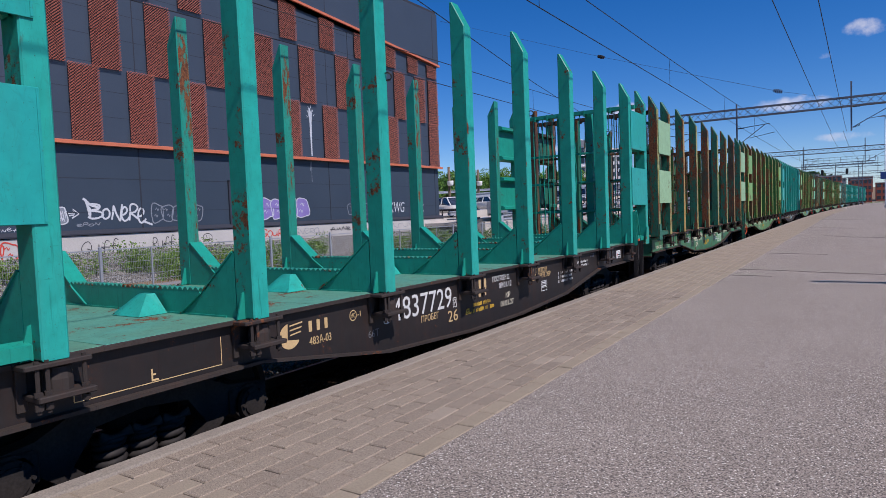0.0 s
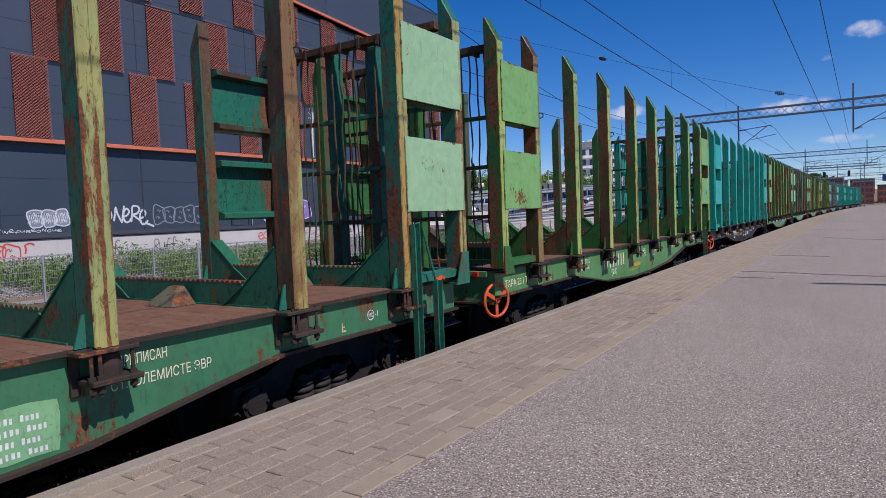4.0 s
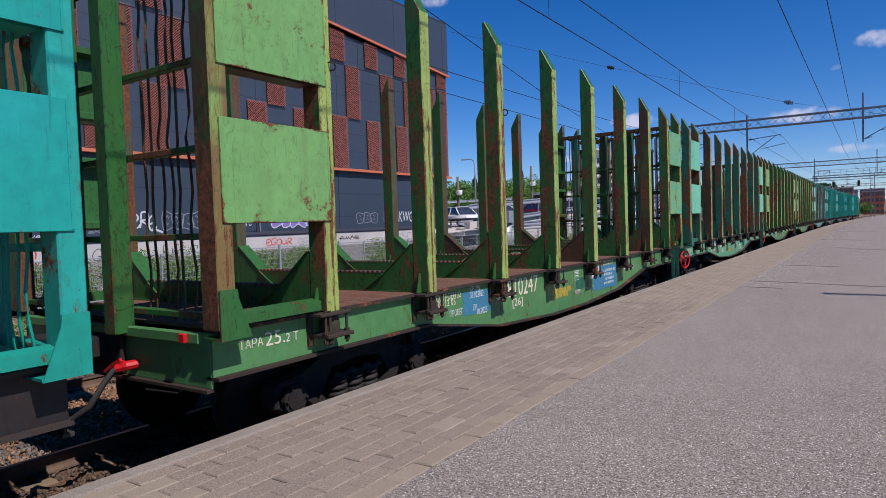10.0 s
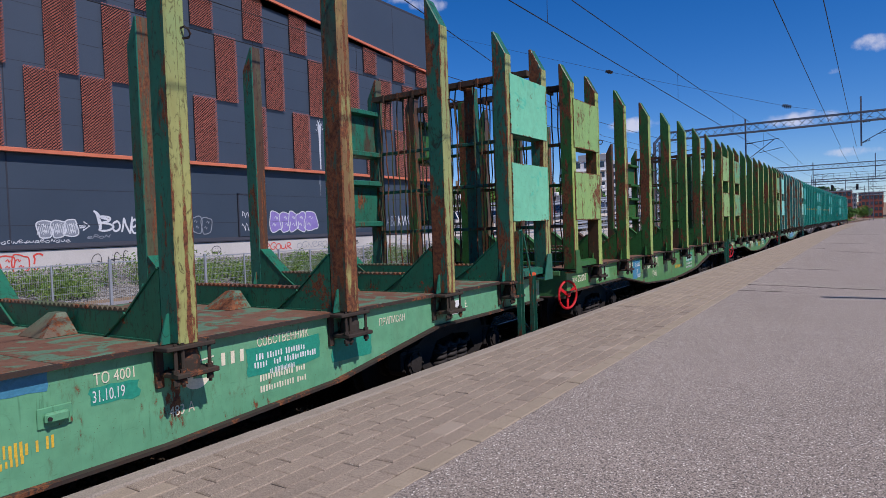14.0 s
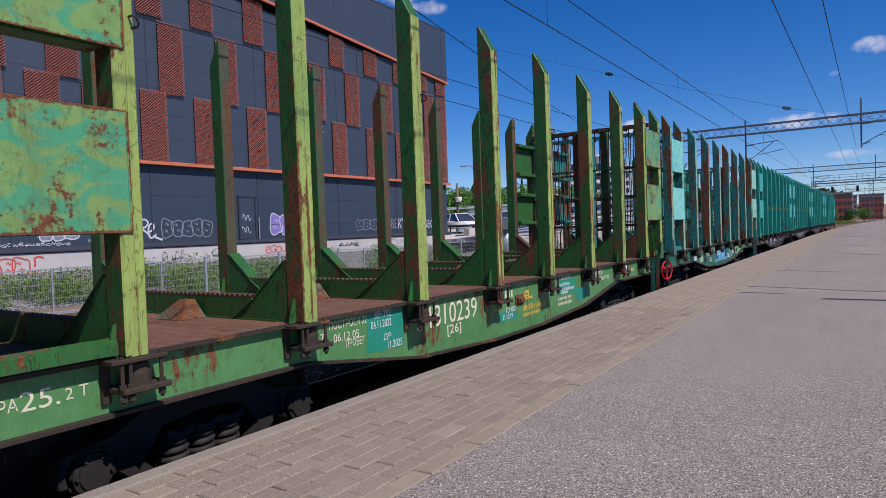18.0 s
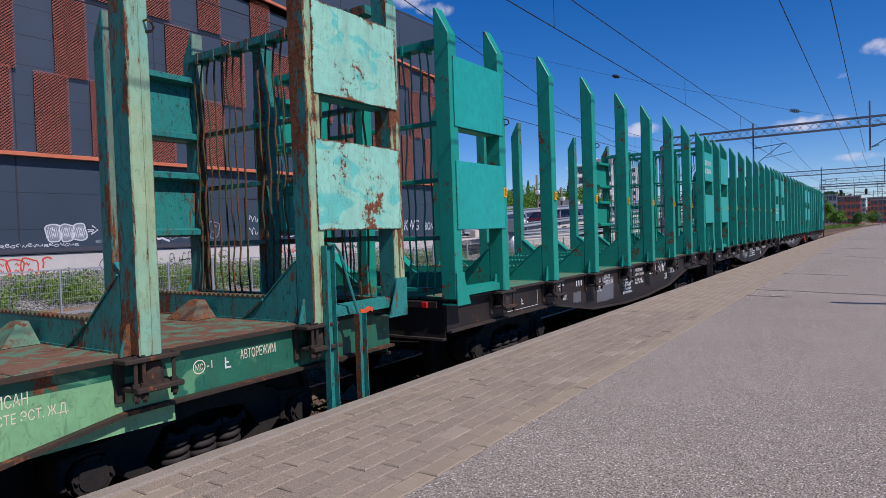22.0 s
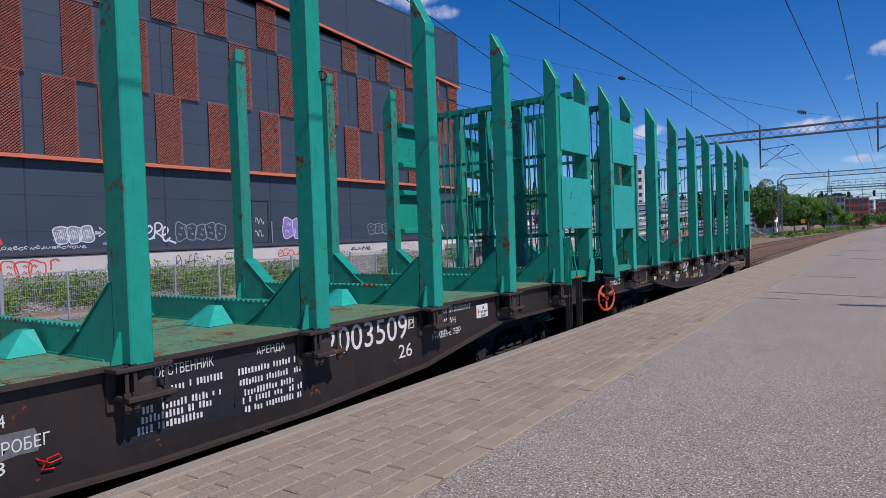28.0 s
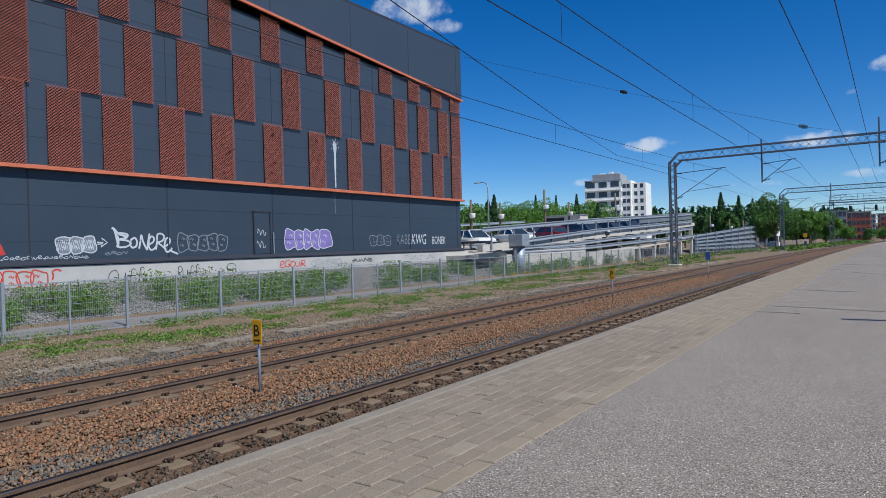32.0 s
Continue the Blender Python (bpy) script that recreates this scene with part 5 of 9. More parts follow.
for i in range(110):
    yy = 2.0 + 0.6 * i
    if rng.random() < 0.25:
        continue
    o = part("cover_slab", cover, M_EDGE, trough)
    o.matrix_basis = pose(-9.65 + bend(yy) + rng.uniform(-0.02, 0.02), yy, -0.745 + rng.uniform(-0.02, 0.01), rng.uniform(-2, 2), rng.uniform(-3, 3), rng.uniform(-1.5, 1.5))

# small track signs between the tracks


def track_sign(x, y, top, text, plate, kind, w=0.24, h=0.37):
    s = thing("track_sign", kind, "sign", "small signs between the tracks", (x, y, 0))
    b = bmesh.new()
    tube(b, [(0, 0, -1.0), (0, 0, top)], 0.022, 8)
    part("post", b, M_GALV, s, "", True)
    b = bmesh.new()
    box(b, -w / 2, w / 2, -0.034, -0.024, top - h, top, 0.002)
    p = part("plate", b, plate, s)
    if text:
        lettering(text, 0.25, M_BLACK, p, pose(-0.075, -0.0355, top - 0.25, 90), offset=0.001)
        b = bmesh.new()
        prism(b, [(-0.07, top - 0.325), (0.025, top - 0.325), (0.025, top - 0.34), (0.075, top - 0.317), (0.025, top - 0.294), (0.025, top - 0.31), (-0.07, top - 0.31)], "y", -0.037, -0.0345)
        part("arrow", b, M_BLACK, p)
    return s


s = track_sign(-4.31, 6.55, 0.37, "B", M_SIGN_Y, "yellow plate with a black letter B on a thin steel post", 0.20)
s.rotation_euler.z = radians(3)
s = track_sign(-4.66, 23.0, 0.42, "P", M_SIGN_Y, "yellow plate with a black letter P on a thin post", 0.18, 0.38)
s.rotation_euler.z = radians(0)
s = track_sign(-4.47, 37.4, 0.72, "", M_SIGN_BLUE, "small blue plate on a thin wooden post", 0.24, 0.42)
s.rotation_euler.z = radians(10)
s = track_sign(-4.33 + bend(82), 82.5, 0.9, "", M_SIGN_BLUE, "small dark plate on a thin post", 0.24, 0.4)
s = track_sign(-6.05, 105, 1.9, "", M_SIGN_Y, "orange-yellow plate on a thin post", 0.5, 0.55)

# ---------------------------------------------------------------- overhead line
def lattice(b, p0, p1, w, step, r=0.035, brace=0.018, tw=None):
    """A square lattice between two points: four chords and zigzag bracing."""
    p0, p1 = Vector(p0), Vector(p1)
    d = (p1 - p0).normalized()
    u = Vector((0, 1, 0)) if abs(d.y) < 0.9 else Vector((1, 0, 0))
    q = d.cross(u).normalized()
    tw = tw or w
    corners = [u * (sx * tw / 2) + q * (sy * w / 2) for sx, sy in ((-1, -1), (1, -1), (1, 1), (-1, 1))]
    for c in corners:
        bar(b, p0 + c, p1 + c, r * 2, r * 2)
    n = max(2, round((p1 - p0).length / step))
    for k in range(n):
        a, e = p0.lerp(p1, k / n), p0.lerp(p1, (k + 1) / n)
        for i in range(4):
            c0, c1 = corners[i], corners[(i + 1) % 4]
            if k % 2:
                c0, c1 = c1, c0
            bar(b, a + c0, e + c1, brace * 2, brace * 1.4)


def portal(y, x_left, x_right, top=8.75, detail=True):
    off = bend(y)
    p = thing("catenary_portal", "grey steel lattice portal carrying the overhead line", "catenary portal", "overhead line portals", (off, y, 0))
    for x in (x_left, x_right):
        b = bmesh.new()
        lattice(b, (x, 0, -0.8), (x, 0, top - 0.75), 0.46, 0.5 if detail else 0.9, 0.05, 0.032)
        m = part("mast", b, M_MAST, p)
        b = bmesh.new()
        box(b, x - 0.5, x + 0.5, -0.5, 0.5, -0.95, -0.62, 0.03)
        part("footing", b, M_CONC, m)
    b = bmesh.new()
    a, c = (x_left + 0.6, 0, top - 0.35), (x_right - 0.6, 0, top - 0.35)
    lattice(b, a, c, 0.64, 0.62 if detail else 1.2, 0.045, 0.022, 0.5)
    part("beam", b, M_MAST, p)
    for x, s in ((x_left, 1), (x_right, -1)):
        b = bmesh.new()
        for yy in (-0.22, 0.22):
            bar(b, (x - s * 0.2, yy, top - 0.8), (x + s * 0.55, yy, top - 0.03), 0.08, 0.08)
            bar(b, (x + s * 0.2, yy, top - 1.2), (x + s * 0.75, yy, top - 0.68), 0.08, 0.08)
        part("knee", b, M_MAST, p)
    return p


def drop_post(p, x, z0, z1):
    b = bmesh.new()
    bar(b, (x, 0, z0), (x, 0, z1), 0.11, 0.11)
    return part("drop_post", b, M_MAST, p)


def cantilever(p, x, z_top, z_low, x1):
    """Two raking tubes, an insulator on each, and the registration arm."""
    b = bmesh.new()
    d = 1 if x1 > x else -1
    tube(b, [(x, 0, z_top), (x1, 0, z_top + 0.2)], 0.03, 6)
    tube(b, [(x, 0, z_low), (x1 - d * 0.35, 0, z_top + 0.15)], 0.03, 6)
    tube(b, [(x + d * 0.9, 0, z_low + 0.75 - 0.2), (x1 + d * 0.3, 0, z_low + 0.85)], 0.022, 6)
    c = part("cantilever", b, M_MAST, p)
    for z, zz in ((z_top, 0.02), (z_low, 0.3)):
        b = bmesh.new()
        for k in range(5):
            t = 0.12 + 0.09 * k
            xx = x + d * t
            tube(b, [(xx, 0, z + zz * t), (xx + d * 0.05, 0, z + zz * (t + 0.05))], 0.055, 8)
        part("insulator", b, M_DARK, c)


def portal_set(y, x_left, detail=True):
    p = portal(y, x_left, 15.2, 8.75, detail)
    drop_post(p, -4.35, 5.75, 9.15)
    cantilever(p, -4.35, 7.2, 5.85, -2.0)
    cantilever(p, x_left + 0.25, 7.0, 4.9, -7.0)
    drop_post(p, 3.3, 6.3, 9.85)
    cantilever(p, 3.3, 8.0, 6.5, 6.6)
    return p


portal_set(56.0, -11.2)
portal_set(110.0, -10.8)
portal_set(165.0, -13.7, False)
portal_set(215.0, -11.6, False)
portal_set(270.0, -11.6, False)
portal_set(-2.0 - 40, -11.2, False)

# signal gantry and its lattice legs
g = thing("signal_gantry", "steel gantry with a railed walkway and signal heads", "signal gantry", "", (bend(150), 150, 0))
for x in (-8.6, 1.0):
    b = bmesh.new()
    lattice(b, (x, 0, -0.8), (x, 0, 8.6), 0.7, 0.9, 0.05, 0.025)
    part("mast", b, M_MAST, g)
b = bmesh.new()
lattice(b, (-8.9, 0, 8.2), (3.4, 0, 8.2), 0.5, 0.8, 0.045, 0.02, 0.9)
part("beam", b, M_MAST, g)
b = bmesh.new()
for z in (9.0, 9.5):
    bar(b, (-8.9, -0.5, z), (3.4, -0.5, z), 0.05, 0.05)
for k in range(14):
    x = -8.9 + 12.3 * k / 13
    bar(b, (x, -0.5, 8.4), (x, -0.5, 9.5), 0.05, 0.05)
part("railing", b, M_MAST, g)
for x in (-1.2, -5.4):
    b = bmesh.new()
    box(b, x - 0.22, x + 0.22, -0.7, -0.55, 6.1, 7.2, 0.05)
    part("signal_head", b, M_BLACK, g)

# wires
def wire(name, pts, label, r=0.011, droppers=None):
    w = tagged(new(name), label, "overhead wire", "overhead line wires")
    b = bmesh.new()
    tube(b, pts, r, 5)
    part("conductor", b, M_WIRE, w)
    return w


def span(x, z_mast, z_mid, y0, y1, n=14, x1=None):
    x1 = x if x1 is None else x1
    return [(x + (x1 - x) * k / n + bend(y0 + (y1 - y0) * k / n), y0 + (y1 - y0) * k / n, z_mid + (z_mast - z_mid) * (2 * k / n - 1) ** 2) for k in range(n + 1)]


MASTS = [-42, 56, 110, 165, 215, 270, 330]
for a, c in zip(MASTS, MASTS[1:]):
    wide = c - a > 60
    for x, zc, zm, zl in ((-1.75, 5.56, 7.1, 6.2 if not wide else 6.35), (-6.9, 5.35, 6.9, 5.95)):
        wire("contact_wire", span(x, zc, zc - 0.03, a, c), "thin dark contact wire above the track")
        mw = wire("messenger_wire", span(x, zm, zl, a, c), "sagging messenger wire with droppers above the contact wire")
        for j in range(1, 9 if wide else 5):
            f = j / (9 if wide else 5)
            y = a + (c - a) * f
            z = zl + (zm - zl) * (2 * f - 1) ** 2
            b = bmesh.new()
            tube(b, [(x + bend(y), y, zc - 0.02), (x + bend(y), y, z)], 0.006, 4)
            part("dropper", b, M_WIRE, mw)
    wire("feeder_wire", span(1.95, 6.3, 6.15, a, c, x1=2.05), "thin dark feeder wire above the platform")
    wire("feeder_wire", span(2.8, 6.3, 6.15, a, c, x1=3.0), "thin dark feeder wire above the platform")
wire("crossing_wire", [(-1.2, -6, 6.45), (-4.2, 9.6, 6.3), (-6.77, 23.2, 6.3), (-9.6, 38, 6.6), (-11.0, 56, 7.4)], "thin dark wire crossing the tracks at a slant")
xw = wire("span_wire", [(-24.75, 45, 17.0), (-11.49, 45, 12.0), (-0.44, 45, 8.13), (4.5, 45, 6.8), (9.5, 46, 6.6)], "thin cross-span wire with dark insulators", 0.010)
for x, z, dz in ((-11.49, 12.0, -0.36), (-0.44, 8.13, -0.30)):
    b = bmesh.new()
    for k in range(5):
        xx = x - 0.2 + 0.1 * k
        tube(b, [(xx, 45, z + dz * (xx - x)), (xx + 0.05, 45, z + dz * (xx + 0.05 - x))], 0.14 - 0.02 * abs(k - 2), 10)
    part("insulator", b, M_DARK, xw)

# pole beside the platform, far along, and a lamp post whose shadow lies on the asphalt
def lamp_post(x, y, h, sign=False):
    p = thing("lamp_post", "slim grey steel lamp post on the platform", "lamp post", "platform lamp posts", (x, y, 0))
    b = bmesh.new()
    tube(b, [(0, 0, -0.01), (0, 0, 0.6), (0, 0, h)], [0.075, 0.06, 0.042], 10)
    part("pole", b, M_GALV, p, "", True)
    b = bmesh.new()
    box(b, -0.55, 0.55, -0.09, 0.09, h, h + 0.09, 0.02)
    part("lamp_head", b, M_GALV, p)
    if sign:
        b = bmesh.new()
        box(b, -0.5, 0.5, -0.06, -0.05, h * 0.32, h * 0.32 + 0.9, 0.01)
        part("platform_sign", b, M_SIGN_BLUE, p)
    return p


lamp_post(8.55, 11.75, 6.0)
for y in (40, 70, 135):
    lamp_post(9.0 + bend(y), y, 6.0)
lamp_post(6.6, 99.6, 11.5, True)

# asphalt cracks on the platform
for pts in ([(1.58, 13.56), (2.0, 13.51), (2.34, 13.45)], [(1.58, 14.79), (2.4, 14.62), (3.0, 14.40), (3.8, 14.19), (5.4, 13.9)], [(1.58, 19.52), (2.2, 19.34), (3.05, 19.0)],
            [(1.6, 31.7), (2.15, 31.2)], [(2.6, 29.0), (3.7, 27.4), (4.9, 26.8)], [(1.6, 37.5), (3.6, 35.6)], [(1.6, 52), (4.2, 50.4)]):
    b = bmesh.new()
    for (x0, y0), (x1, y1) in zip(pts, pts[1:]):
        d = Vector((x1 - x0, y1 - y0)).normalized()
        nn = Vector((-d.y, d.x)) * 0.022
        v = [b.verts.new((x0 + s * nn.x, y0 + s * nn.y, z)) for s in (-1, 1) for z in (-0.004, 0.0015)] + [b.verts.new((x1 + s * nn.x, y1 + s * nn.y, z)) for s in (-1, 1) for z in (-0.004, 0.0015)]
        for q in ((0, 1, 3, 2), (4, 6, 7, 5), (1, 5, 7, 3), (0, 2, 6, 4), (0, 4, 5, 1), (2, 3, 7, 6)):
            b.faces.new([v[i] for i in q])
    part("asphalt_crack", b, M_JOINT, core)

# ---------------------------------------------------------------- parking deck and ramps
deckthing = tagged(new("parking_deck"), "two-level concrete parking deck with sloping galvanised guard rails", "parking deck")
PX = -17.8


def slab_between(name, pts_low, pts_high, x0, x1, material, label=""):
    """A wall or slab whose outline in (y, z) runs along the side towards the tracks."""
    b = bmesh.new()
    prism(b, pts_low + pts_high[::-1], "x", x0, x1)
    return part(name, b, material, deckthing, label)


slab_between("retaining_wall", [(40.6, -0.9), (52.8, -0.9)], [(40.6, 0.85), (52.8, 1.24)], PX - 0.3, PX, M_CONC, "pale stained concrete wall")
slab_between("retaining_wall", [(53.2, -0.9), (66, -0.9)], [(53.2, 0.6), (66, 0.9)], PX - 0.3, PX, M_CONC, "pale stained concrete wall")
slab_between("end_wall", [(38.9, -0.9), (40.55, -0.9)], [(38.9, 0.75), (40.55, 0.75)], PX - 3.0, PX - 0.05, M_CONC)
slab_between("edge_beam", [(36, 1.0), (92, 3.3)], [(36, 1.45), (92, 3.75)], PX - 0.6, PX - 0.2, M_CONC)
slab_between("upper_slab", [(36, 0.55), (92, 2.85)], [(36, 0.80), (92, 3.10)], PX - 26, PX - 0.62, M_CONC)
slab_between("lower_slab", [(52, 0.1), (92, 1.55)], [(52, 0.3), (92, 1.8)], PX - 26, PX - 0.2, M_CONC)
for k in range(7):
    y = 57 + 5.6 * k
    b = bmesh.new()
    box(b, PX - 0.55, PX - 0.2, y - 0.18, y + 0.18, -0.9, 0.80 + (y - 36) * 0.041 - 0.2)
    part("column", b, M_CONC, deckthing)


def guard_rail(line, x, w=0.30):
    b = bmesh.new()
    prof = [(0.0, -0.16), (0.04, -0.15), (0.04, -0.09), (-0.02, -0.03), (-0.02, 0.03), (0.04, 0.09), (0.04, 0.15), (0.0, 0.16), (-0.03, 0.09), (-0.06, 0.03), (-0.06, -0.03), (-0.03, -0.09)]
    rings = [[b.verts.new((x + px, y, z + pz)) for px, pz in prof] for y, z in line]
    k = len(prof)
    for r0, r1 in zip(rings, rings[1:]):
        for q in range(k):
            b.faces.new((r0[q], r0[(q + 1) % k], r1[(q + 1) % k], r1[q]))
    b.faces.new(rings[0])
    b.faces.new(rings[-1])
    return part("guard_rail", b, M_GALV, deckthing, "ribbed galvanised guard rail")


R1, R2, R3 = [(35.7, 2.44), (56.1, 3.48), (90, 4.87)], [(40.5, 1.63), (56, 2.51), (90, 3.89)], [(40.5, 1.15), (50.8, 1.35), (90, 2.95)]
R4 = [(41.5, 0.95), (52, 0.98), (66, 1.35), (91, 1.95)]
for line in (R1, R2, R3, R4):
    guard_rail(line, PX)
guard_rail([(y, z + 0.25) for y, z in R3], PX - 4)
guard_rail([(y, z - 0.35) for y, z in R1], PX - 8)
guard_rail([(y, z + 0.1) for y, z in R1], PX - 25)
for k in range(18):
    y = 37 + 3.1 * k
    z = np.interp(y, [p[0] for p in R1], [p[1] for p in R1])
    b = bmesh.new()
    box(b, PX - 0.14, PX - 0.06, y - 0.05, y + 0.05, z - 1.4, z + 0.12)
    part("rail_post", b, M_GALV, deckthing)
# mesh balustrade on the upper level and the farther ramp
M_MESH = stuff_mat("grey_infill_panel", rgb(112, 118, 126), rgb(128, 134, 142), 0.5, 20, 0.6, 0.1, metal=0.2)
slab_between("infill_panel", [(68, 3.3), (90, 4.2)], [(68, 4.0), (90, 4.9)], PX - 0.10, PX - 0.07, M_MESH)
ramp = tagged(new("access_ramp"), "sloping access ramp with grey slatted sides", "ramp")
for k in range(5):
    a, c = 0.2 + 0.42 * k, -0.3 + 0.95 * k
    b = bmesh.new()
    prism(b, [(91.5, a - 0.1), (141, c - 0.05), (141, c + 0.30), (91.5, a + 0.14)], "x", PX - 0.12, PX - 0.02)
    part("slat", b, M_GALV, ramp)
b = bmesh.new()
prism(b, [(91.5, -0.9), (141, -0.9), (141, 3.9), (91.5, 2.0)], "x", PX - 0.5, PX - 0.3)
part("side_wall", b, M_MESH, ramp)
for k in range(9):
    y = 92 + 6 * k
    b = bmesh.new()
    box(b, PX - 0.02, PX + 0.1, y - 0.08, y + 0.08, -0.9, 2.2 + (y - 91.5) * 0.04)
    part("ramp_post", b, M_GALV, ramp)

# grey vent column, cabinet and corrugated shelter beside the deck
vent = thing("vent_column", "grey round sheet-metal vent column with a square head", "vent", "", (-17.5, 40.1, -0.8))
b = bmesh.new()
tube(b, [(0, 0, 0), (0, 0, 2.1)], 0.42, 16)
part("shaft", b, M_GALV, vent, "", True)
b = bmesh.new()
box(b, -0.55, 0.55, -0.55, 0.55, 2.1, 2.95, 0.03)
part("head", b, M_GALV, vent)
cab = thing("equipment_cabinet", "dark grey steel equipment cabinet by the parking deck", "cabinet", "", (-19.6, 40.2, 0.2))
b = bmesh.new()
box(b, -0.5, 0.5, -0.3, 0.3, -1.0, 1.45, 0.02)
part("body", b, M_CLAD, cab)
b = bmesh.new()
box(b, -0.46, 0.46, -0.315, -0.302, -0.3, 1.38, 0.004)
part("door", b, M_CLAD_LOW, cab)
shelter = thing("shelter_roof", "small dark corrugated shelter roof", "shelter", "", (-21.2, 40.0, 1.65))
b = bmesh.new()
for k in range(16):
    x = -1.3 + 0.16 * k
    tube(b, [(x, -0.7, 0.0), (x, 0.7, 0.06)], 0.07, 6)
part("corrugated_sheet", b, M_DARK, shelter)
b = bmesh.new()
for x in (-1.2, 1.1):
    bar(b, (x, 0.6, -1.9), (x, 0.6, 0.0), 0.07, 0.07)
part("shelter_post", b, M_DARK, shelter)


# cars on the deck
def car(x, y, z, yaw, color, label, tall=0.0):
    c = thing("car", label, "car", "parked cars", (x, y, z))
    c.rotation_euler.z = radians(yaw)
    body = paint("car_paint", color, 0.0, color, 0.0, 0.25) if color not in CARS else CARS[color]
    CARS[color] = body
    b = bmesh.new()
    prism(b, [(-2.15, 0.32), (-2.2, 0.62), (-2.05, 0.84), (-1.1, 0.94), (1.75, 0.98), (2.15, 0.9), (2.22, 0.6), (2.15, 0.30)], "x", -0.88, 0.88)
    bmesh.ops.bevel(b, geom=list(b.edges), offset=0.06, segments=2, affect="EDGES")
    part("body", b, body, c, "", True)
    b = bmesh.new()
    lo, hi = [(-1.25, 0.93), (1.9 if tall else 1.6, 0.97)], [(-0.45, 1.42 + tall), (1.65 if tall else 1.0, 1.44 + tall)]
    v = [b.verts.new((sx * (0.80 if i < 2 else 0.64), p[0], p[1])) for i, p in enumerate((lo[0], lo[1], hi[1], hi[0])) for sx in (-1, 1)]
    for q in ((0, 2, 4, 6), (1, 7, 5, 3), (0, 6, 7, 1), (2, 3, 5, 4)):
        b.faces.new([v[i] for i in q])
    part("glazing", b, M_WINDOW, c)
    b = bmesh.new()
    box(b, -0.65, 0.65, hi[0][0] - 0.02, hi[1][0] + 0.02, 1.41 + tall, 1.47 + tall, 0.03)
    for sx in (-1, 1):
        for (p0, z0), (p1, z1) in ((lo[0], hi[0]), (lo[1], hi[1]), ((0.3, 0.95), (0.3, 1.43 + tall))):
            bar(b, (sx * 0.81, p0, z0), (sx * 0.65, p1, z1), 0.07, 0.07)
    part("roof", b, body, c)
    for sx in (-1, 1):
        for yy in (-1.35, 1.35):
            b = bmesh.new()
            tube(b, [(sx * 0.72, yy, 0.32), (sx * 0.90, yy, 0.32)], 0.32, 16)
            wh = part("wheel", b, M_BLACK, c)
            b = bmesh.new()
            tube(b, [(sx * 0.89, yy, 0.32), (sx * 0.91, yy, 0.32)], 0.2, 10)
            part("rim", b, M_GALV, wh)
    for sx in (-0.6, 0.6):
        b = bmesh.new()
        box(b, sx - 0.16, sx + 0.16, 2.16, 2.235, 0.66, 0.80, 0.01)
        part("tail_lamp", b, M_REDWHEEL, c)
        b = bmesh.new()
        box(b, sx - 0.2, sx + 0.2, -2.235, -2.15, 0.62, 0.76, 0.01)
        part("headlamp", b, M_WHITE, c)


CARS = {}
slab_z = lambda y: 0.80 + (y - 36) * 0.0411
for x, y, yaw, col, label, tall in ((-24.0, 44.5, 62, rgb(226, 226, 224), "white hatchback parked on the deck", 0.1), (-23.5, 50.5, 60, rgb(224, 224, 222), "white car parked on the deck", 0),
                                    (-24.5, 56.5, 60, rgb(218, 220, 220), "white estate car parked on the deck", 0.1), (-20.3, 52.0, 60, rgb(120, 28, 34), "dark red saloon parked on the deck", 0),
                                    (-21.5, 60, 60, rgb(40, 44, 54), "dark car parked on the deck", 0), (-20.0, 59.0, 58, rgb(66, 78, 96), "blue-grey car parked on the deck", 0),
                                    (-20.2, 66.0, 58, rgb(28, 30, 36), "black car parked on the deck", 0), (-20.2, 71.0, 58, rgb(86, 96, 110), "grey-blue car parked on the deck", 0),
                                    (-20.3, 78.0, 58, rgb(40, 42, 46), "dark van parked on the deck", 0.5), (-25.0, 66.0, 60, rgb(36, 40, 48), "black car parked on the deck", 0.1)):
    car(x, y, slab_z(y), yaw, col, label, tall)

hut = thing("site_hut", "pale grey site hut on the parking deck", "hut", "", (-29.2, 75, 2.4))
b = bmesh.new()
box(b, -2.3, 2.3, -1.2, 1.2, 0, 2.4, 0.03)
part("wall", b, M_CONC, hut)
b = bmesh.new()
box(b, -2.4, 2.4, -1.3, 1.3, 2.4, 2.5, 0.02)
part("roof", b, M_GALV, hut)
b = bmesh.new()
box(b, -2.2, 0.2, -1.215, -1.202, 0.9, 2.2)
part("shutter", b, M_DARK, hut)

# wooden poles with globe lamps
def wood_pole(x, y, z, h, lean=0.0, globe=True):
    p = thing("wooden_lamp_pole", "weathered wooden pole with a white globe lamp" if globe else "leaning weathered wooden pole", "lamp pole", "wooden lamp poles", (x, y, z))
    p.rotation_euler.y = radians(lean)
    b = bmesh.new()
    tube(b, [(0, 0, -1.2 if y >= 92 else -0.2), (0, 0, h)], [0.14, 0.11], 8)
    part("pole", b, M_WOOD, p, "", True)
    if globe:
        b = bmesh.new()
        tube(b, [(0.3, -0.3, h * 0.62), (0.3, -0.3, h * 0.62 + 0.1), (0.3, -0.3, h * 0.62 + 0.32), (0.3, -0.3, h * 0.62 + 0.4)], [0.2, 0.27, 0.27, 0.3], 12)
        part("globe_lamp", b, M_WHITE, p, "", True)
        b = bmesh.new()
        bar(b, (0, 0, h * 0.62 + 0.36), (0.3, -0.3, h * 0.62 + 0.4), 0.05, 0.05)
        part("arm", b, M_DARK, p)


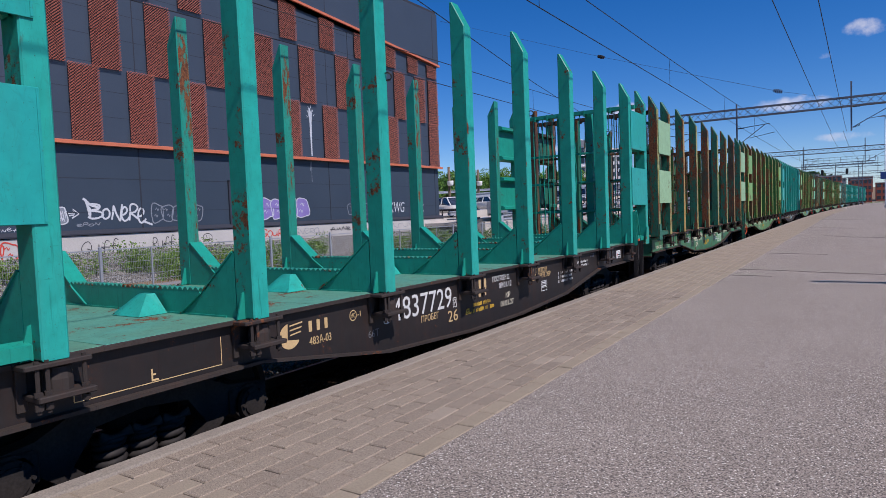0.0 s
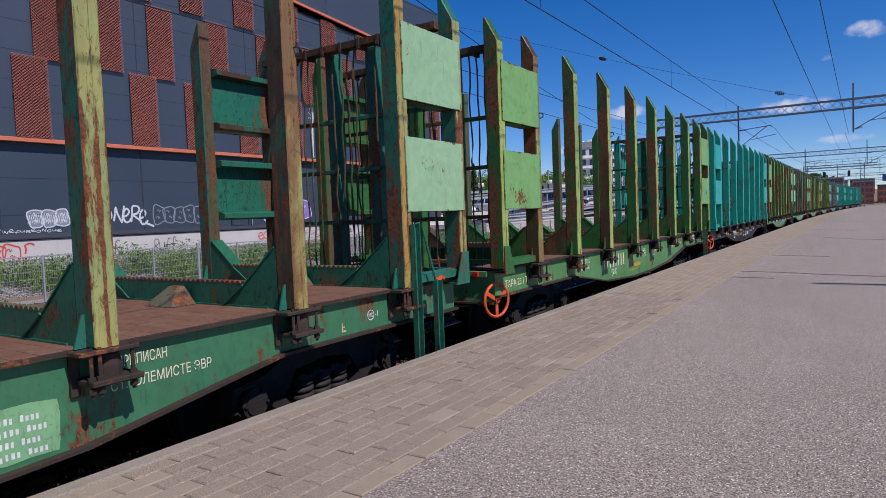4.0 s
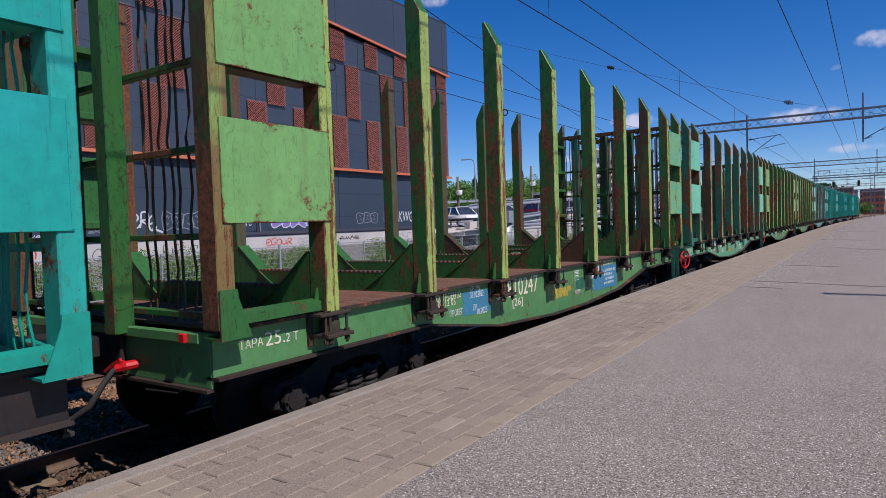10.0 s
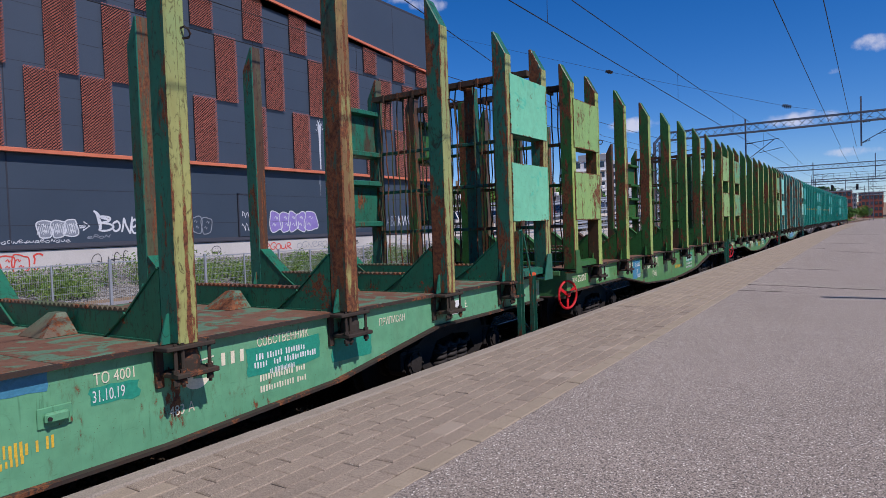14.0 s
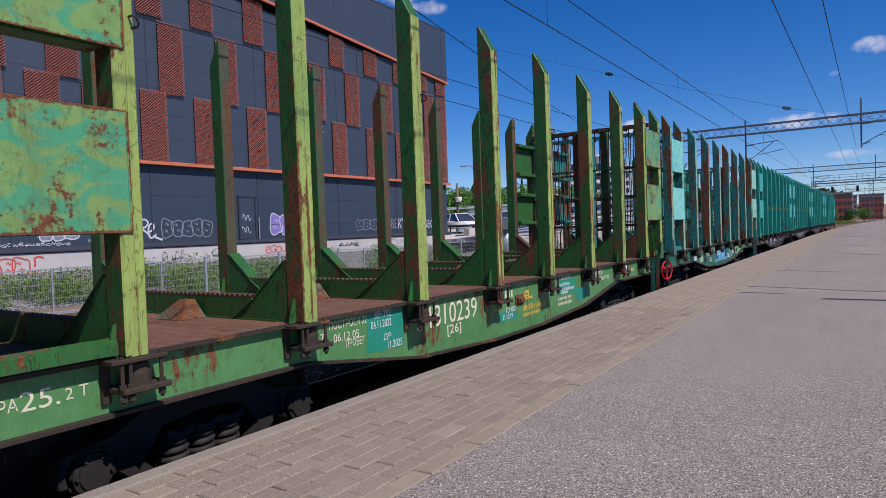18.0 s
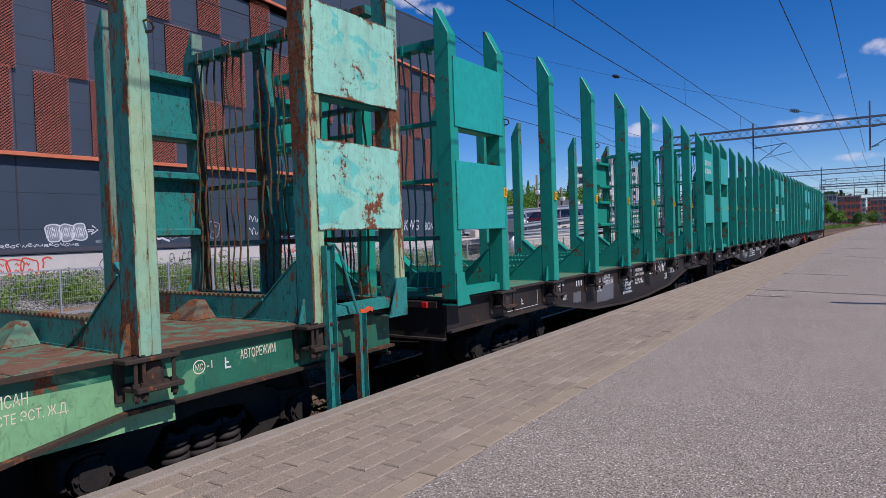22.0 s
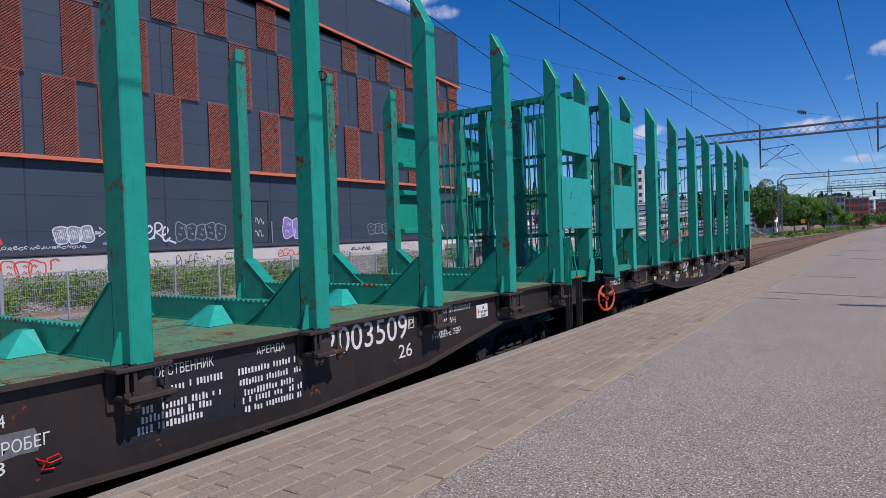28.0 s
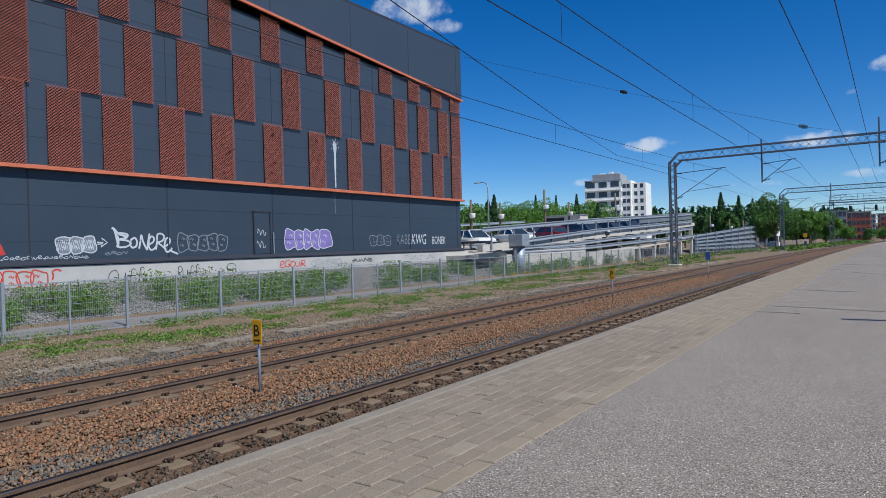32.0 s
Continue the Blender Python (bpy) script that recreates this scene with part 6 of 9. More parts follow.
for x, y, h, lean, globe in ((-22.6, 40.6, 4.2, -24, False), (-26.0, 47.5, 3.6, 0, True), (-26.8, 54, 3.4, 0, True), (-25.0, 60, 4.6, 0, True), (-25.4, 67, 3.4, 0, True), (-24, 78, 4.4, 0, True), (-23.0, 92, 4.6, 0, True),
                             (-20.8, 98, 4.6, 0, True), (-19.4, 108, 4.6, 0, True), (-19.2, 122, 4.4, 0, True), (-19.4, 136, 4.4, 0, True)):
    wood_pole(x, y, min(slab_z(y), 2.55) - 0.1 if y < 92 else 0.5, h + (0.65 if y < 92 else 0), lean, globe)
st = thing("street_lamp", "grey curved-arm street lamp above the parking deck", "street lamp", "", (-31.6, 60, 1.4))
b = bmesh.new()
tube(b, [(0, 0, 0), (0, 0, 6.2), (-0.15, 0, 6.65), (-0.5, 0, 6.85), (-1.1, 0, 6.85)], [0.09, 0.07, 0.06, 0.05, 0.05], 8)
part("pole", b, M_GALV, st, "", True)
b = bmesh.new()
box(b, -1.7, -1.0, -0.14, 0.14, 6.78, 6.9, 0.03)
part("lamp_head", b, M_GALV, st)


# ---------------------------------------------------------------- far buildings
def block(name, label, cat, x0, x1, y0, y1, z0, z1, wall, floors, bays, face="x", balcony=False):
    h = thing(name, label, cat)
    b = bmesh.new()
    box(b, x0, x1, y0, y1, z0, z1)
    part("wall", b, wall, h)
    b = bmesh.new()
    box(b, x0 - 0.2, x1 + 0.2, y0 - 0.2, y1 + 0.2, z1, z1 + 0.4)
    part("roof", b, M_GREYBOX, h)
    for i in range(floors):
        zc = z0 + (z1 - z0) * (i + 0.35) / floors
        dz = (z1 - z0) / floors * 0.55
        for fx, n in (("y", bays[0]), ("x", bays[1])):
            for j in range(n):
                b = bmesh.new()
                if fx == "y":
                    c, wv = x0 + (x1 - x0) * (j + 0.5) / n, (x1 - x0) / n * 0.34
                    box(b, c - wv, c + wv, y0 - 0.06, y0 - 0.02, zc, zc + dz)
                else:
                    c, wv = y0 + (y1 - y0) * (j + 0.5) / n, (y1 - y0) / n * 0.28
                    box(b, x1 + 0.02, x1 + 0.06, c - wv, c + wv, zc, zc + dz)
                part("window", b, M_WINDOW, h)
    return h


# the apartment block: a grey glazed front and two white bodies
apt = block("apartment_building", "white and grey apartment block with dark glazed balconies", "building", -100.5, -85.8, 256, 272, 2.0, 26.6, M_WHITE, 6, (3, 5))
apt.matrix_basis = Matrix.Translation((-90, 262, 0)) @ Matrix.Rotation(radians(8), 4, "Z") @ Matrix.Translation((90, -262, 0))
b = bmesh.new()
box(b, -97.5, -86.2, 257.2, 271.5, 27.0, 29.4)
part("attic", b, M_GREYBOX, apt)
b = bmesh.new()
box(b, -100.3, -97.6, 255.9, 264, 24.4, 26.5)
part("dark_corner_room", b, M_WINDOW, apt)
for k, (x, z) in enumerate(((-94.5, 30.4), (-91, 30.8), (-88.2, 30.2))):
    b = bmesh.new()
    box(b, x - 0.8, x + 0.8, 262, 264, 29.4, z)
    part("chimney", b, M_WHITE, apt)
for z in range(6):
    b = bmesh.new()
    box(b, -100.7, -85.8, 255.2, 256, 2.0 + 4.1 * z, 2.3 + 4.1 * z)
    part("balcony_slab", b, M_WHITE, apt)
for x0, x1, y0, zt in ((-85.8, -82.2, 257.5, 26.4), (-82.2, -76.8, 260, 25.4)):
    b = bmesh.new()
    box(b, x0, x1, y0, 274, 2.0, zt)
    part("white_wall", b, M_WHITE, apt)
    for i in range(7):
        for j in range(2):
            b = bmesh.new()
            c = x0 + (x1 - x0) * (0.28 + 0.44 * j)
            z = 5.0 + 3.05 * i
            box(b, c - 0.62, c + 0.62, y0 - 0.06, y0 - 0.02, z, z + 1.6)
            part("window", b, M_WINDOW, apt)
block("brick_building", "far red-brick apartment building", "building", -26, -14, 470, 490, -1, 15.5, M_BRICK, 5, (6, 5))
block("office_building", "far grey office building with window bands", "building", -13, -3, 500, 520, -1, 14.5, M_GREYBOX, 5, (6, 5))
block("brick_building", "far red-brick building behind the line", "building", -2, 12, 520, 545, -1, 15.0, M_BRICK, 5, (8, 5))
block("brick_building", "far low red-brick station building", "building", 12, 34, 430, 445, -1, 9.0, M_BRICK, 3, (8, 4))
block("office_building", "far pale grey building on the hill", "building", -46, -34, 600, 620, -1, 19.0, M_GREYBOX, 6, (6, 4))
block("house", "low white wooden house among the trees", "house", -24, -17, 160, 168, -0.6, 4.6, M_WHITE, 2, (4, 3))
block("brick_building", "far brown-brick building beside the line", "building", -10, -2, 310, 322, -1, 10.5, M_BRICK, 4, (5, 4))
block("office_building", "far grey building with rows of windows", "building", -19, -11, 330, 345, -1, 12.0, M_GREYBOX, 4, (5, 4))
block("brick_building", "far red-brick building beyond the platform", "building", 1, 9, 350, 362, -1, 9.5, M_BRICK, 4, (5, 3))

def stroke(parent, x, pts, width, material, name="spray_stroke", closed=False):
    """A flat sprayed line through (y, z) points."""
    b = bmesh.new()
    P = [Vector(p) for p in pts] + ([Vector(pts[0])] if closed else [])
    L, R = [], []
    for i, p in enumerate(P):
        d = (P[min(i + 1, len(P) - 1)] - P[max(i - 1, 0)]).normalized()
        nn = Vector((-d.y, d.x)) * width / 2
        L.append(b.verts.new((x + 0.0002 * i, *(p + nn))))
        R.append(b.verts.new((x + 0.0002 * i, *(p - nn))))
    for i in range(len(P) - 1):
        b.faces.new((R[i], R[i + 1], L[i + 1], L[i]))
    return part(name, b, material, parent)


# ---------------------------------------------------------------- words and marks
FACE = Matrix(((0, 0, 1, 0), (1, 0, 0, 0), (0, 1, 0, 0), (0, 0, 0, 1)))     # text plane: reads along +y, upright, facing +x
TEXT_MESH = {}


def words(text, parent, x, v0, v1, z0, z1, material, name="lettering", shear=0.0, offset=0.0, depth=0.001):
    """Words fitted into a rectangle of the plane x, from v0 to v1 and z0 to z1."""
    key = (text, shear, offset, depth)
    if key not in TEXT_MESH:
        o = lettering(text, 1.0, material, None, Matrix.Identity(4), name, shear, offset, 1.0, depth)
        me = o.data
        bpy.data.objects.remove(o)
        co = np.empty(len(me.vertices) * 3, np.float32)
        me.vertices.foreach_get("co", co)
        co = co.reshape(-1, 3)
        TEXT_MESH[key] = (me, co.min(0), co.max(0))
    me, lo, hi = TEXT_MESH[key]
    sx, sy = (v1 - v0) / (hi[0] - lo[0]), (z1 - z0) / (hi[1] - lo[1])
    me2 = me.copy()
    me2.materials.clear()
    me2.materials.append(material)
    ob = new(name, me2)
    ob.parent = parent
    ob.matrix_basis = Matrix.Translation((x, v0 - lo[0] * sx, z0 - lo[1] * sy)) @ FACE @ Matrix.Diagonal((sx, sy, 1, 1))
    return ob


def bars_row(parent, x, v0, v1, z0, z1, n, material, name="marking_bars", gap=0.35, lean=0.0):
    """Plain upright bars in place of characters."""
    step = (v1 - v0) / n
    d = lean * (z1 - z0)
    r = random.Random(int(v0 * 1000) + n)
    if n < 10:
        for i in range(n):
            b = bmesh.new()
            a = v0 + step * (i + 0.3)
            c = a + step * (0.3 if n == 8 else 0.4)
            prism(b, [(a, z0), (c, z0), (c + d, z1), (a + d, z1)], "x", x, x + 0.0012)
            part(name[:-1], b, material, parent)
        return
    n = round(n * 1.7)
    step = (v1 - v0) / n
    b = bmesh.new()
    for i in range(n):
        if i and r.random() < 0.13:
            continue
        a = v0 + step * (i + 0.12)
        c = a + step * r.uniform(0.42, 0.62)
        za, zb = z0 + (z1 - z0) * r.choice((0, 0, 0.12)), z1 - (z1 - z0) * r.choice((0, 0, 0.1, 0.22))
        prism(b, [(a, za), (c, za), (c + d, zb), (a + d, zb)], "x", x, x + 0.0012)
    o = part(name.replace("_bars", "_line"), b, material, parent)
    o["kind"] = "stuff"


def patch_mark(parent, x, pts, material, name="paint_patch"):
    b = bmesh.new()
    prism(b, pts, "x", x, x + 0.0008)
    return part(name, b, material, parent)


def frame_mark(parent, x, v0, v1, z0, z1, material, rows=2):
    b = bmesh.new()
    t = 0.008
    for a, c, d, e in ((v0, v1, z0, z0 + t), (v0, v1, z1 - t, z1), (v0, v0 + t, z0 + t, z1 - t), (v1 - t, v1, z0 + t, z1 - t)):
        box(b, x, x + 0.001, a, c, d, e)
    for k in range(1, rows + 1):
        z = z0 + (z1 - z0) * k / (rows + 1)
        box(b, x, x + 0.001, v0 + t, v1 - t, z - 0.003, z + 0.003)
        box(b, x, x + 0.001, v0 + 0.03, v1 - 0.03, z + 0.012, z + 0.032)
    return part("stencil_frame", b, material, parent)


def warning_plate(w, v0, v1, z0, z1):
    b = bmesh.new()
    box(b, SX, SX + 0.004, v0, v1, z0, z1)
    p = part("warning_plate", b, M_WHITE_PAINT, w, "white enamel warning plate with a dark border")
    x = SX + 0.0055
    words("НЕ", p, x, v0 + 0.14, v1 - 0.08, z1 - 0.055, z1 - 0.02, M_BLACK)
    words("ВЛЕЗАЙ", p, x, v0 + 0.09, v1 - 0.02, z1 - 0.10, z1 - 0.065, M_BLACK)
    words("УБЬЁТ", p, x, v0 + 0.09, v1 - 0.03, z1 - 0.148, z1 - 0.105, M_BLACK)
    b = bmesh.new()
    prism(b, [(v0 + 0.05, z1 - 0.04), (v0 + 0.03, z1 - 0.09), (v0 + 0.045, z1 - 0.09), (v0 + 0.03, z1 - 0.14), (v0 + 0.065, z1 - 0.075), (v0 + 0.05, z1 - 0.075)], "x", x, x + 0.001)
    part("bolt_symbol", b, M_REDWHEEL, p)


SX = 1.4412
W, T, Y = M_WHITE_PAINT, M_ORANGE_PAINT, M_YELLOW_PAINT
M_CREAM = stuff_mat("cream_marking_paint", rgb(222, 216, 190), rgb(206, 200, 174), 8, 60, 0.7)
M_TEAL_PATCH = stuff_mat("teal_touch_up", rgb(18, 130, 106), rgb(24, 138, 114), 2, 40, 0.6)
M_BLUE_PATCH = stuff_mat("blue_touch_up", rgb(52, 116, 142), rgb(60, 126, 152), 2, 40, 0.6)
M_SKY_PATCH = stuff_mat("sky_blue_touch_up", rgb(84, 146, 178), rgb(94, 156, 186), 2, 40, 0.6)
M_PALE_PATCH = stuff_mat("pale_touch_up", rgb(150, 196, 196), rgb(160, 204, 204), 2, 40, 0.6)
M_TEAL_SCRAWL = stuff_mat("teal_scrawl", rgb(58, 168, 122), rgb(66, 176, 130), 2, 40, 0.6)
M_GREY_PATCH = stuff_mat("grey_touch_up", rgb(92, 94, 98), rgb(102, 104, 108), 2, 40, 0.6)
M_BLACK_PATCH = stuff_mat("black_touch_up", rgb(30, 30, 34), rgb(36, 36, 40), 2, 40, 0.5)


def limit_mark(w, v, z, m):
    """The small angular mark on the sill."""
    b = bmesh.new()
    box(b, SX, SX + 0.001, v, v + 0.012, z, z + 0.085)
    box(b, SX, SX + 0.001, v + 0.012, v + 0.055, z, z + 0.014)
    box(b, SX, SX + 0.001, v + 0.012, v + 0.035, z + 0.04, z + 0.052)
    part("limit_mark", b, m, w)


def round_mark(w, v, z, m):
    b = bmesh.new()
    n, R = 20, 0.052
    for i in range(n):
        a0, a1 = 2 * math.pi * i / n, 2 * math.pi * (i + 1) / n
        prism(b, [(v + R * math.cos(a0), z + R * math.sin(a0)), (v + R * math.cos(a1), z + R * math.sin(a1)), (v + 0.86 * R * math.cos(a1), z + 0.86 * R * math.sin(a1)), (v + 0.86 * R * math.cos(a0), z + 0.86 * R * math.sin(a0))], "x", SX, SX + 0.001)
    p = part("round_mark", b, m, w)
    words("МС", p, SX, v - 0.032, v + 0.032, z - 0.022, z + 0.022, m)
    words("-1", p, SX, v + 0.065, v + 0.11, z - 0.025, z + 0.03, m)


def swoosh(w, v, z, m):
    """A round emblem cut by three stripes, as plain shapes."""
    b = bmesh.new()
    pts = [(v + 0.12 * math.cos(a), z + 0.11 * math.sin(a)) for a in (radians(100 + 13 * k) for k in range(19))]
    prism(b, pts + [(v - 0.03, z - 0.03)], "x", SX, SX + 0.001)
    p = part("emblem", b, m, w)
    for k in range(3):
        b = bmesh.new()
        prism(b, [(v + 0.0, z + 0.0 + 0.04 * k), (v + 0.13 + 0.01 * k, z + 0.015 + 0.04 * k), (v + 0.13 + 0.01 * k, z + 0.027 + 0.04 * k), (v + 0.0, z + 0.012 + 0.04 * k)], "x", SX, SX + 0.001)
        part("stripe", b, m, p)


SY = SX + 0.0015
M_PALEGREEN_PATCH = paint("pale_green_touch_up", rgb(112, 164, 118), 0.12, rgb(122, 170, 124), 0.3)


def touch_up(w, v0, v1, z0, z1, m):
    """A brushed-on patch of paint with uneven borders."""
    r = random.Random(int(v0 * 700 + z0 * 90))
    pts = []
    for (a, c), (d, e) in (((v0, z0), (v1, z0)), ((v1, z0), (v1, z1)), ((v1, z1), (v0, z1)), ((v0, z1), (v0, z0))):
        for q in range(5):
            f = q / 5
            pts.append((a + (d - a) * f + r.uniform(-0.012, 0.012), min(1.232, c + (e - c) * f + r.uniform(-0.012, 0.012))))
    patch_mark(w, SX, pts, m)


def scribed_frame(w, v0, v1, m):
    """A thin painted line along the sill's foot that turns up at both ends."""
    b = bmesh.new()
    box(b, SX, SX + 0.001, v0, v1, 0.945, 0.951)
    for v in (v0, v1):
        box(b, SX, SX + 0.001, v - 0.003, v + 0.003, 0.951, 1.16)
    part("scribed_line", b, m, w)


def boxed_letter(w, v0, v1, z0, z1, m):
    frame_mark(w, SX, v0, v1, z0, z1, m, 0)
    words("Р", w, SX, v0 + 0.02, v1 - 0.015, z0 + 0.02, z1 - 0.02, m)


def cart_emblem(w, v0, v1, z0, z1, m):
    """A hooked bar over two dots, as plain shapes."""
    b = bmesh.new()
    h, d = z1 - z0, v1 - v0
    box(b, SX, SX + 0.001, v0, v0 + 0.12 * d, z0, z0 + 0.8 * h)
    box(b, SX, SX + 0.001, v0 + 0.12 * d, v0 + 0.42 * d, z0 + 0.75 * h, z1)
    box(b, SX, SX + 0.001, v0 + 0.12 * d, v0 + 0.42 * d, z0 + 0.3 * h, z0 + 0.5 * h)
    box(b, SX, SX + 0.001, v0 + 0.12 * d, v0 + 0.42 * d, z0, z0 + 0.15 * h)
    box(b, SX, SX + 0.001, v0 + 0.42 * d, v0 + 0.55 * d, z0, z1)
    for c in (0.68, 0.88):
        box(b, SX, SX + 0.001, v0 + (c - 0.07) * d, v0 + (c + 0.07) * d, z0, z0 + 0.28 * h)
    part("yellow_emblem", b, m, w)


def latch_box(w, v0, v1, z0, z1, m):
    """A small pressed housing bolted to the sill."""
    b = bmesh.new()
    box(b, SX, SX + 0.012, v0, v1, z0, z1, 0.004)
    box(b, SX + 0.013, SX + 0.05, v0 + 0.03, v1 - 0.03, z0 + 0.03, z1 - 0.03, 0.012)
    p = part("latch_box", b, m, w)
    b = bmesh.new()
    tube(b, [(SX + 0.05, v0 + 0.05, (z0 + z1) / 2), (SX + 0.065, v0 + 0.05, (z0 + z1) / 2)], 0.012, 8)
    part("bolt", b, M_BOGIE, p)


def wire_loop(w, v, z):
    b = bmesh.new()
    tube(b, [(SX, v, z + 0.06), (SX + 0.03, v + 0.01, z + 0.05), (SX + 0.03, v + 0.06, z + 0.02), (SX + 0.03, v + 0.13, z + 0.03), (SX + 0.03, v + 0.11, z + 0.06), (SX + 0.03, v + 0.05, z + 0.05), (SX + 0.02, v + 0.02, z - 0.01), (SX + 0.02, v + 0.09, z - 0.02)], 0.006, 5)
    part("wire_loop", b, M_REDWHEEL, w, "loop of red wire")


wag = [w for w, _, _ in TRAIN]
w = wag[0]
limit_mark(w, 1.72, 0.955, T)
scribed_frame(w, 1.2, 2.3, T)
swoosh(w, 3.005, 1.034, T)
bars_row(w, SX, 3.2, 3.5, 1.031, 1.126, 3, T, "company_bars")
words("483А-03", w, SY, 3.23, 3.51, 0.91, 0.985, T)
round_mark(w, 3.825, 1.087, T)
words("66Т", w, SY, 4.04, 4.21, 0.825, 0.9, M_GREY_PATCH)
words("54837729", w, SY, 4.29, 5.6, 0.919, 1.159, W)
words("ПРОБЕГ", w, SY, 4.96, 5.31, 0.83, 0.905, T)
boxed_letter(w, 5.63, 5.71, 0.904, 1.019, W)
words("26", w, SY, 5.51, 5.73, 0.742, 0.877, T)
bars_row(w, SX, 6.08, 6.5, 1.049, 1.174, 3, T, "company_bars", 0.15)
bars_row(w, SX, 6.07, 6.49, 0.949, 1.044, 3, T, "company_bars")
cart_emblem(w, 5.92, 6.08, 0.771, 0.841, Y)
bars_row(w, SX, 6.11, 6.65, 0.841, 0.891, 11, Y, "company_bars", 0.3)
bars_row(w, SX, 6.09, 6.66, 0.766, 0.816, 11, Y, "company_bars", 0.3)
words("ПОСТРОЕН 22", w, SY, 6.63, 7.12, 1.093, 1.168, W)
words("09.01.12", w, SY, 6.81, 7.18, 0.992, 1.067, W)
words("КР", w, SY, 7, 7.13, 0.842, 0.917, M_CREAM)
words("09.01.27", w, SY, 6.84, 7.23, 0.737, 0.812, M_CREAM)
words("ДР 321", w, SY, 7.7, 7.93, 1.101, 1.176, T)
words("ПРИПИСАН", w, SY, 8, 8.4, 1.076, 1.151, T)
words("10.23", w, SY, 7.75, 7.94, 0.97, 1.045, T)
words("РАКВЕРЕ ЭВР", w, SY, 7.97, 8.54, 0.996, 1.071, T)
frame_mark(w, SX, 8.18, 8.39, 0.786, 0.942, W)
bars_row(w, SX, 8.84, 9.47, 0.839, 0.881, 13, W, "address_bars", 0.3)
bars_row(w, SX, 8.84, 9.43, 0.907, 0.949, 13, W, "address_bars", 0.3)
bars_row(w, SX, 8.84, 9.47, 0.975, 1.017, 13, W, "address_bars", 0.3)
bars_row(w, SX, 9.58, 10.24, 1.013, 1.055, 13, W, "address_bars", 0.3)
bars_row(w, SX, 9.58, 10.2, 1.075, 1.117, 13, W, "address_bars", 0.3)
words("АВТОРЕЖИМ", w, SY, 10.34, 10.54, 1.135, 1.21, M_GREY_PATCH)
touch_up(w, 10.99, 11.72, 0.96, 1.14, M_BLACK_PATCH)
words("АРЕНДА", w, SY, 11.36, 11.66, 1.124, 1.199, M_GREY_PATCH)
bars_row(w, SX, 11.09, 11.7, 1.006, 1.056, 12, W, "company_bars", 0.3)
warning_plate(w, 11.83, 12.09, 0.999, 1.154)

w = wag[1]
words("ТАРА 25.10 Т", w, SY, 0.2, 0.9, 0.956, 1.031, M_CREAM)
limit_mark(w, 1.78, 0.965, T)
scribed_frame(w, 1.42, 2.33, M_CREAM)
words("ДР 321", w, SY, 3.6, 3.85, 1.131, 1.206, M_CREAM)
words("0510.20-23", w, SY, 3.49, 3.97, 1.004, 1.079, W)
words("ПРОБЕГ", w, SY, 3.58, 3.88, 0.909, 0.984, W)
words("54816459", w, SY, 4.24, 5.57, 0.896, 1.136, M_CREAM)
words("[26]", w, SY, 4.72, 5.03, 0.729, 0.864, M_CREAM)
boxed_letter(w, 5.61, 5.68, 0.988, 1.103, M_CREAM)
cart_emblem(w, 6.05, 6.23, 0.938, 1.056, Y)
bars_row(w, SX, 5.95, 6.71, 0.774, 0.859, 15, Y, "company_bars", 0.3)
bars_row(w, SX, 5.93, 6.52, 0.725, 0.775, 12, Y, "company_bars", 0.3)
frame_mark(w, SX, 6.38, 6.57, 0.985, 1.14, W)
words("ПОСТРОЕН 22", w, SY, 6.72, 7.22, 1.075, 1.15, M_CREAM)
words("10 05 06", w, SY, 6.79, 7.2, 0.986, 1.061, W)
swoosh(w, 7.675, 1.012, M_CREAM)
bars_row(w, SX, 7.84, 8.14, 1.001, 1.096, 3, M_CREAM, "company_bars")
touch_up(w, 8.2, 8.96, 0.679, 0.995, M_PALEGREEN_PATCH)
bars_row(w, SX, 8.23, 8.9, 0.697, 0.739, 13, W, "address_bars", 0.3)
bars_row(w, SX, 8.23, 8.86, 0.764, 0.806, 13, W, "address_bars", 0.3)
bars_row(w, SX, 8.23, 8.9, 0.832, 0.874, 13, W, "address_bars", 0.3)
bars_row(w, SX, 8.23, 8.86, 0.899, 0.942, 13, W, "address_bars", 0.3)
bars_row(w, SX, 7.68, 8.15, 0.783, 0.825, 10, W, "address_bars", 0.3)
bars_row(w, SX, 7.68, 8.11, 0.845, 0.887, 10, W, "address_bars", 0.3)
words("ПРИПИСАН", w, SY, 9.34, 9.7, 1.089, 1.164, M_CREAM)
words("СТ. ЮЛЕМИСТЕ ЭВР", w, SY, 9.29, 10.06, 0.942, 1.017, M_CREAM)
limit_mark(w, 11.51, 0.944, T)
round_mark(w, 11.935, 1.046, W)

w = wag[2]
words("ПРИПИСАН", w, SY, 9.72, 10.12, 1.1, 1.175, T)
words("СТ. ЮЛЕМИСТЕ ЭВР", w, SY, 9.71, 10.47, 0.975, 1.05, M_CREAM)
words("АРЕНДА", w, SY, 9.4, 9.56, 1.045, 1.12, M_CREAM)
bars_row(w, SX, 9.19, 9.64, 0.964, 1.014, 10, W, "company_bars", 0.3)
words("АВТОРЕЖИМ", w, SY, 11.02, 11.25, 1.06, 1.135, M_CREAM)
round_mark(w, 11.355, 1.107, W)
words("483 А", w, SY, 11.57, 11.72, 1.068, 1.143, M_CREAM)
warning_plate(w, 11.87, 12.13, 1.019, 1.174)

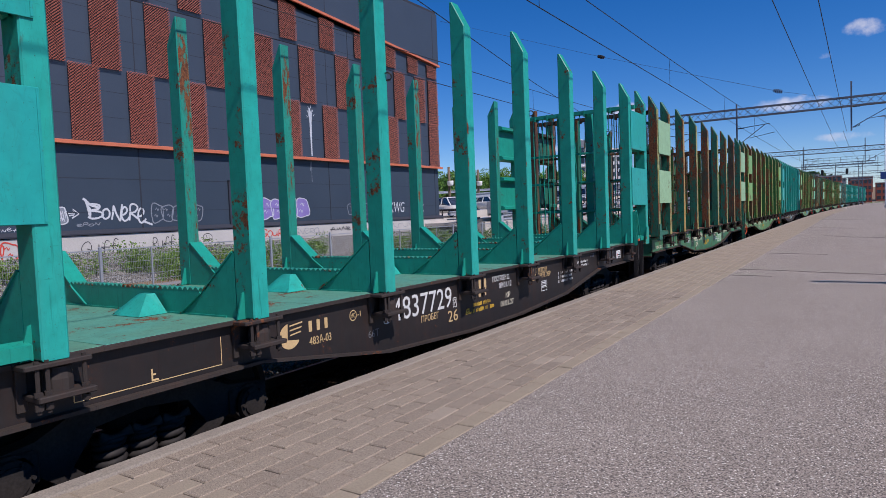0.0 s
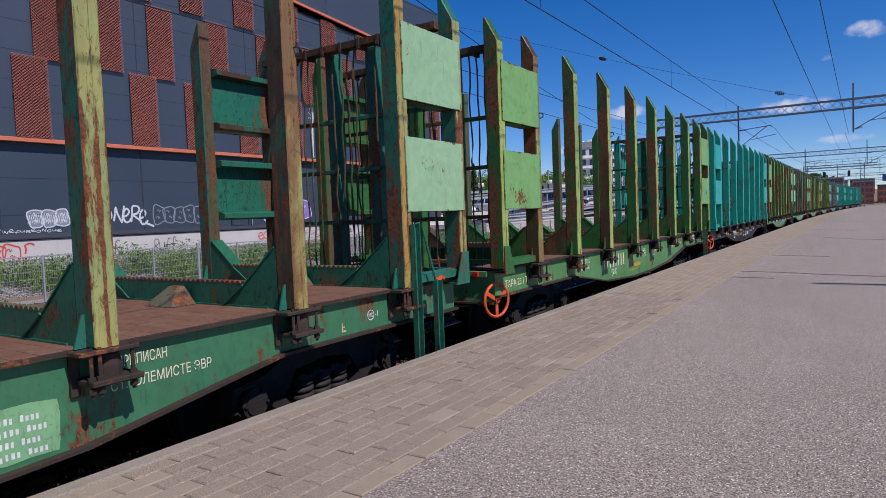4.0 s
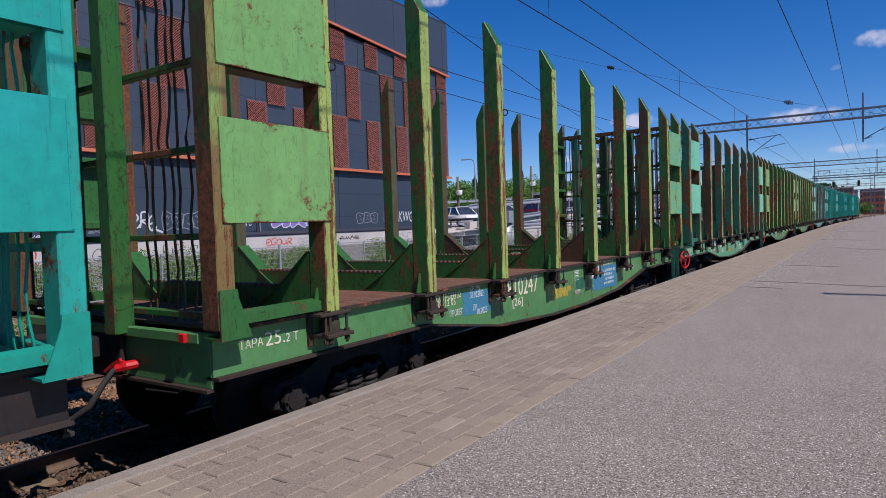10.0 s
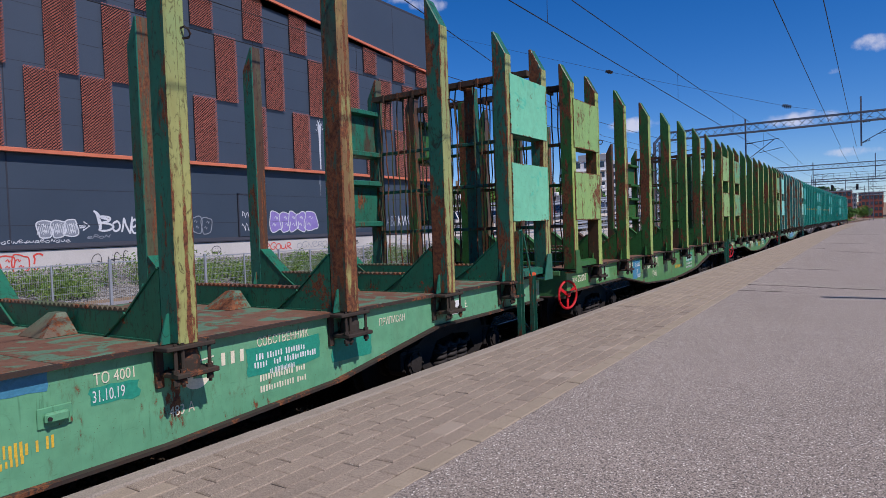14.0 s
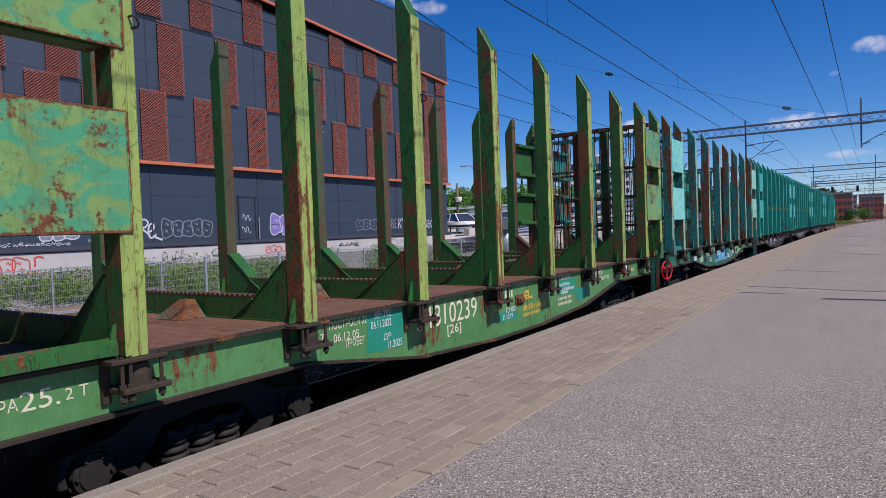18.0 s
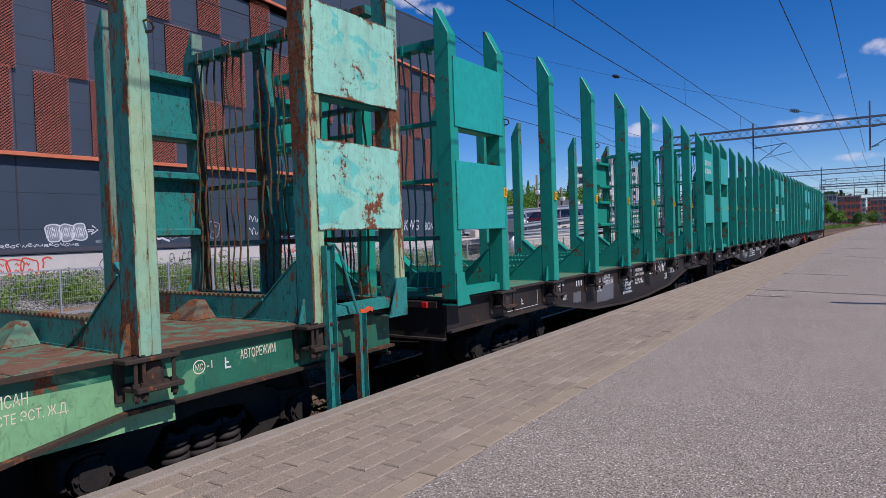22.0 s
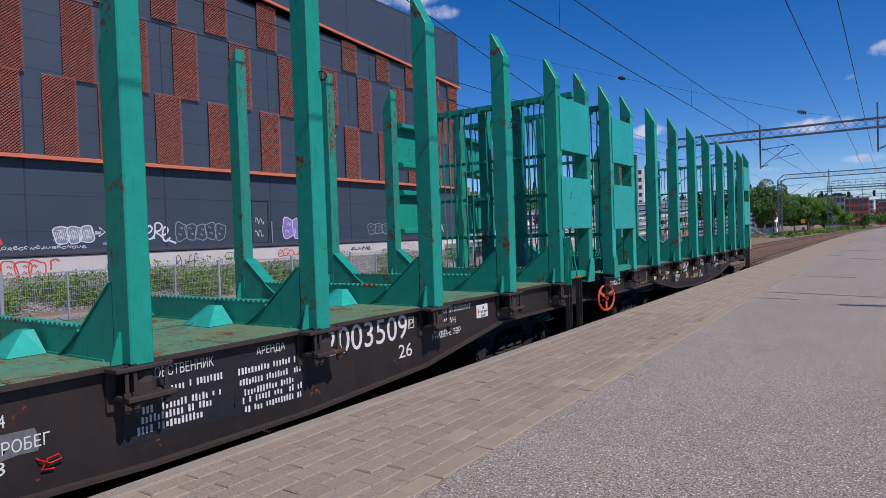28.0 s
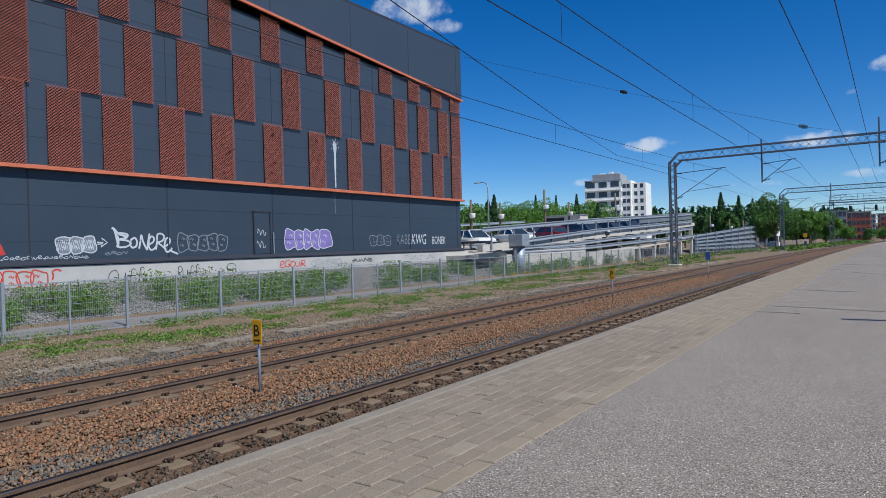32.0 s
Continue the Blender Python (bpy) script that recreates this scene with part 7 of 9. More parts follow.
w = wag[3]
limit_mark(w, 1.65, 0.966, T)
scribed_frame(w, 1.18, 2.3, W)
swoosh(w, 2.99, 1.047, T)
bars_row(w, SX, 3.17, 3.45, 1.035, 1.13, 3, T, "company_bars")
words("483А-03", w, SY, 3.26, 3.52, 0.897, 0.972, T)
words("66Т", w, SY, 3.69, 3.88, 0.881, 0.956, T)
round_mark(w, 3.82, 1.113, T)
words("54838073", w, SY, 4.31, 5.61, 0.91, 1.15, W)
words("ПОСТРОЕН 22", w, SY, 4.39, 4.91, 0.842, 0.917, T)
words("30.01.12", w, SY, 4.54, 4.87, 0.732, 0.807, W)
words("ПРОБЕГ", w, SY, 5, 5.3, 0.832, 0.907, T)
boxed_letter(w, 5.63, 5.72, 0.907, 1.022, W)
words("26", w, SY, 5.39, 5.62, 0.767, 0.902, T)
bars_row(w, SX, 6.09, 6.51, 1.06, 1.185, 3, T, "company_bars", 0.15)
bars_row(w, SX, 6.08, 6.51, 0.938, 1.033, 3, T, "company_bars")
cart_emblem(w, 5.9, 6.06, 0.792, 0.861, Y)
bars_row(w, SX, 6.07, 6.63, 0.844, 0.894, 11, Y, "company_bars", 0.3)
bars_row(w, SX, 6.07, 6.63, 0.788, 0.838, 11, Y, "company_bars", 0.3)
touch_up(w, 6.85, 7.36, 0.969, 1.13, M_PALE_PATCH)
words("14.11.20-23", w, SY, 6.88, 7.3, 1.014, 1.089, W)
words("КР", w, SY, 7.01, 7.13, 0.846, 0.921, M_CREAM)
words("30.01.27", w, SY, 6.92, 7.24, 0.724, 0.799, M_CREAM)
touch_up(w, 7.42, 7.77, 0.717, 0.905, M_PALE_PATCH)
words("11.20", w, SY, 7.48, 7.69, 0.714, 0.789, W)
words("ПРИПИСАН", w, SY, 7.98, 8.39, 1.095, 1.17, T)
words("СТ. РАКВЕРЕ ЭВР", w, SY, 7.84, 8.54, 0.986, 1.061, T)
touch_up(w, 7.94, 8.34, 0.744, 0.864, M_PALE_PATCH)
words("08290", w, SY, 7.99, 8.31, 0.793, 0.868, W)
bars_row(w, SX, 8.83, 9.49, 0.832, 0.874, 13, W, "address_bars", 0.3)
bars_row(w, SX, 8.83, 9.45, 0.894, 0.936, 13, W, "address_bars", 0.3)
bars_row(w, SX, 8.83, 9.49, 0.956, 0.998, 13, W, "address_bars", 0.3)
words("СОБСТВЕННИК", w, SY, 9.58, 10.15, 1.101, 1.176, T)
bars_row(w, SX, 9.6, 10.2, 1.016, 1.066, 12, W, "company_bars", 0.3)
words("АВТОРЕЖИМ", w, SY, 9.71, 10.1, 0.876, 0.951, W)
frame_mark(w, SX, 10.23, 10.67, 0.942, 1.012, W, 0)
warning_plate(w, 11.83, 12.09, 1.005, 1.16)

w = wag[4]
words("ТАРА", w, SY, 0.15, 0.39, 1.07, 1.145, M_CREAM)
words("25.", w, SY, 0.41, 0.62, 1.056, 1.171, M_CREAM)
words("2 Т", w, SY, 0.63, 0.77, 1.056, 1.131, W)
words("ПОСТРОЕН 22", w, SY, 2.81, 3.39, 1.119, 1.194, M_CREAM)
words("06 12 05", w, SY, 2.9, 3.27, 1.047, 1.122, M_CREAM)
words("ПРОБЕГ", w, SY, 3.14, 3.43, 0.913, 0.988, W)
touch_up(w, 3.43, 4.12, 0.872, 1.156, M_BLUE_PATCH)
words("КР-792", w, SY, 3.6, 3.86, 1.162, 1.225, W)
words("31.10.2022", w, SY, 3.61, 3.93, 1.077, 1.152, W)
words("ДР", w, SY, 3.67, 3.76, 0.919, 0.994, W)
words("10.2025", w, SY, 3.76, 4.01, 0.86, 0.935, W)
words("54810247", w, SY, 4.26, 5.52, 0.97, 1.21, M_CREAM)
words("[26]", w, SY, 4.71, 5.02, 0.807, 0.942, M_CREAM)
cart_emblem(w, 6.12, 6.32, 1.015, 1.128, Y)
bars_row(w, SX, 6.03, 6.79, 0.854, 0.939, 15, Y, "company_bars", 0.3)
bars_row(w, SX, 6.02, 6.64, 0.78, 0.865, 12, Y, "company_bars", 0.3)
frame_mark(w, SX, 6.94, 7.13, 0.99, 1.15, W)
words("АВТОРЕЖИМ", w, SY, 6.95, 7.17, 0.757, 0.832, M_CREAM)
touch_up(w, 7, 7.56, 0.827, 1.026, M_DGREEN)
swoosh(w, 7.71, 1.06, M_CREAM)
bars_row(w, SX, 7.91, 8.19, 1.061, 1.156, 3, M_CREAM, "company_bars")
words("483 А", w, SY, 7.61, 7.79, 0.758, 0.833, M_CREAM)
touch_up(w, 7.79, 9.03, 0.726, 1.14, M_BLUE_PATCH)
words("СОБСТВЕННИК", w, SY, 8.3, 8.86, 1.141, 1.216, M_CREAM)
bars_row(w, SX, 8.3, 8.95, 1.019, 1.069, 13, W, "company_bars", 0.3)
bars_row(w, SX, 8.34, 8.78, 0.947, 0.997, 10, W, "company_bars", 0.3)
bars_row(w, SX, 8.42, 8.87, 0.865, 0.915, 10, W, "company_bars", 0.3)
bars_row(w, SX, 8.33, 8.89, 0.788, 0.838, 11, W, "company_bars", 0.3)
words("ПРИПИСАН", w, SY, 9.45, 9.79, 1.082, 1.157, M_CREAM)
words("СТ. ЮЛЕМИСТЕ ЭВР", w, SY, 9.36, 10.13, 0.959, 1.034, M_CREAM)
warning_plate(w, 11.04, 11.3, 1.035, 1.19)

w = wag[5]
words("ТАРА 25.00", w, SY, 0.15, 0.69, 1.029, 1.104, M_CREAM)
round_mark(w, 1.255, 1.086, W)
limit_mark(w, 1.57, 1.058, M_CREAM)
touch_up(w, 1.67, 2.22, 1.04, 1.19, M_PALEGREEN_PATCH)
words("ПОСТРОЕН 22", w, SY, 3.04, 3.52, 1.088, 1.163, M_CREAM)
words("20.03.06", w, SY, 3.07, 3.42, 0.962, 1.037, M_CREAM)
words("ПРОБЕГ", w, SY, 3.28, 3.53, 0.876, 0.951, W)
touch_up(w, 3.53, 4.08, 0.998, 1.15, M_BLUE_PATCH)
words("ДР-792", w, SY, 3.61, 3.84, 1.115, 1.19, W)
words("31.10.2022-2025", w, SY, 3.57, 4.05, 1.029, 1.104, W)
words("20.03", w, SY, 3.62, 3.84, 0.857, 0.932, M_CREAM)
words("54815030", w, SY, 4.39, 5.64, 0.934, 1.174, M_CREAM)
words("[26]", w, SY, 5, 5.31, 0.74, 0.875, M_CREAM)
touch_up(w, 6.16, 6.66, 1.117, 1.267, M_BLUE_PATCH)
boxed_letter(w, 5.62, 5.7, 1.013, 1.128, M_CREAM)
bars_row(w, SX, 6.06, 6.69, 0.773, 0.858, 13, Y, "company_bars", 0.3)
bars_row(w, SX, 6.06, 6.52, 0.722, 0.772, 10, Y, "company_bars", 0.3)
latch_box(w, 6.59, 6.79, 0.897, 1.02, M_MINT_SILL)
touch_up(w, 6.9, 7.23, 0.95, 1.07, M_TEAL_PATCH)
words("31.10.19", w, SY, 6.92, 7.13, 0.975, 1.05, W)
words("ТО 4001", w, SY, 6.93, 7.2, 1.085, 1.16, M_CREAM)
swoosh(w, 7.67, 1.006, M_CREAM)
bars_row(w, SX, 7.86, 8.12, 1.02, 1.115, 3, M_CREAM, "company_bars")
words("483 А", w, SY, 7.44, 7.64, 0.747, 0.822, M_CREAM)
touch_up(w, 8.12, 8.92, 0.886, 1.102, M_TEAL_PATCH)
words("СОБСТВЕННИК", w, SY, 8.23, 8.79, 1.102, 1.177, M_CREAM)
bars_row(w, SX, 8.21, 8.75, 0.997, 1.047, 11, W, "company_bars", 0.3)
bars_row(w, SX, 8.19, 8.88, 0.932, 0.982, 14, W, "company_bars", 0.3)
bars_row(w, SX, 8.35, 8.62, 0.862, 0.912, 10, W, "company_bars", 0.3)
bars_row(w, SX, 8.24, 8.77, 0.822, 0.872, 11, M_CREAM, "company_bars", 0.3)
bars_row(w, SX, 8.24, 8.78, 0.733, 0.783, 11, M_CREAM, "company_bars", 0.3)
touch_up(w, 9.07, 9.62, 0.803, 1.023, M_TEAL_PATCH)
words("ПРИПИСАН", w, SY, 9.76, 10.18, 1.046, 1.121, M_CREAM)
warning_plate(w, 11, 11.26, 0.985, 1.14)
limit_mark(w, 11.39, 1.033, M_CREAM)

w = wag[6]
words("ТАРА", w, SY, 0.12, 0.35, 1.024, 1.099, M_CREAM)
words("25.00Т", w, SY, 0.38, 0.77, 1.018, 1.133, M_CREAM)
touch_up(w, 1.21, 1.95, 0.966, 1.161, M_PALEGREEN_PATCH)
words("ПОСТРОЕН 22", w, SY, 2.93, 3.4, 1.079, 1.154, M_CREAM)
words("06.12.05", w, SY, 2.98, 3.35, 1.002, 1.077, M_CREAM)
touch_up(w, 3.39, 3.91, 0.807, 1.182, M_BLUE_PATCH)
words("01.11.2022", w, SY, 3.57, 3.87, 1.05, 1.125, W)
words("ДР", w, SY, 3.65, 3.74, 0.912, 0.987, W)
words("11.2025", w, SY, 3.67, 3.9, 0.818, 0.893, W)
words("54810171", w, SY, 4.18, 5.3, 0.944, 1.184, M_CREAM)
words("[26]", w, SY, 4.84, 5.14, 0.742, 0.877, M_CREAM)

w = wag[7]
words("ТАРА", w, SY, 0.17, 0.4, 1.055, 1.13, M_CREAM)
words("25.", w, SY, 0.41, 0.63, 1.04, 1.155, M_CREAM)
words("2 Т", w, SY, 0.66, 0.8, 1.054, 1.129, M_CREAM)
words("66Т", w, SY, 2.69, 2.9, 1.039, 1.114, M_CREAM)
words("ПОСТРОЕН 22", w, SY, 2.95, 3.47, 1.131, 1.206, M_CREAM)
words("06.12 05", w, SY, 3, 3.35, 1.013, 1.088, M_CREAM)
words("ПРОБЕГ", w, SY, 3.16, 3.43, 0.94, 1.015, M_CREAM)
touch_up(w, 3.46, 4.06, 0.82, 1.202, M_TEAL_PATCH)
words("КР-792", w, SY, 3.59, 3.85, 1.15, 1.225, W)
words("04.11.2022", w, SY, 3.53, 3.85, 1.054, 1.129, W)
words("ДР", w, SY, 3.72, 3.84, 0.909, 0.984, W)
words("11.2025", w, SY, 3.78, 4.02, 0.826, 0.901, W)
words("54810239", w, SY, 4.29, 5.56, 0.922, 1.162, M_CREAM)
words("[26]", w, SY, 4.88, 5.18, 0.767, 0.902, M_CREAM)
bars_row(w, SX, 6.29, 6.55, 1.059, 1.154, 3, M_CREAM, "company_bars")
words("ТО 4001", w, SY, 6.31, 6.61, 0.859, 0.934, W)
touch_up(w, 6.14, 6.63, 0.752, 0.872, M_TEAL_PATCH)
words("31.10.19", w, SY, 6.22, 6.51, 0.772, 0.847, W)
latch_box(w, 6.6, 6.84, 0.925, 1.07, M_RUSTY)
cart_emblem(w, 6.88, 7.15, 0.98, 1.101, Y)
bars_row(w, SX, 6.83, 7.6, 0.821, 0.906, 15, Y, "company_bars", 0.3)
bars_row(w, SX, 6.83, 7.43, 0.743, 0.793, 12, Y, "company_bars", 0.3)
frame_mark(w, SX, 7.73, 7.91, 0.975, 1.045, W, 0)
touch_up(w, 8.03, 8.76, 0.909, 1.135, M_TEAL_PATCH)
words("СОБСТВЕННИК", w, SY, 8.18, 8.55, 1.147, 1.222, M_CREAM)
bars_row(w, SX, 8.04, 8.56, 1.045, 1.095, 10, W, "company_bars", 0.3)
bars_row(w, SX, 8.02, 8.72, 0.967, 1.017, 14, W, "company_bars", 0.3)
bars_row(w, SX, 8.18, 8.46, 0.919, 0.969, 10, W, "company_bars", 0.3)
bars_row(w, SX, 8.05, 8.59, 0.83, 0.88, 11, M_CREAM, "company_bars", 0.3)
bars_row(w, SX, 8.05, 8.6, 0.748, 0.798, 11, M_CREAM, "company_bars", 0.3)
touch_up(w, 8.8, 9.39, 0.76, 0.973, M_TEAL_PATCH)
words("ПРИПИСАН", w, SY, 9.68, 10.09, 1.096, 1.171, M_CREAM)
words("СТ. ЮЛЕМИСТЕ ЭВР", w, SY, 9.67, 10.44, 0.985, 1.06, M_CREAM)
warning_plate(w, 11.25, 11.51, 1.003, 1.158)
words("483 А", w, SY, 11.77, 11.95, 1.02, 1.095, M_CREAM)

w = wag[8]
words("66Т", w, SY, 2.72, 2.89, 1.018, 1.093, W)
words("ПОСТРОЕН 22", w, SY, 2.97, 3.42, 1.119, 1.194, M_CREAM)
words("20.03.06", w, SY, 2.97, 3.27, 1.003, 1.078, W)
touch_up(w, 2.84, 3.16, 0.889, 1.009, M_PALE_PATCH)
words("КР", w, SY, 3.63, 3.71, 0.927, 1.002, M_CREAM)
words("20.03.21", w, SY, 3.64, 3.95, 0.833, 0.908, W)
touch_up(w, 3.53, 4.01, 0.806, 1.006, M_PALEGREEN_PATCH)
words("54814918", w, SY, 4.31, 5.47, 0.929, 1.169, W)
words("[26]", w, SY, 4.91, 5.22, 0.735, 0.87, W)
boxed_letter(w, 5.58, 5.67, 1.034, 1.149, W)
touch_up(w, 5.72, 7.75, 0.686, 1.088, M_SKY_PATCH)
words("ДР 321", w, SY, 6.09, 6.35, 0.973, 1.048, W)
words("020722-25", w, SY, 6.01, 6.52, 0.874, 0.949, W)
frame_mark(w, SX, 6.62, 6.83, 0.9, 0.996, W, 0)
frame_mark(w, SX, 6.95, 7.13, 0.818, 0.995, W)
bars_row(w, SX, 7.71, 8.03, 1.048, 1.143, 3, W, "company_bars")
frame_mark(w, SX, 7.63, 7.84, 0.748, 0.823, W, 0)
touch_up(w, 7.87, 8.06, 0.731, 0.875, M_PALE_PATCH)
words("СОБСТВЕННИК", w, SY, 8.28, 8.64, 1.119, 1.194, M_CREAM)
bars_row(w, SX, 8.17, 8.68, 1.021, 1.071, 10, W, "company_bars", 0.3)
bars_row(w, SX, 8.19, 8.7, 0.939, 0.989, 10, W, "company_bars", 0.3)
bars_row(w, SX, 8.28, 8.67, 0.873, 0.923, 10, W, "company_bars", 0.3)
bars_row(w, SX, 8.09, 8.7, 0.781, 0.831, 12, W, "company_bars", 0.3)
bars_row(w, SX, 8.1, 8.69, 0.711, 0.761, 12, W, "company_bars", 0.3)
touch_up(w, 8.8, 8.99, 0.813, 0.945, M_PALE_PATCH)
bars_row(w, SX, 9, 9.45, 0.818, 0.868, 10, W, "company_bars", 0.3)
touch_up(w, 9.59, 9.83, 0.843, 0.965, M_PALE_PATCH)
touch_up(w, 9.44, 11.11, 0.762, 1.135, M_PALEGREEN_PATCH)
words("ПРИПИСАН", w, SY, 9.84, 10.18, 1.089, 1.164, M_CREAM)
words("СТ. ЮЛЕМИСТЕ ЭСТ. Ж.Д.", w, SY, 9.68, 10.4, 0.981, 1.056, M_CREAM)
round_mark(w, 11.31, 1.087, M_CREAM)
limit_mark(w, 11.53, 1.033, W)
words("АВТОРЕЖИМ", w, SY, 11.67, 12.02, 1.076, 1.151, M_CREAM)

w = wag[9]
limit_mark(w, 1.76, 1.002, W)
scribed_frame(w, 1.22, 2.26, W)
words("ПОСТРОЕН 22", w, SY, 2.73, 3.21, 1.134, 1.209, W)
words("070213", w, SY, 2.79, 3.06, 1.032, 1.107, W)
words("66.0Т", w, SY, 3.15, 3.33, 0.908, 0.983, W)
bars_row(w, SX, 3.67, 3.96, 1.078, 1.173, 3, W, "company_bars")
touch_up(w, 3.57, 3.88, 0.823, 0.988, M_GREY_PATCH)
touch_up(w, 4.61, 5.46, 0.709, 1.123, M_GREY_PATCH)
frame_mark(w, SX, 4.65, 4.85, 0.905, 1.071, W)
words("ДР-321", w, SY, 5, 5.27, 1.091, 1.166, W)
words("02.12.21-24", w, SY, 4.96, 5.43, 0.993, 1.068, W)
touch_up(w, 5.95, 6.7, 0.699, 1.156, M_BLACK_PATCH)
words("СОБСТВЕННИК", w, SY, 5.99, 6.54, 1.123, 1.198, W)
bars_row(w, SX, 6.03, 6.29, 1.053, 1.103, 10, W, "company_bars", 0.3)
bars_row(w, SX, 6.03, 6.47, 0.98, 1.03, 10, W, "company_bars", 0.3)
bars_row(w, SX, 5.98, 6.66, 0.913, 0.963, 14, W, "company_bars", 0.3)
bars_row(w, SX, 5.98, 6.52, 0.861, 0.911, 11, W, "company_bars", 0.3)
bars_row(w, SX, 5.98, 6.54, 0.793, 0.843, 11, W, "company_bars", 0.3)
bars_row(w, SX, 5.98, 6.58, 0.724, 0.774, 12, W, "company_bars", 0.3)
words("АРЕНДОВАН", w, SY, 6.76, 7.23, 1.087, 1.162, W)
bars_row(w, SX, 6.75, 7.38, 1.018, 1.068, 13, W, "company_bars", 0.3)
bars_row(w, SX, 6.76, 7.22, 0.909, 0.959, 10, W, "company_bars", 0.3)
bars_row(w, SX, 6.75, 7.3, 0.853, 0.903, 11, W, "company_bars", 0.3)
words("12003376", w, SY, 7.61, 8.85, 0.981, 1.221, W)
boxed_letter(w, 8.91, 9, 1.106, 1.221, W)
words("26", w, SY, 8.9, 9.11, 0.801, 0.936, W)
words("СРОЧНЫЙ ВОЗВРАТ", w, SY, 9.21, 10.06, 1.119, 1.194, M_GREY_PATCH)
words("ПРИПИСАН", w, SY, 9.2, 9.63, 0.984, 1.059, W)
words("РАКВЕРЕ ЭВР", w, SY, 9.21, 9.77, 0.895, 0.97, W)
latch_box(w, 9.81, 10.11, 0.997, 1.111, M_BLACK_SILL)
limit_mark(w, 11.46, 0.987, W)
round_mark(w, 11.895, 1.161, W)

w = wag[11]
frame_mark(w, SX, 0.54, 0.81, 1.063, 1.145, W, 0)
words("126 Т", w, SY, 0.56, 0.79, 1.074, 1.149, W)
limit_mark(w, 1.71, 0.966, W)
scribed_frame(w, 1.2, 2.35, W)
words("ПОСТРОЕН 22", w, SY, 2.66, 3.16, 1.112, 1.187, W)
words("140213", w, SY, 2.81, 3.07, 1.02, 1.095, W)
words("66.0Т", w, SY, 3.14, 3.31, 0.898, 0.973, W)
bars_row(w, SX, 3.62, 3.9, 1.062, 1.157, 3, W, "company_bars")
touch_up(w, 3.49, 3.97, 0.817, 0.937, M_GREY_PATCH)
frame_mark(w, SX, 4.36, 4.55, 0.778, 0.945, W)
words("ДР-792", w, SY, 4.8, 5.03, 1.141, 1.216, W)
words("07.12.2021-2024", w, SY, 4.67, 5.18, 1.028, 1.103, W)
touch_up(w, 4.78, 5.34, 0.846, 0.996, M_GREY_PATCH)
words("ТО 319 ПРОБЕГ", w, SY, 4.81, 5.41, 0.875, 0.95, W)
words("25 12 18", w, SY, 4.74, 5.17, 0.767, 0.842, W)
touch_up(w, 5.85, 6.7, 0.72, 1.153, M_BLACK_PATCH)
words("СОБСТВЕННИК", w, SY, 6.03, 6.54, 1.122, 1.197, W)
bars_row(w, SX, 6.08, 6.62, 1.012, 1.062, 11, W, "company_bars", 0.3)
bars_row(w, SX, 5.98, 6.66, 0.901, 0.951, 14, W, "company_bars", 0.3)
bars_row(w, SX, 5.97, 6.52, 0.839, 0.889, 11, W, "company_bars", 0.3)
bars_row(w, SX, 5.94, 6.44, 0.773, 0.823, 10, W, "company_bars", 0.3)
touch_up(w, 6.71, 7.43, 0.705, 1.157, M_BLACK_PATCH)
words("АРЕНДА", w, SY, 6.93, 7.22, 1.118, 1.193, W)
bars_row(w, SX, 6.75, 7.37, 1.007, 1.057, 12, W, "company_bars", 0.3)
bars_row(w, SX, 6.76, 7.39, 0.922, 0.972, 13, W, "company_bars", 0.3)
bars_row(w, SX, 6.8, 7.31, 0.841, 0.891, 10, W, "company_bars", 0.3)
bars_row(w, SX, 6.78, 7.4, 0.779, 0.829, 12, W, "company_bars", 0.3)
bars_row(w, SX, 6.8, 7.39, 0.708, 0.758, 12, W, "company_bars", 0.3)
words("12003509", w, SY, 7.55, 8.85, 0.983, 1.223, W)
boxed_letter(w, 8.87, 8.97, 1.069, 1.184, W)
words("26", w, SY, 8.7, 8.92, 0.789, 0.924, W)
wire_loop(w, 5.33, 0.75)
words("СРОЧНЫЙ ВОЗВРАТ", w, SY, 9.3, 10.08, 1.145, 1.22, W)
words("ПРИПИСАН", w, SY, 9.21, 9.75, 1.016, 1.091, W)
words("РАКВЕРЕ ЭВР", w, SY, 9.29, 9.85, 0.889, 0.964, W)
warning_plate(w, 10.21, 10.47, 1.006, 1.161)

w = wag[12]
words("ТАРА", w, SY, 0.15, 0.38, 1.043, 1.118, M_CREAM)
frame_mark(w, SX, 0.38, 0.66, 1.037, 1.142, M_CREAM, 0)
words("26 Т", w, SY, 0.4, 0.64, 1.043, 1.118, W)
limit_mark(w, 1.7, 0.966, T)
scribed_frame(w, 1.5, 2.26, T)
swoosh(w, 2.845, 1.047, T)
bars_row(w, SX, 3.09, 3.36, 1.029, 1.124, 3, T, "company_bars")
words("120М³", w, SY, 3.66, 3.94, 0.989, 1.064, M_CREAM)
words("483А-03", w, SY, 3.33, 3.58, 0.897, 0.972, T)
words("66Т", w, SY, 3.69, 3.86, 0.884, 0.959, T)
words("54811435", w, SY, 4.27, 5.5, 0.96, 1.2, W)
words("ПОСТРОЕН 22", w, SY, 4.31, 4.83, 0.862, 0.937, M_CREAM)
words("30.11.11", w, SY, 4.45, 4.7, 0.773, 0.848, M_CREAM)
words("26", w, SY, 5.4, 5.63, 0.791, 0.926, T)
boxed_letter(w, 5.54, 5.65, 1.063, 1.178, W)
bars_row(w, SX, 6.08, 6.52, 1.08, 1.205, 3, T, "company_bars", 0.15)
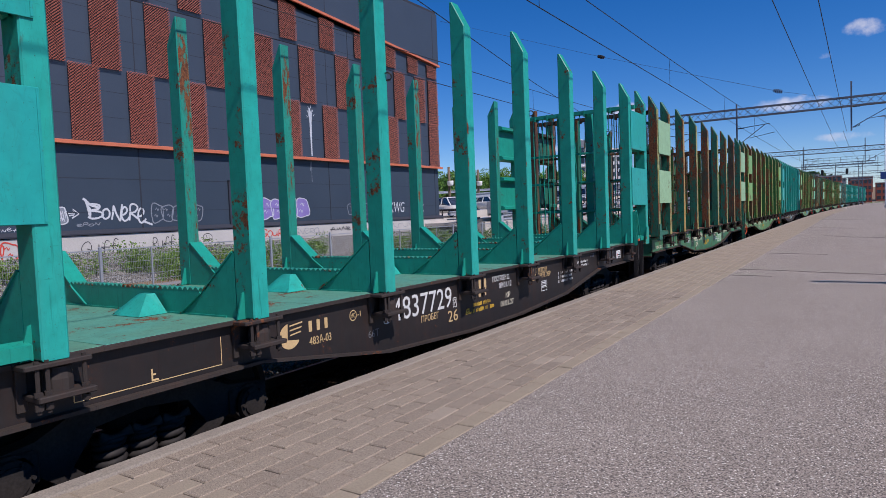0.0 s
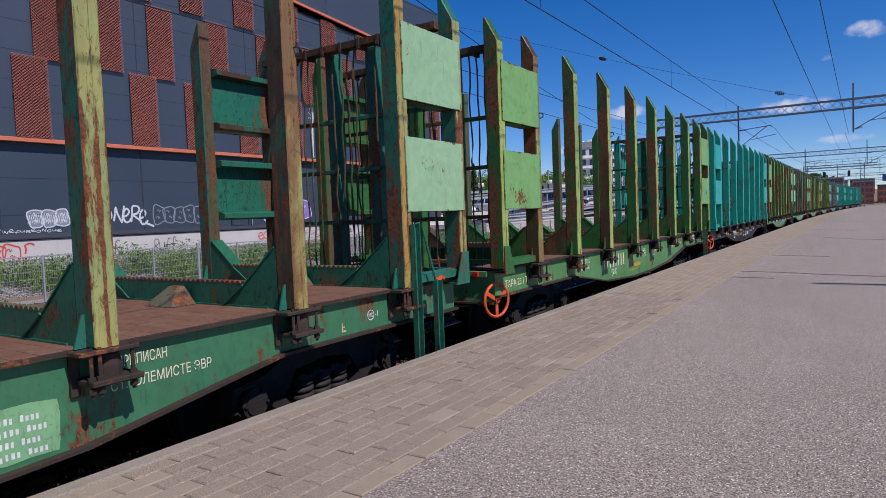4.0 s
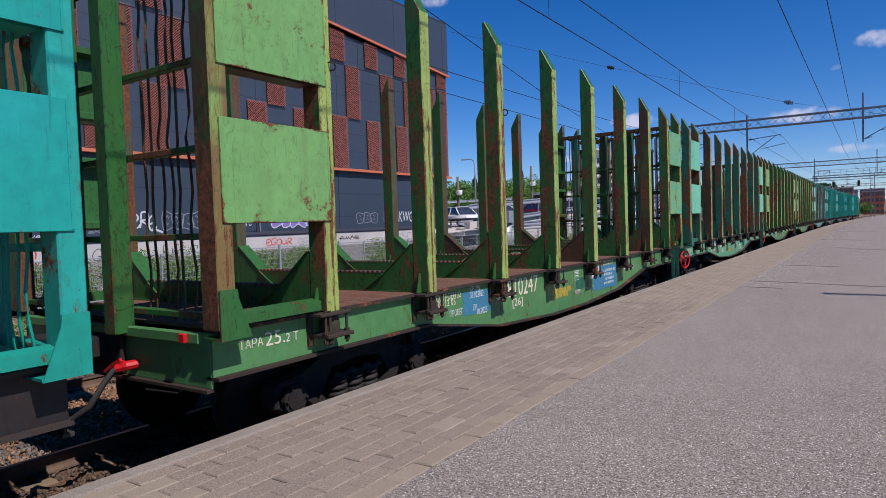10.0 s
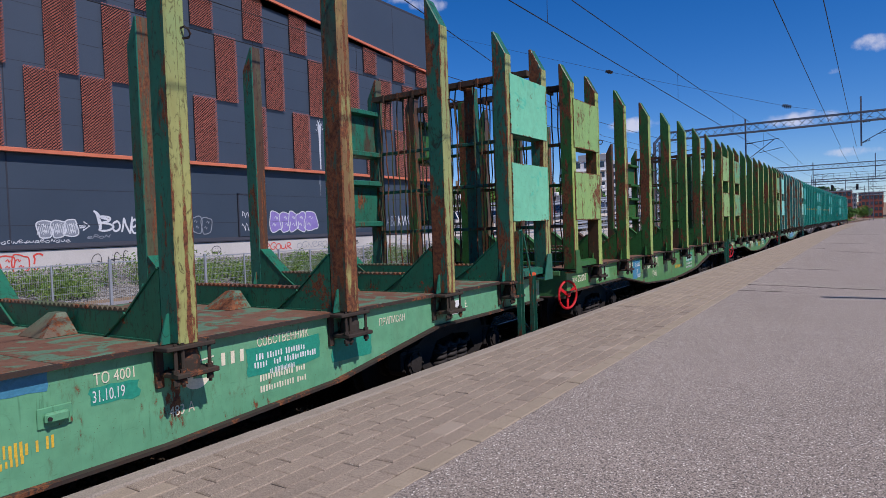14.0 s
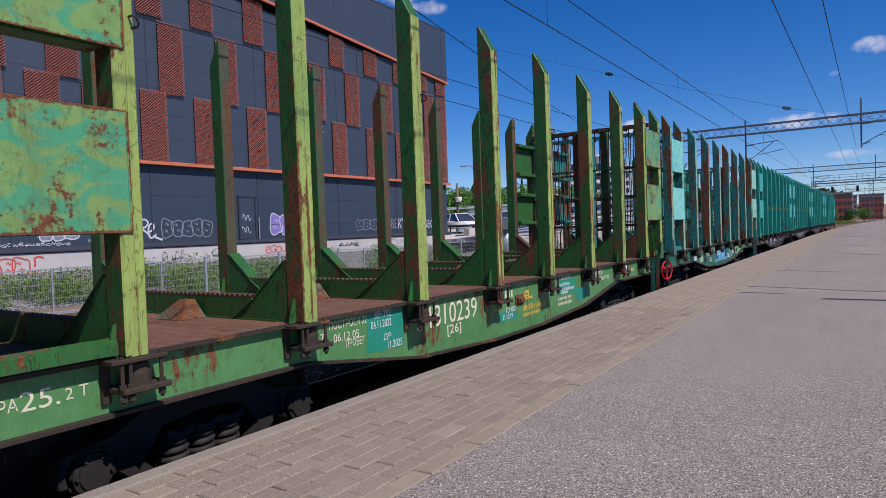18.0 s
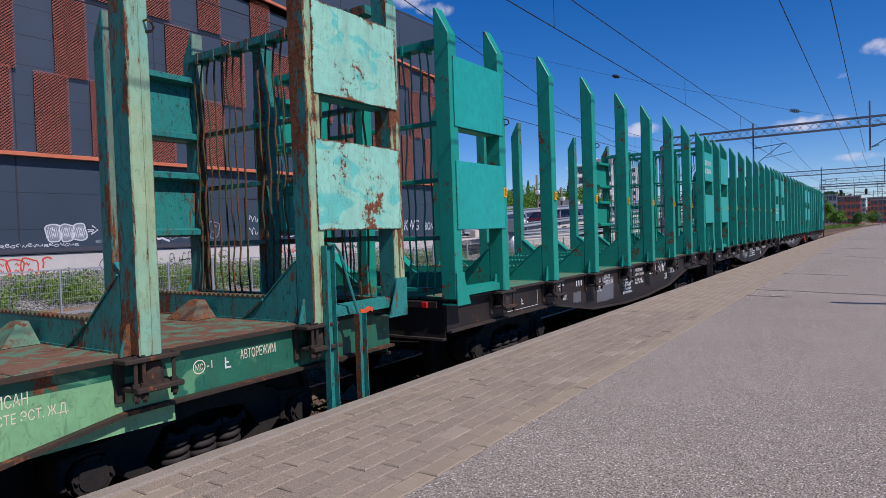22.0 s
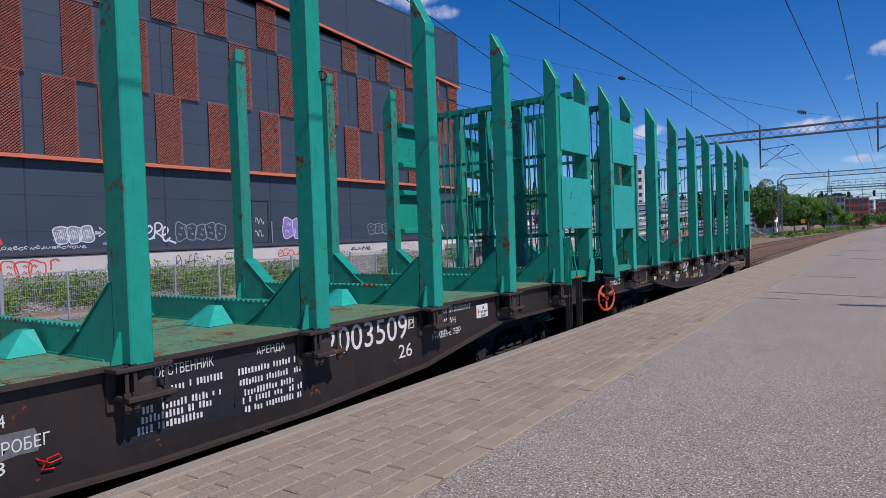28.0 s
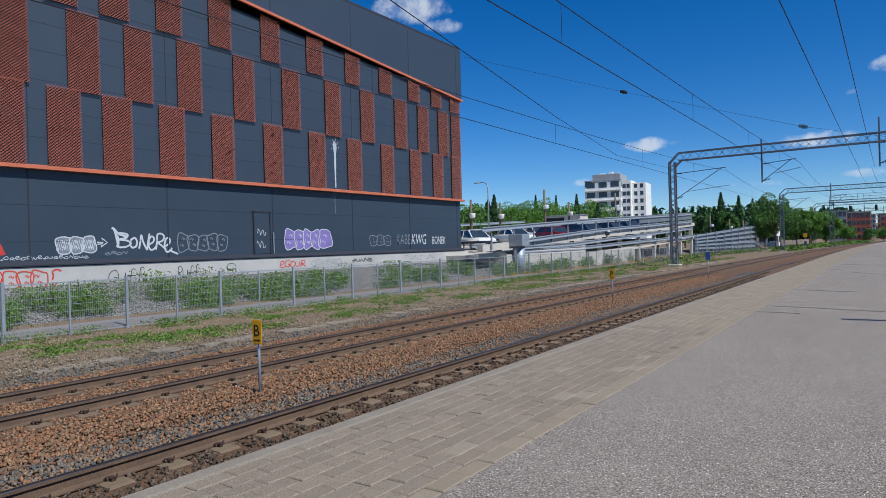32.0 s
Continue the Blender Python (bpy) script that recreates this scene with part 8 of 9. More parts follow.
bars_row(w, SX, 6.1, 6.52, 0.944, 1.039, 3, T, "company_bars")
cart_emblem(w, 5.9, 6.06, 0.758, 0.818, Y)
bars_row(w, SX, 6.07, 6.64, 0.792, 0.842, 11, Y, "company_bars", 0.3)
bars_row(w, SX, 6.07, 6.63, 0.747, 0.797, 11, Y, "company_bars", 0.3)
words("ДР-792", w, SY, 6.88, 7.16, 1.109, 1.184, W)
words("15.05.23-26", w, SY, 6.89, 7.27, 1.006, 1.081, W)
words("КР", w, SY, 6.86, 6.96, 0.818, 0.893, W)
words("30.11.2026", w, SY, 6.77, 7.13, 0.723, 0.798, W)
words("ПРИПИСАН", w, SY, 7.73, 8.15, 1.11, 1.185, T)
words("РАКВЕРЕ ЭВР", w, SY, 7.73, 8.29, 1.01, 1.085, T)
frame_mark(w, SX, 8.56, 8.75, 1.004, 1.165, W)
words("АРЕНДА", w, SY, 8.98, 9.22, 1.003, 1.078, W)
bars_row(w, SX, 8.77, 9.5, 0.921, 0.971, 15, W, "company_bars", 0.3)
frame_mark(w, SX, 8.61, 8.77, 0.869, 0.941, W, 0)
words("СОБСТВЕННИК", w, SY, 9.58, 10.14, 1.132, 1.207, T)
bars_row(w, SX, 9.6, 10.43, 1.03, 1.08, 17, T, "company_bars", 0.3)
bars_row(w, SX, 9.6, 10.6, 0.967, 1.017, 20, T, "company_bars", 0.3)
bars_row(w, SX, 9.6, 10.34, 0.909, 0.959, 15, T, "company_bars", 0.3)
wire_loop(w, 7.8, 0.668)
words("АВТОРЕЖИМ", w, SY, 11.18, 11.71, 1.126, 1.201, W)
warning_plate(w, 11.77, 12.03, 1.044, 1.199)
limit_mark(w, 11.4, 0.988, T)


def late_green_marks(w):
    """The lettering of the middle and far half of a green sill."""
    bars_row(w, SX, 6.23, 6.5, 1.031, 1.126, 3, M_CREAM, "company_bars")
    latch_box(w, 6.55, 6.79, 0.894, 1.042, M_RUSTY)
    bars_row(w, SX, 6.85, 7.57, 0.786, 0.871, 13, Y, "company_bars", 0.3)
    touch_up(w, 8.02, 8.77, 0.877, 1.10, M_TEAL_PATCH)
    for z in (1.017, 0.95, 0.89, 0.80, 0.71):
        bars_row(w, SX, 8.04, 8.65, z, z + 0.05, 12, W, "address_bars", 0.3)
    words("ПРИПИСАН", w, SY, 9.6, 10.05, 1.06, 1.13, M_CREAM)
    words("СТ. ЮЛЕМИСТЕ ЭВР", w, SY, 9.55, 10.35, 0.95, 1.02, M_CREAM)
    warning_plate(w, 11.1, 11.36, 0.97, 1.125)


late_green_marks(wag[6])

w = wag[2]
words("ТАРА 25.1 Т", w, SY, 0.2, 0.9, 0.98, 1.08, M_CREAM)
limit_mark(w, 1.73, 0.935, T)
words("ПОСТРОЕН 22", w, SY, 3.0, 3.48, 1.06, 1.135, M_CREAM)
words("10 05 06", w, SY, 3.05, 3.45, 0.95, 1.025, M_CREAM)
bars_row(w, SX, 4.2, 5.54, 0.87, 1.11, 8, M_CREAM, "number_bars", 0.4)
words("[26]", w, SY, 4.68, 5.0, 0.70, 0.83, M_CREAM)
cart_emblem(w, 6.03, 6.21, 0.907, 1.03, Y)
bars_row(w, SX, 5.93, 6.71, 0.76, 0.84, 15, Y, "company_bars", 0.3)
bars_row(w, SX, 5.91, 6.51, 0.687, 0.73, 12, Y, "phone_bars", 0.3)
frame_mark(w, SX, 6.85, 7.05, 0.92, 1.09, W)
swoosh(w, 7.7, 0.98, M_CREAM)
bars_row(w, SX, 7.87, 8.18, 0.98, 1.07, 3, M_CREAM, "company_bars")

w = wag[10]
limit_mark(w, 1.69, 0.95, W)
words("483А-03", w, SX, 0.35, 0.62, 0.985, 1.04, W)
words("ПОСТРОЕН 22", w, SX, 2.66, 3.16, 1.07, 1.13, W)
words("020213", w, SX, 2.74, 3.05, 0.975, 1.035, W)
words("66.0Т", w, SX, 3.12, 3.31, 0.835, 0.89, W)
bars_row(w, SX, 3.67, 3.97, 1.00, 1.11, 3, W, "company_bars")
patch_mark(w, SX, [(3.60, 0.78), (3.88, 0.80), (3.88, 0.97), (3.58, 0.95)], M_GREY_PATCH)
frame_mark(w, SX, 4.63, 4.87, 0.84, 1.01, W)
patch_mark(w, SX, [(4.95, 0.72), (5.6, 0.74), (5.66, 1.12), (4.97, 1.12)], M_GREY_PATCH)
words("ПРОБЕГ", w, SX + 0.001, 5.05, 5.40, 0.80, 0.86, W)
for v0, v1 in ((5.88, 6.60), (6.68, 7.38)):
    patch_mark(w, SX, [(v0 - 0.05, 0.68), (v1 + 0.04, 0.68), (v1 + 0.04, 1.13), (v0 - 0.05, 1.13)], M_BLACK_PATCH)
    words("СОБСТВЕННИК" if v0 < 6 else "АРЕНДА", w, SX + 0.001, v0, v1 - (0.02 if v0 < 6 else 0.36), 1.06, 1.11, W)
    for k, z in enumerate((0.97, 0.89, 0.81, 0.73)):
        bars_row(w, SX + 0.001, v0, v1 - 0.05 * (k % 3), z, z + 0.05, 11, W, "address_bars", 0.3)
bars_row(w, SX, 7.65, 8.86, 0.88, 1.13, 8, W, "number_bars", 0.4, 0.05)
words("26", w, SX, 8.69, 8.92, 0.70, 0.84, W)
words("ПРИПИСАН", w, SX, 9.30, 9.80, 1.06, 1.12, W)
words("РАКВЕРЕ ЭВР", w, SX, 9.28, 10.06, 0.92, 0.985, W)
warning_plate(w, 10.21, 10.49, 0.95, 1.10)
words("АВТОРЕЖИМ", w, SX, 10.85, 11.40, 1.05, 1.10, W)
# white company marks on one wagon's end panels, as bars
for z, n in ((3.62, 7), (3.40, 9)):
    bars_row(wag[9], 1.6335, 12.42, 13.24, z, z + 0.14, n, W, "company_bars", 0.35)
for i, z in enumerate((3.60, 3.48)):
    bars_row(wag[10], 1.6335, 12.5, 13.2, 2.55 - 0.16 * i, 2.63 - 0.16 * i, 11, W, "company_bars", 0.35)
for pts, wd in (([(12.50, 2.62), (12.66, 2.46), (12.86, 2.28), (13.0, 2.20)], 0.07), ([(12.54, 2.42), (12.60, 2.30)], 0.05), ([(13.02, 2.58), (12.94, 2.48), (12.84, 2.40)], 0.045), ([(13.02, 2.58), (12.98, 2.46), (13.12, 2.42), (13.24, 2.44)], 0.03)):
    stroke(wag[2], 1.634, pts, wd, M_TEAL_SCRAWL, "paint_scrawl")
# yellow tie loops on the stakes of the newer wagons
def tie_loop(b):
    for a, c, d, e in ((-0.035, 0.035, 2.44, 2.455), (-0.035, 0.035, 2.545, 2.56), (-0.035, -0.02, 2.455, 2.545), (0.02, 0.035, 2.455, 2.545)):
        box(b, 1.551, 1.57, a, c, d, e)


for k in (9, 10):
    for y in STAKES[:7]:
        put("tie_loop", "tie_loop", tie_loop, M_SIGN_Y, wag[k], "yellow tie loop", m=OUT @ Matrix.Translation((0, y, 0)))

# ---------------------------------------------------------------- spray paint on the building
GX, GP = BX - 0.117, BX + 0.1025


def curl(y0, y1, z0, z1, n, seed):
    """A wandering sprayed line."""
    r = random.Random(seed)
    return [(y0 + (y1 - y0) * i / n + 0.12 * (y1 - y0) / 3 * math.sin(i * 1.7 + seed), z0 + (z1 - z0) * (0.5 + 0.5 * math.sin(i * 1.05 + r.uniform(-0.5, 0.5)))) for i in range(n + 1)]


graf = tagged(new("graffiti"), "sprayed tags in white, grey, purple, red and black", "graffiti")


def smooth(pts, k=5):
    """A flowing line through a few points."""
    P = [Vector(p) for p in pts]
    out = []
    for i in range(len(P) - 1):
        a, b, c, d = P[max(i - 1, 0)], P[i], P[i + 1], P[min(i + 2, len(P) - 1)]
        for j in range(k):
            t = j / k
            out.append(0.5 * (2 * b + (c - a) * t + (2 * a - 5 * b + 4 * c - d) * t * t + (3 * b - a - 3 * c + d) * t ** 3))
    return [tuple(p) for p in out] + [tuple(P[-1])]


HAND = {"B": [(0.05, 1.10), (0.12, 0.95), (0.20, 0.55), (0.28, 0.12), (0.30, 0.55), (0.18, 0.80), (0.45, 0.86), (0.80, 0.78), (0.74, 0.58), (0.36, 0.48), (0.80, 0.40), (0.98, 0.22), (0.70, 0.04), (0.34, 0.02), (0.16, 0.12)],
        "o": [(0.55, 0.95), (0.20, 0.75), (0.08, 0.30), (0.35, 0.02), (0.78, 0.20), (0.85, 0.65), (0.60, 0.95), (0.42, 0.85)],
        "n": [(0.10, 0.10), (0.22, 0.55), (0.30, 0.92), (0.42, 0.55), (0.66, 0.12), (0.76, 0.06), (0.84, 0.50), (0.98, 1.02)],
        "e": [(0.12, 0.42), (0.55, 0.52), (0.80, 0.78), (0.55, 1.0), (0.22, 0.82), (0.10, 0.35), (0.35, 0.02), (0.75, 0.08), (1.0, 0.28)],
        "R": [(0.12, 0.02), (0.22, 0.50), (0.28, 0.95), (0.65, 1.0), (0.88, 0.80), (0.66, 0.55), (0.30, 0.46), (0.62, 0.26), (1.0, 0.02)],
        "G": [(0.92, 0.78), (0.70, 1.0), (0.30, 0.85), (0.05, 0.45), (0.20, 0.08), (0.60, 0.02), (0.85, 0.30), (0.55, 0.40)],
        "u": [(0.08, 0.62), (0.12, 0.15), (0.40, 0.02), (0.72, 0.18), (0.80, 0.62), (0.82, 0.2), (1.0, 0.02)],
        "f": [(0.95, 0.92), (0.70, 1.05), (0.50, 0.80), (0.44, 0.30), (0.36, -0.15), (0.42, 0.30), (0.10, 0.48), (0.95, 0.44)],
        "U": [(0.06, 1.0), (0.10, 0.35), (0.35, 0.04), (0.72, 0.12), (0.90, 0.55), (0.94, 1.0)]}


def hand_letters(text, boxes, x, width, material, name):
    """Sprayed letters, each flowing through its own box (y0, y1, z0, z1)."""
    for i, (ch, (y0, y1, z0, z1)) in enumerate(zip(text, boxes)):
        stroke(graf, x + 0.0004 * i, smooth([(y0 + (y1 - y0) * u, z0 + (z1 - z0) * v) for u, v in HAND[ch]], 6), width, material, name)


def even(y0, y1, z0, z1, n, grow=1.12):
    """n boxes side by side between y0 and y1, a little overlapping."""
    d = (y1 - y0) / n
    return [(y0 + d * i, y0 + d * (i + grow), z0 + 0.03 * (i % 2), z1 - 0.05 * ((i + 1) % 2)) for i in range(n)]


def bubble(y0, y1, z0, z1, x, fill, rim, seed, name="bubble_letter"):
    """A fat throw-up letter: a wobbly filled shape with a sprayed outline and a short inner cut."""
    r = random.Random(seed)
    cy, cz, hy, hz = (y0 + y1) / 2, (z0 + z1) / 2, (y1 - y0) / 2, (z1 - z0) / 2
    ph = r.uniform(0, 6)
    ring = []
    for k in range(28):
        a = 2 * math.pi * k / 28
        c, d = math.cos(a), math.sin(a)
        q = 1 + 0.10 * math.sin(3 * a + ph) + 0.05 * math.sin(5 * a - ph)
        ring.append((cy + hy * q * math.copysign(abs(c) ** 0.7, c), cz + hz * q * math.copysign(abs(d) ** 0.7, d)))
    if fill:
        b = bmesh.new()
        prism(b, ring, "x", x - 0.001, x)
        part(name, b, fill, graf)
    stroke(graf, x + 0.001, ring, 0.045, rim, "outline", True)
    for k in range(2):
        yy, zz = cy + hy * r.uniform(-0.3, 0.3), cz + hz * (0.35 - 0.7 * k)
        stroke(graf, x + 0.002, smooth([(yy - 0.25 * hy, zz), (yy, zz + 0.2 * hz), (yy + 0.15 * hy, zz - 0.1 * hz), (yy + 0.3 * hy, zz + 0.12 * hz)], 4), 0.03, rim, "inner_line")


hand_letters("BoneRe", [(13.39, 14.12, 1.74, 2.40), (14.05, 14.42, 1.72, 2.14), (14.40, 14.92, 1.62, 2.28), (14.82, 15.18, 1.62, 2.18), (15.12, 15.62, 1.62, 2.28), (15.52, 15.90, 1.52, 2.12)], GX, 0.075, M_PALE_SPRAY, "white_tag")
stroke(graf, GX, smooth([(13.36, 2.52), (13.48, 2.44), (13.62, 2.28), (13.80, 2.22), (13.96, 2.16)]), 0.085, M_PALE_SPRAY)
stroke(graf, GX, smooth([(15.72, 1.62), (15.95, 1.52), (16.18, 1.43)]), 0.085, M_PALE_SPRAY)
for i, (y0, y1) in enumerate(((11.30, 11.86), (11.78, 12.30), (12.22, 12.74))):
    bubble(y0, y1, 1.55, 2.18, GX + 0.003 * i, M_GREY_SPRAY, M_PALE_SPRAY, 31 + i)
    for k in range(7):
        yy = y0 + 0.06 + (y1 - y0 - 0.12) * k / 6
        stroke(graf, GX + 0.003 * i + 0.0015, [(yy - 0.06, 1.66 + 0.02 * (k % 3)), (yy + 0.04, 2.06 - 0.03 * (k % 2))], 0.022, M_PALE_SPRAY, "hatching")
stroke(graf, GX, [(12.78, 1.96), (13.02, 1.94), (12.96, 2.12), (13.18, 1.94), (12.92, 1.78), (13.0, 1.90), (12.80, 1.88)], 0.05, M_PALE_SPRAY)
hand_letters("eRon", even(13.05, 13.95, 1.46, 1.60, 4), GX, 0.03, M_GREY_SPRAY, "grey_tag")
for i in range(5):
    bubble(16.15 + 0.49 * i, 16.70 + 0.49 * i, 1.52 + 0.04 * (i % 2), 2.30 - 0.05 * (i % 3), GX + 0.003 * i, None, M_GREY_SPRAY, 51 + i)
for i, (y0, y1) in enumerate(((22.05, 22.86), (22.72, 23.45), (23.30, 23.98), (23.85, 24.55), (24.40, 25.38))):
    bubble(y0, y1, 1.50, 2.50, GX + 0.003 * i, M_PURPLE, M_PALE_SPRAY, 71 + i)
for i in range(3):
    bubble(28.5 + 0.62 * i, 29.2 + 0.62 * i, 1.60, 2.2, GX + 0.002 * i, None, M_GREY_SPRAY, 91 + i)
words("KABE", graf, GX, 31.0, 32.4, 1.65, 2.25, M_GREY_SPRAY, "grey_tag", 0.1, -0.01)
words("KWG", graf, GX, 32.5, 34.1, 1.62, 2.28, M_PALE_SPRAY, "white_tag", 0.2, 0.0)
words("BONEK", graf, GX, 34.75, 36.3, 1.62, 2.12, M_PALE_SPRAY, "white_tag", 0.1, 0.0)
hand_letters("uoReGonefuReonGue", even(9.42, 12.45, 1.36, 1.50, 17, 0.95), GX, 0.022, M_PALE_SPRAY, "small_tag")
for yy, zz in ((20.55, 2.35), (20.5, 1.75)):
    stroke(graf, BX - 0.058, curl(yy - 0.2, yy + 0.3, zz - 0.16, zz + 0.2, 12, int(yy * 7 + zz)), 0.03, M_PALE_SPRAY)
for i, (y0, y1) in enumerate(((8.85, 9.50), (9.42, 9.98), (9.90, 10.42), (10.32, 10.88))):
    bubble(y0, y1, 0.34, 0.98, GP + 0.002 * i, None, M_RED_SPRAY, 111 + i)
stroke(graf, GP, smooth([(11.05, 0.62), (11.08, 0.80), (11.06, 0.92), (11.22, 0.99), (11.36, 0.92)]), 0.06, M_RED_SPRAY)
stroke(graf, GP, smooth([(11.10 + 0.06 * math.cos(a), 0.46 + 0.06 * math.sin(a)) for a in (0.9 * k for k in range(8))]), 0.04, M_RED_SPRAY)
stroke(graf, GX, [(8.9, 1.5), (9.35, 2.3), (9.6, 1.55)], 0.16, M_RED_SPRAY)
hand_letters("Guff", even(13.05, 14.5, 0.42, 0.92, 4), GP, 0.03, M_BLACK_SPRAY, "black_tag")
hand_letters("Ruff", even(15.95, 17.0, 0.40, 0.94, 4), GP, 0.03, M_BLACK_SPRAY, "black_tag")
for i in range(3):
    b = bmesh.new()
    prism(b, [(14.78 + 0.25 * i + 0.06 * math.cos(a), 0.42 + 0.06 * math.sin(a)) for a in (2 * math.pi * k / 10 for k in range(10))], "x", GP - 0.001, GP)
    part("spray_dot", b, M_BLACK_SPRAY, graf)
stroke(graf, GP, [(18.7 + 0.24 * math.cos(a), 0.77 + 0.17 * math.sin(a)) for a in (2 * math.pi * k / 18 for k in range(18))], 0.03, M_BLACK_SPRAY, "smiley", True)
stroke(graf, GP, [(18.58, 0.72), (18.65, 0.67), (18.75, 0.67), (18.83, 0.72)], 0.025, M_BLACK_SPRAY)
for yy in (18.63, 18.78):
    stroke(graf, GP, [(yy, 0.80), (yy, 0.86)], 0.03, M_BLACK_SPRAY)
hand_letters("eGouR", even(21.5, 23.2, 0.60, 0.98, 5), GP, 0.045, M_RED_SPRAY, "red_tag")
hand_letters("oGneRou", even(23.6, 26.2, 0.62, 0.95, 7), GP, 0.025, M_GREY_SPRAY, "grey_tag")
hand_letters("funne", even(26.7, 28.4, 0.70, 0.92, 5), GP, 0.05, M_BLACK_SPRAY, "black_tag")
stroke(graf, GP, curl(31.5, 34.5, 0.65, 0.95, 22, 84), 0.03, M_GREY_SPRAY)
stroke(graf, GP, curl(36.6, 38.4, 0.55, 0.85, 16, 88), 0.04, M_RED_SPRAY)
# white paint that was thrown high and ran down
splash = tagged(new("paint_splash"), "white paint splash that has run down the facade", "paint splash")
M_SPLASH = stuff_mat("thrown_white_paint", rgb(196, 202, 208), rgb(170, 178, 188), 3, 30, 0.6)
b = bmesh.new()
prism(b, [(25.60, 7.28), (25.56, 7.0), (25.62, 6.7), (25.64, 5.6), (25.66, 4.80), (25.74, 4.80), (25.75, 5.7), (25.78, 6.6), (25.84, 7.0), (25.80, 7.32), (25.74, 7.15), (25.68, 7.36)], "x", BX + 0.004, BX + 0.006)
part("run", b, M_SPLASH, splash)
for k, (dy, dz, ln) in enumerate(((-0.16, 0.1, 0.10), (0.18, 0.16, 0.12), (-0.10, 0.3, 0.14), (0.05, 0.34, 0.16), (0.24, -0.05, 0.08), (-0.2, -0.15, 0.07))):
    stroke(splash, BX + 0.007, [(25.69 + dy, 7.0 + dz), (25.69 + dy * 1.3, 7.0 + dz + ln)], 0.035, M_SPLASH, "splatter")
for dy, z1 in ((-0.03, 4.0), (0.05, 3.4)):
    stroke(splash, GX, [(25.69 + dy, 4.5), (25.69 + dy, z1)], 0.03, M_GREY_SPRAY, "drip")

# ---------------------------------------------------------------- plants
def leaf_quads(centres, sizes, rs, flat=0.0):
    """Small bent leaf cards of random turn at the given places."""
    n = len(centres)
    a = rs.normal(size=(n, 3))
    a[:, 2] *= 1 - flat
    a /= np.linalg.norm(a, axis=1)[:, None]
    c = rs.normal(size=(n, 3))
    u = np.cross(a, c)
    u /= np.linalg.norm(u, axis=1)[:, None] + 1e-9
    w = np.cross(a, u)
    s = np.asarray(sizes)[:, None]
    p = np.stack([centres + u * s, centres + w * s * 0.55 + a * s * 0.15, centres - u * s, centres - w * s * 0.55 + a * s * 0.15], 1).reshape(-1, 3)
    return p


def leaf_mesh(name, pts, material):
    n = len(pts) // 4
    me = bpy.data.meshes.new(name)
    me.vertices.add(len(pts))
    me.vertices.foreach_set("co", np.asarray(pts, dtype=np.float32).ravel())
    me.loops.add(n * 4)
    me.loops.foreach_set("vertex_index", np.arange(n * 4, dtype=np.int32))
    me.polygons.add(n)
    me.polygons.foreach_set("loop_start", np.arange(0, n * 4, 4, dtype=np.int32))
    me.update(calc_edges=True)
    me.validate()
    me.materials.append(material)
    return me


def broad_points(rs, h, r, n, leaf):
    """Leaf places of a broad crown: clumps on a lumpy, gappy outline."""
    k = 26
    d = rs.normal(size=(k, 3))
    d /= np.linalg.norm(d, axis=1)[:, None]
    cc = d * (rs.uniform(0.45, 1.0, (k, 1))) * np.array([r, r, h * 0.36]) + np.array([0, 0, h * 0.60])
    rad = rs.uniform(0.22, 0.42, k) * r
    which = rs.randint(0, k, n)
    q = rs.normal(size=(n, 3))
    q /= np.linalg.norm(q, axis=1)[:, None]
    pts = cc[which] + q * (rad[which] * rs.uniform(0.55, 1.0, n) ** 0.5)[:, None]
    return leaf_quads(pts, rs.uniform(0.6, 1.2, n) * leaf, rs), cc


def tree(x, y, z, h, r, seed, material, n=9000, leaf=0.19, label="broad-leaved tree in full leaf beside the line"):
    rs = np.random.RandomState(seed)
    pts, cc = broad_points(rs, h, r, n, leaf)
    t = thing("tree", label, "tree", "trees beside the line", (x, y, z))
    b = bmesh.new()
    tube(b, [(0, 0, -0.3), (0.03, 0, h * 0.2), (-0.02, 0.04, h * 0.45), (0.02, 0, h * 0.75)], [h * 0.026, h * 0.02, h * 0.014, h * 0.005], 8)
    for c in cc[:9]:
        tube(b, [(0, 0, h * rs.uniform(0.25, 0.5)), tuple(c * 0.55 + np.array([0, 0, h * 0.2])), tuple(c)], [h * 0.010, h * 0.006, h * 0.002], 5)
    part("trunk", b, M_BARK, t)
    part("crown", leaf_mesh("crown", pts, material), material, t)


def conifer_points(rs, h, r, n, leaf):
    f = rs.uniform(0.0, 1.0, n) ** 1.15
    z = h * (0.10 + 0.90 * f)
    ring = np.floor(f * 16)
    rad = r * (1 - f) * (0.55 + 0.45 * ((f * 16) % 1)) * rs.uniform(0.35, 1.0, n) + 0.05
    az = rs.uniform(0, 2 * np.pi, n)
    lump = 1 + 0.22 * np.sin(az * 3 + ring * 1.7)
    pts = np.stack([rad * lump * np.cos(az), rad * lump * np.sin(az), z - 0.25 * rad], 1)
    return leaf_quads(pts, rs.uniform(0.6, 1.2, n) * leaf, rs, 0.2)


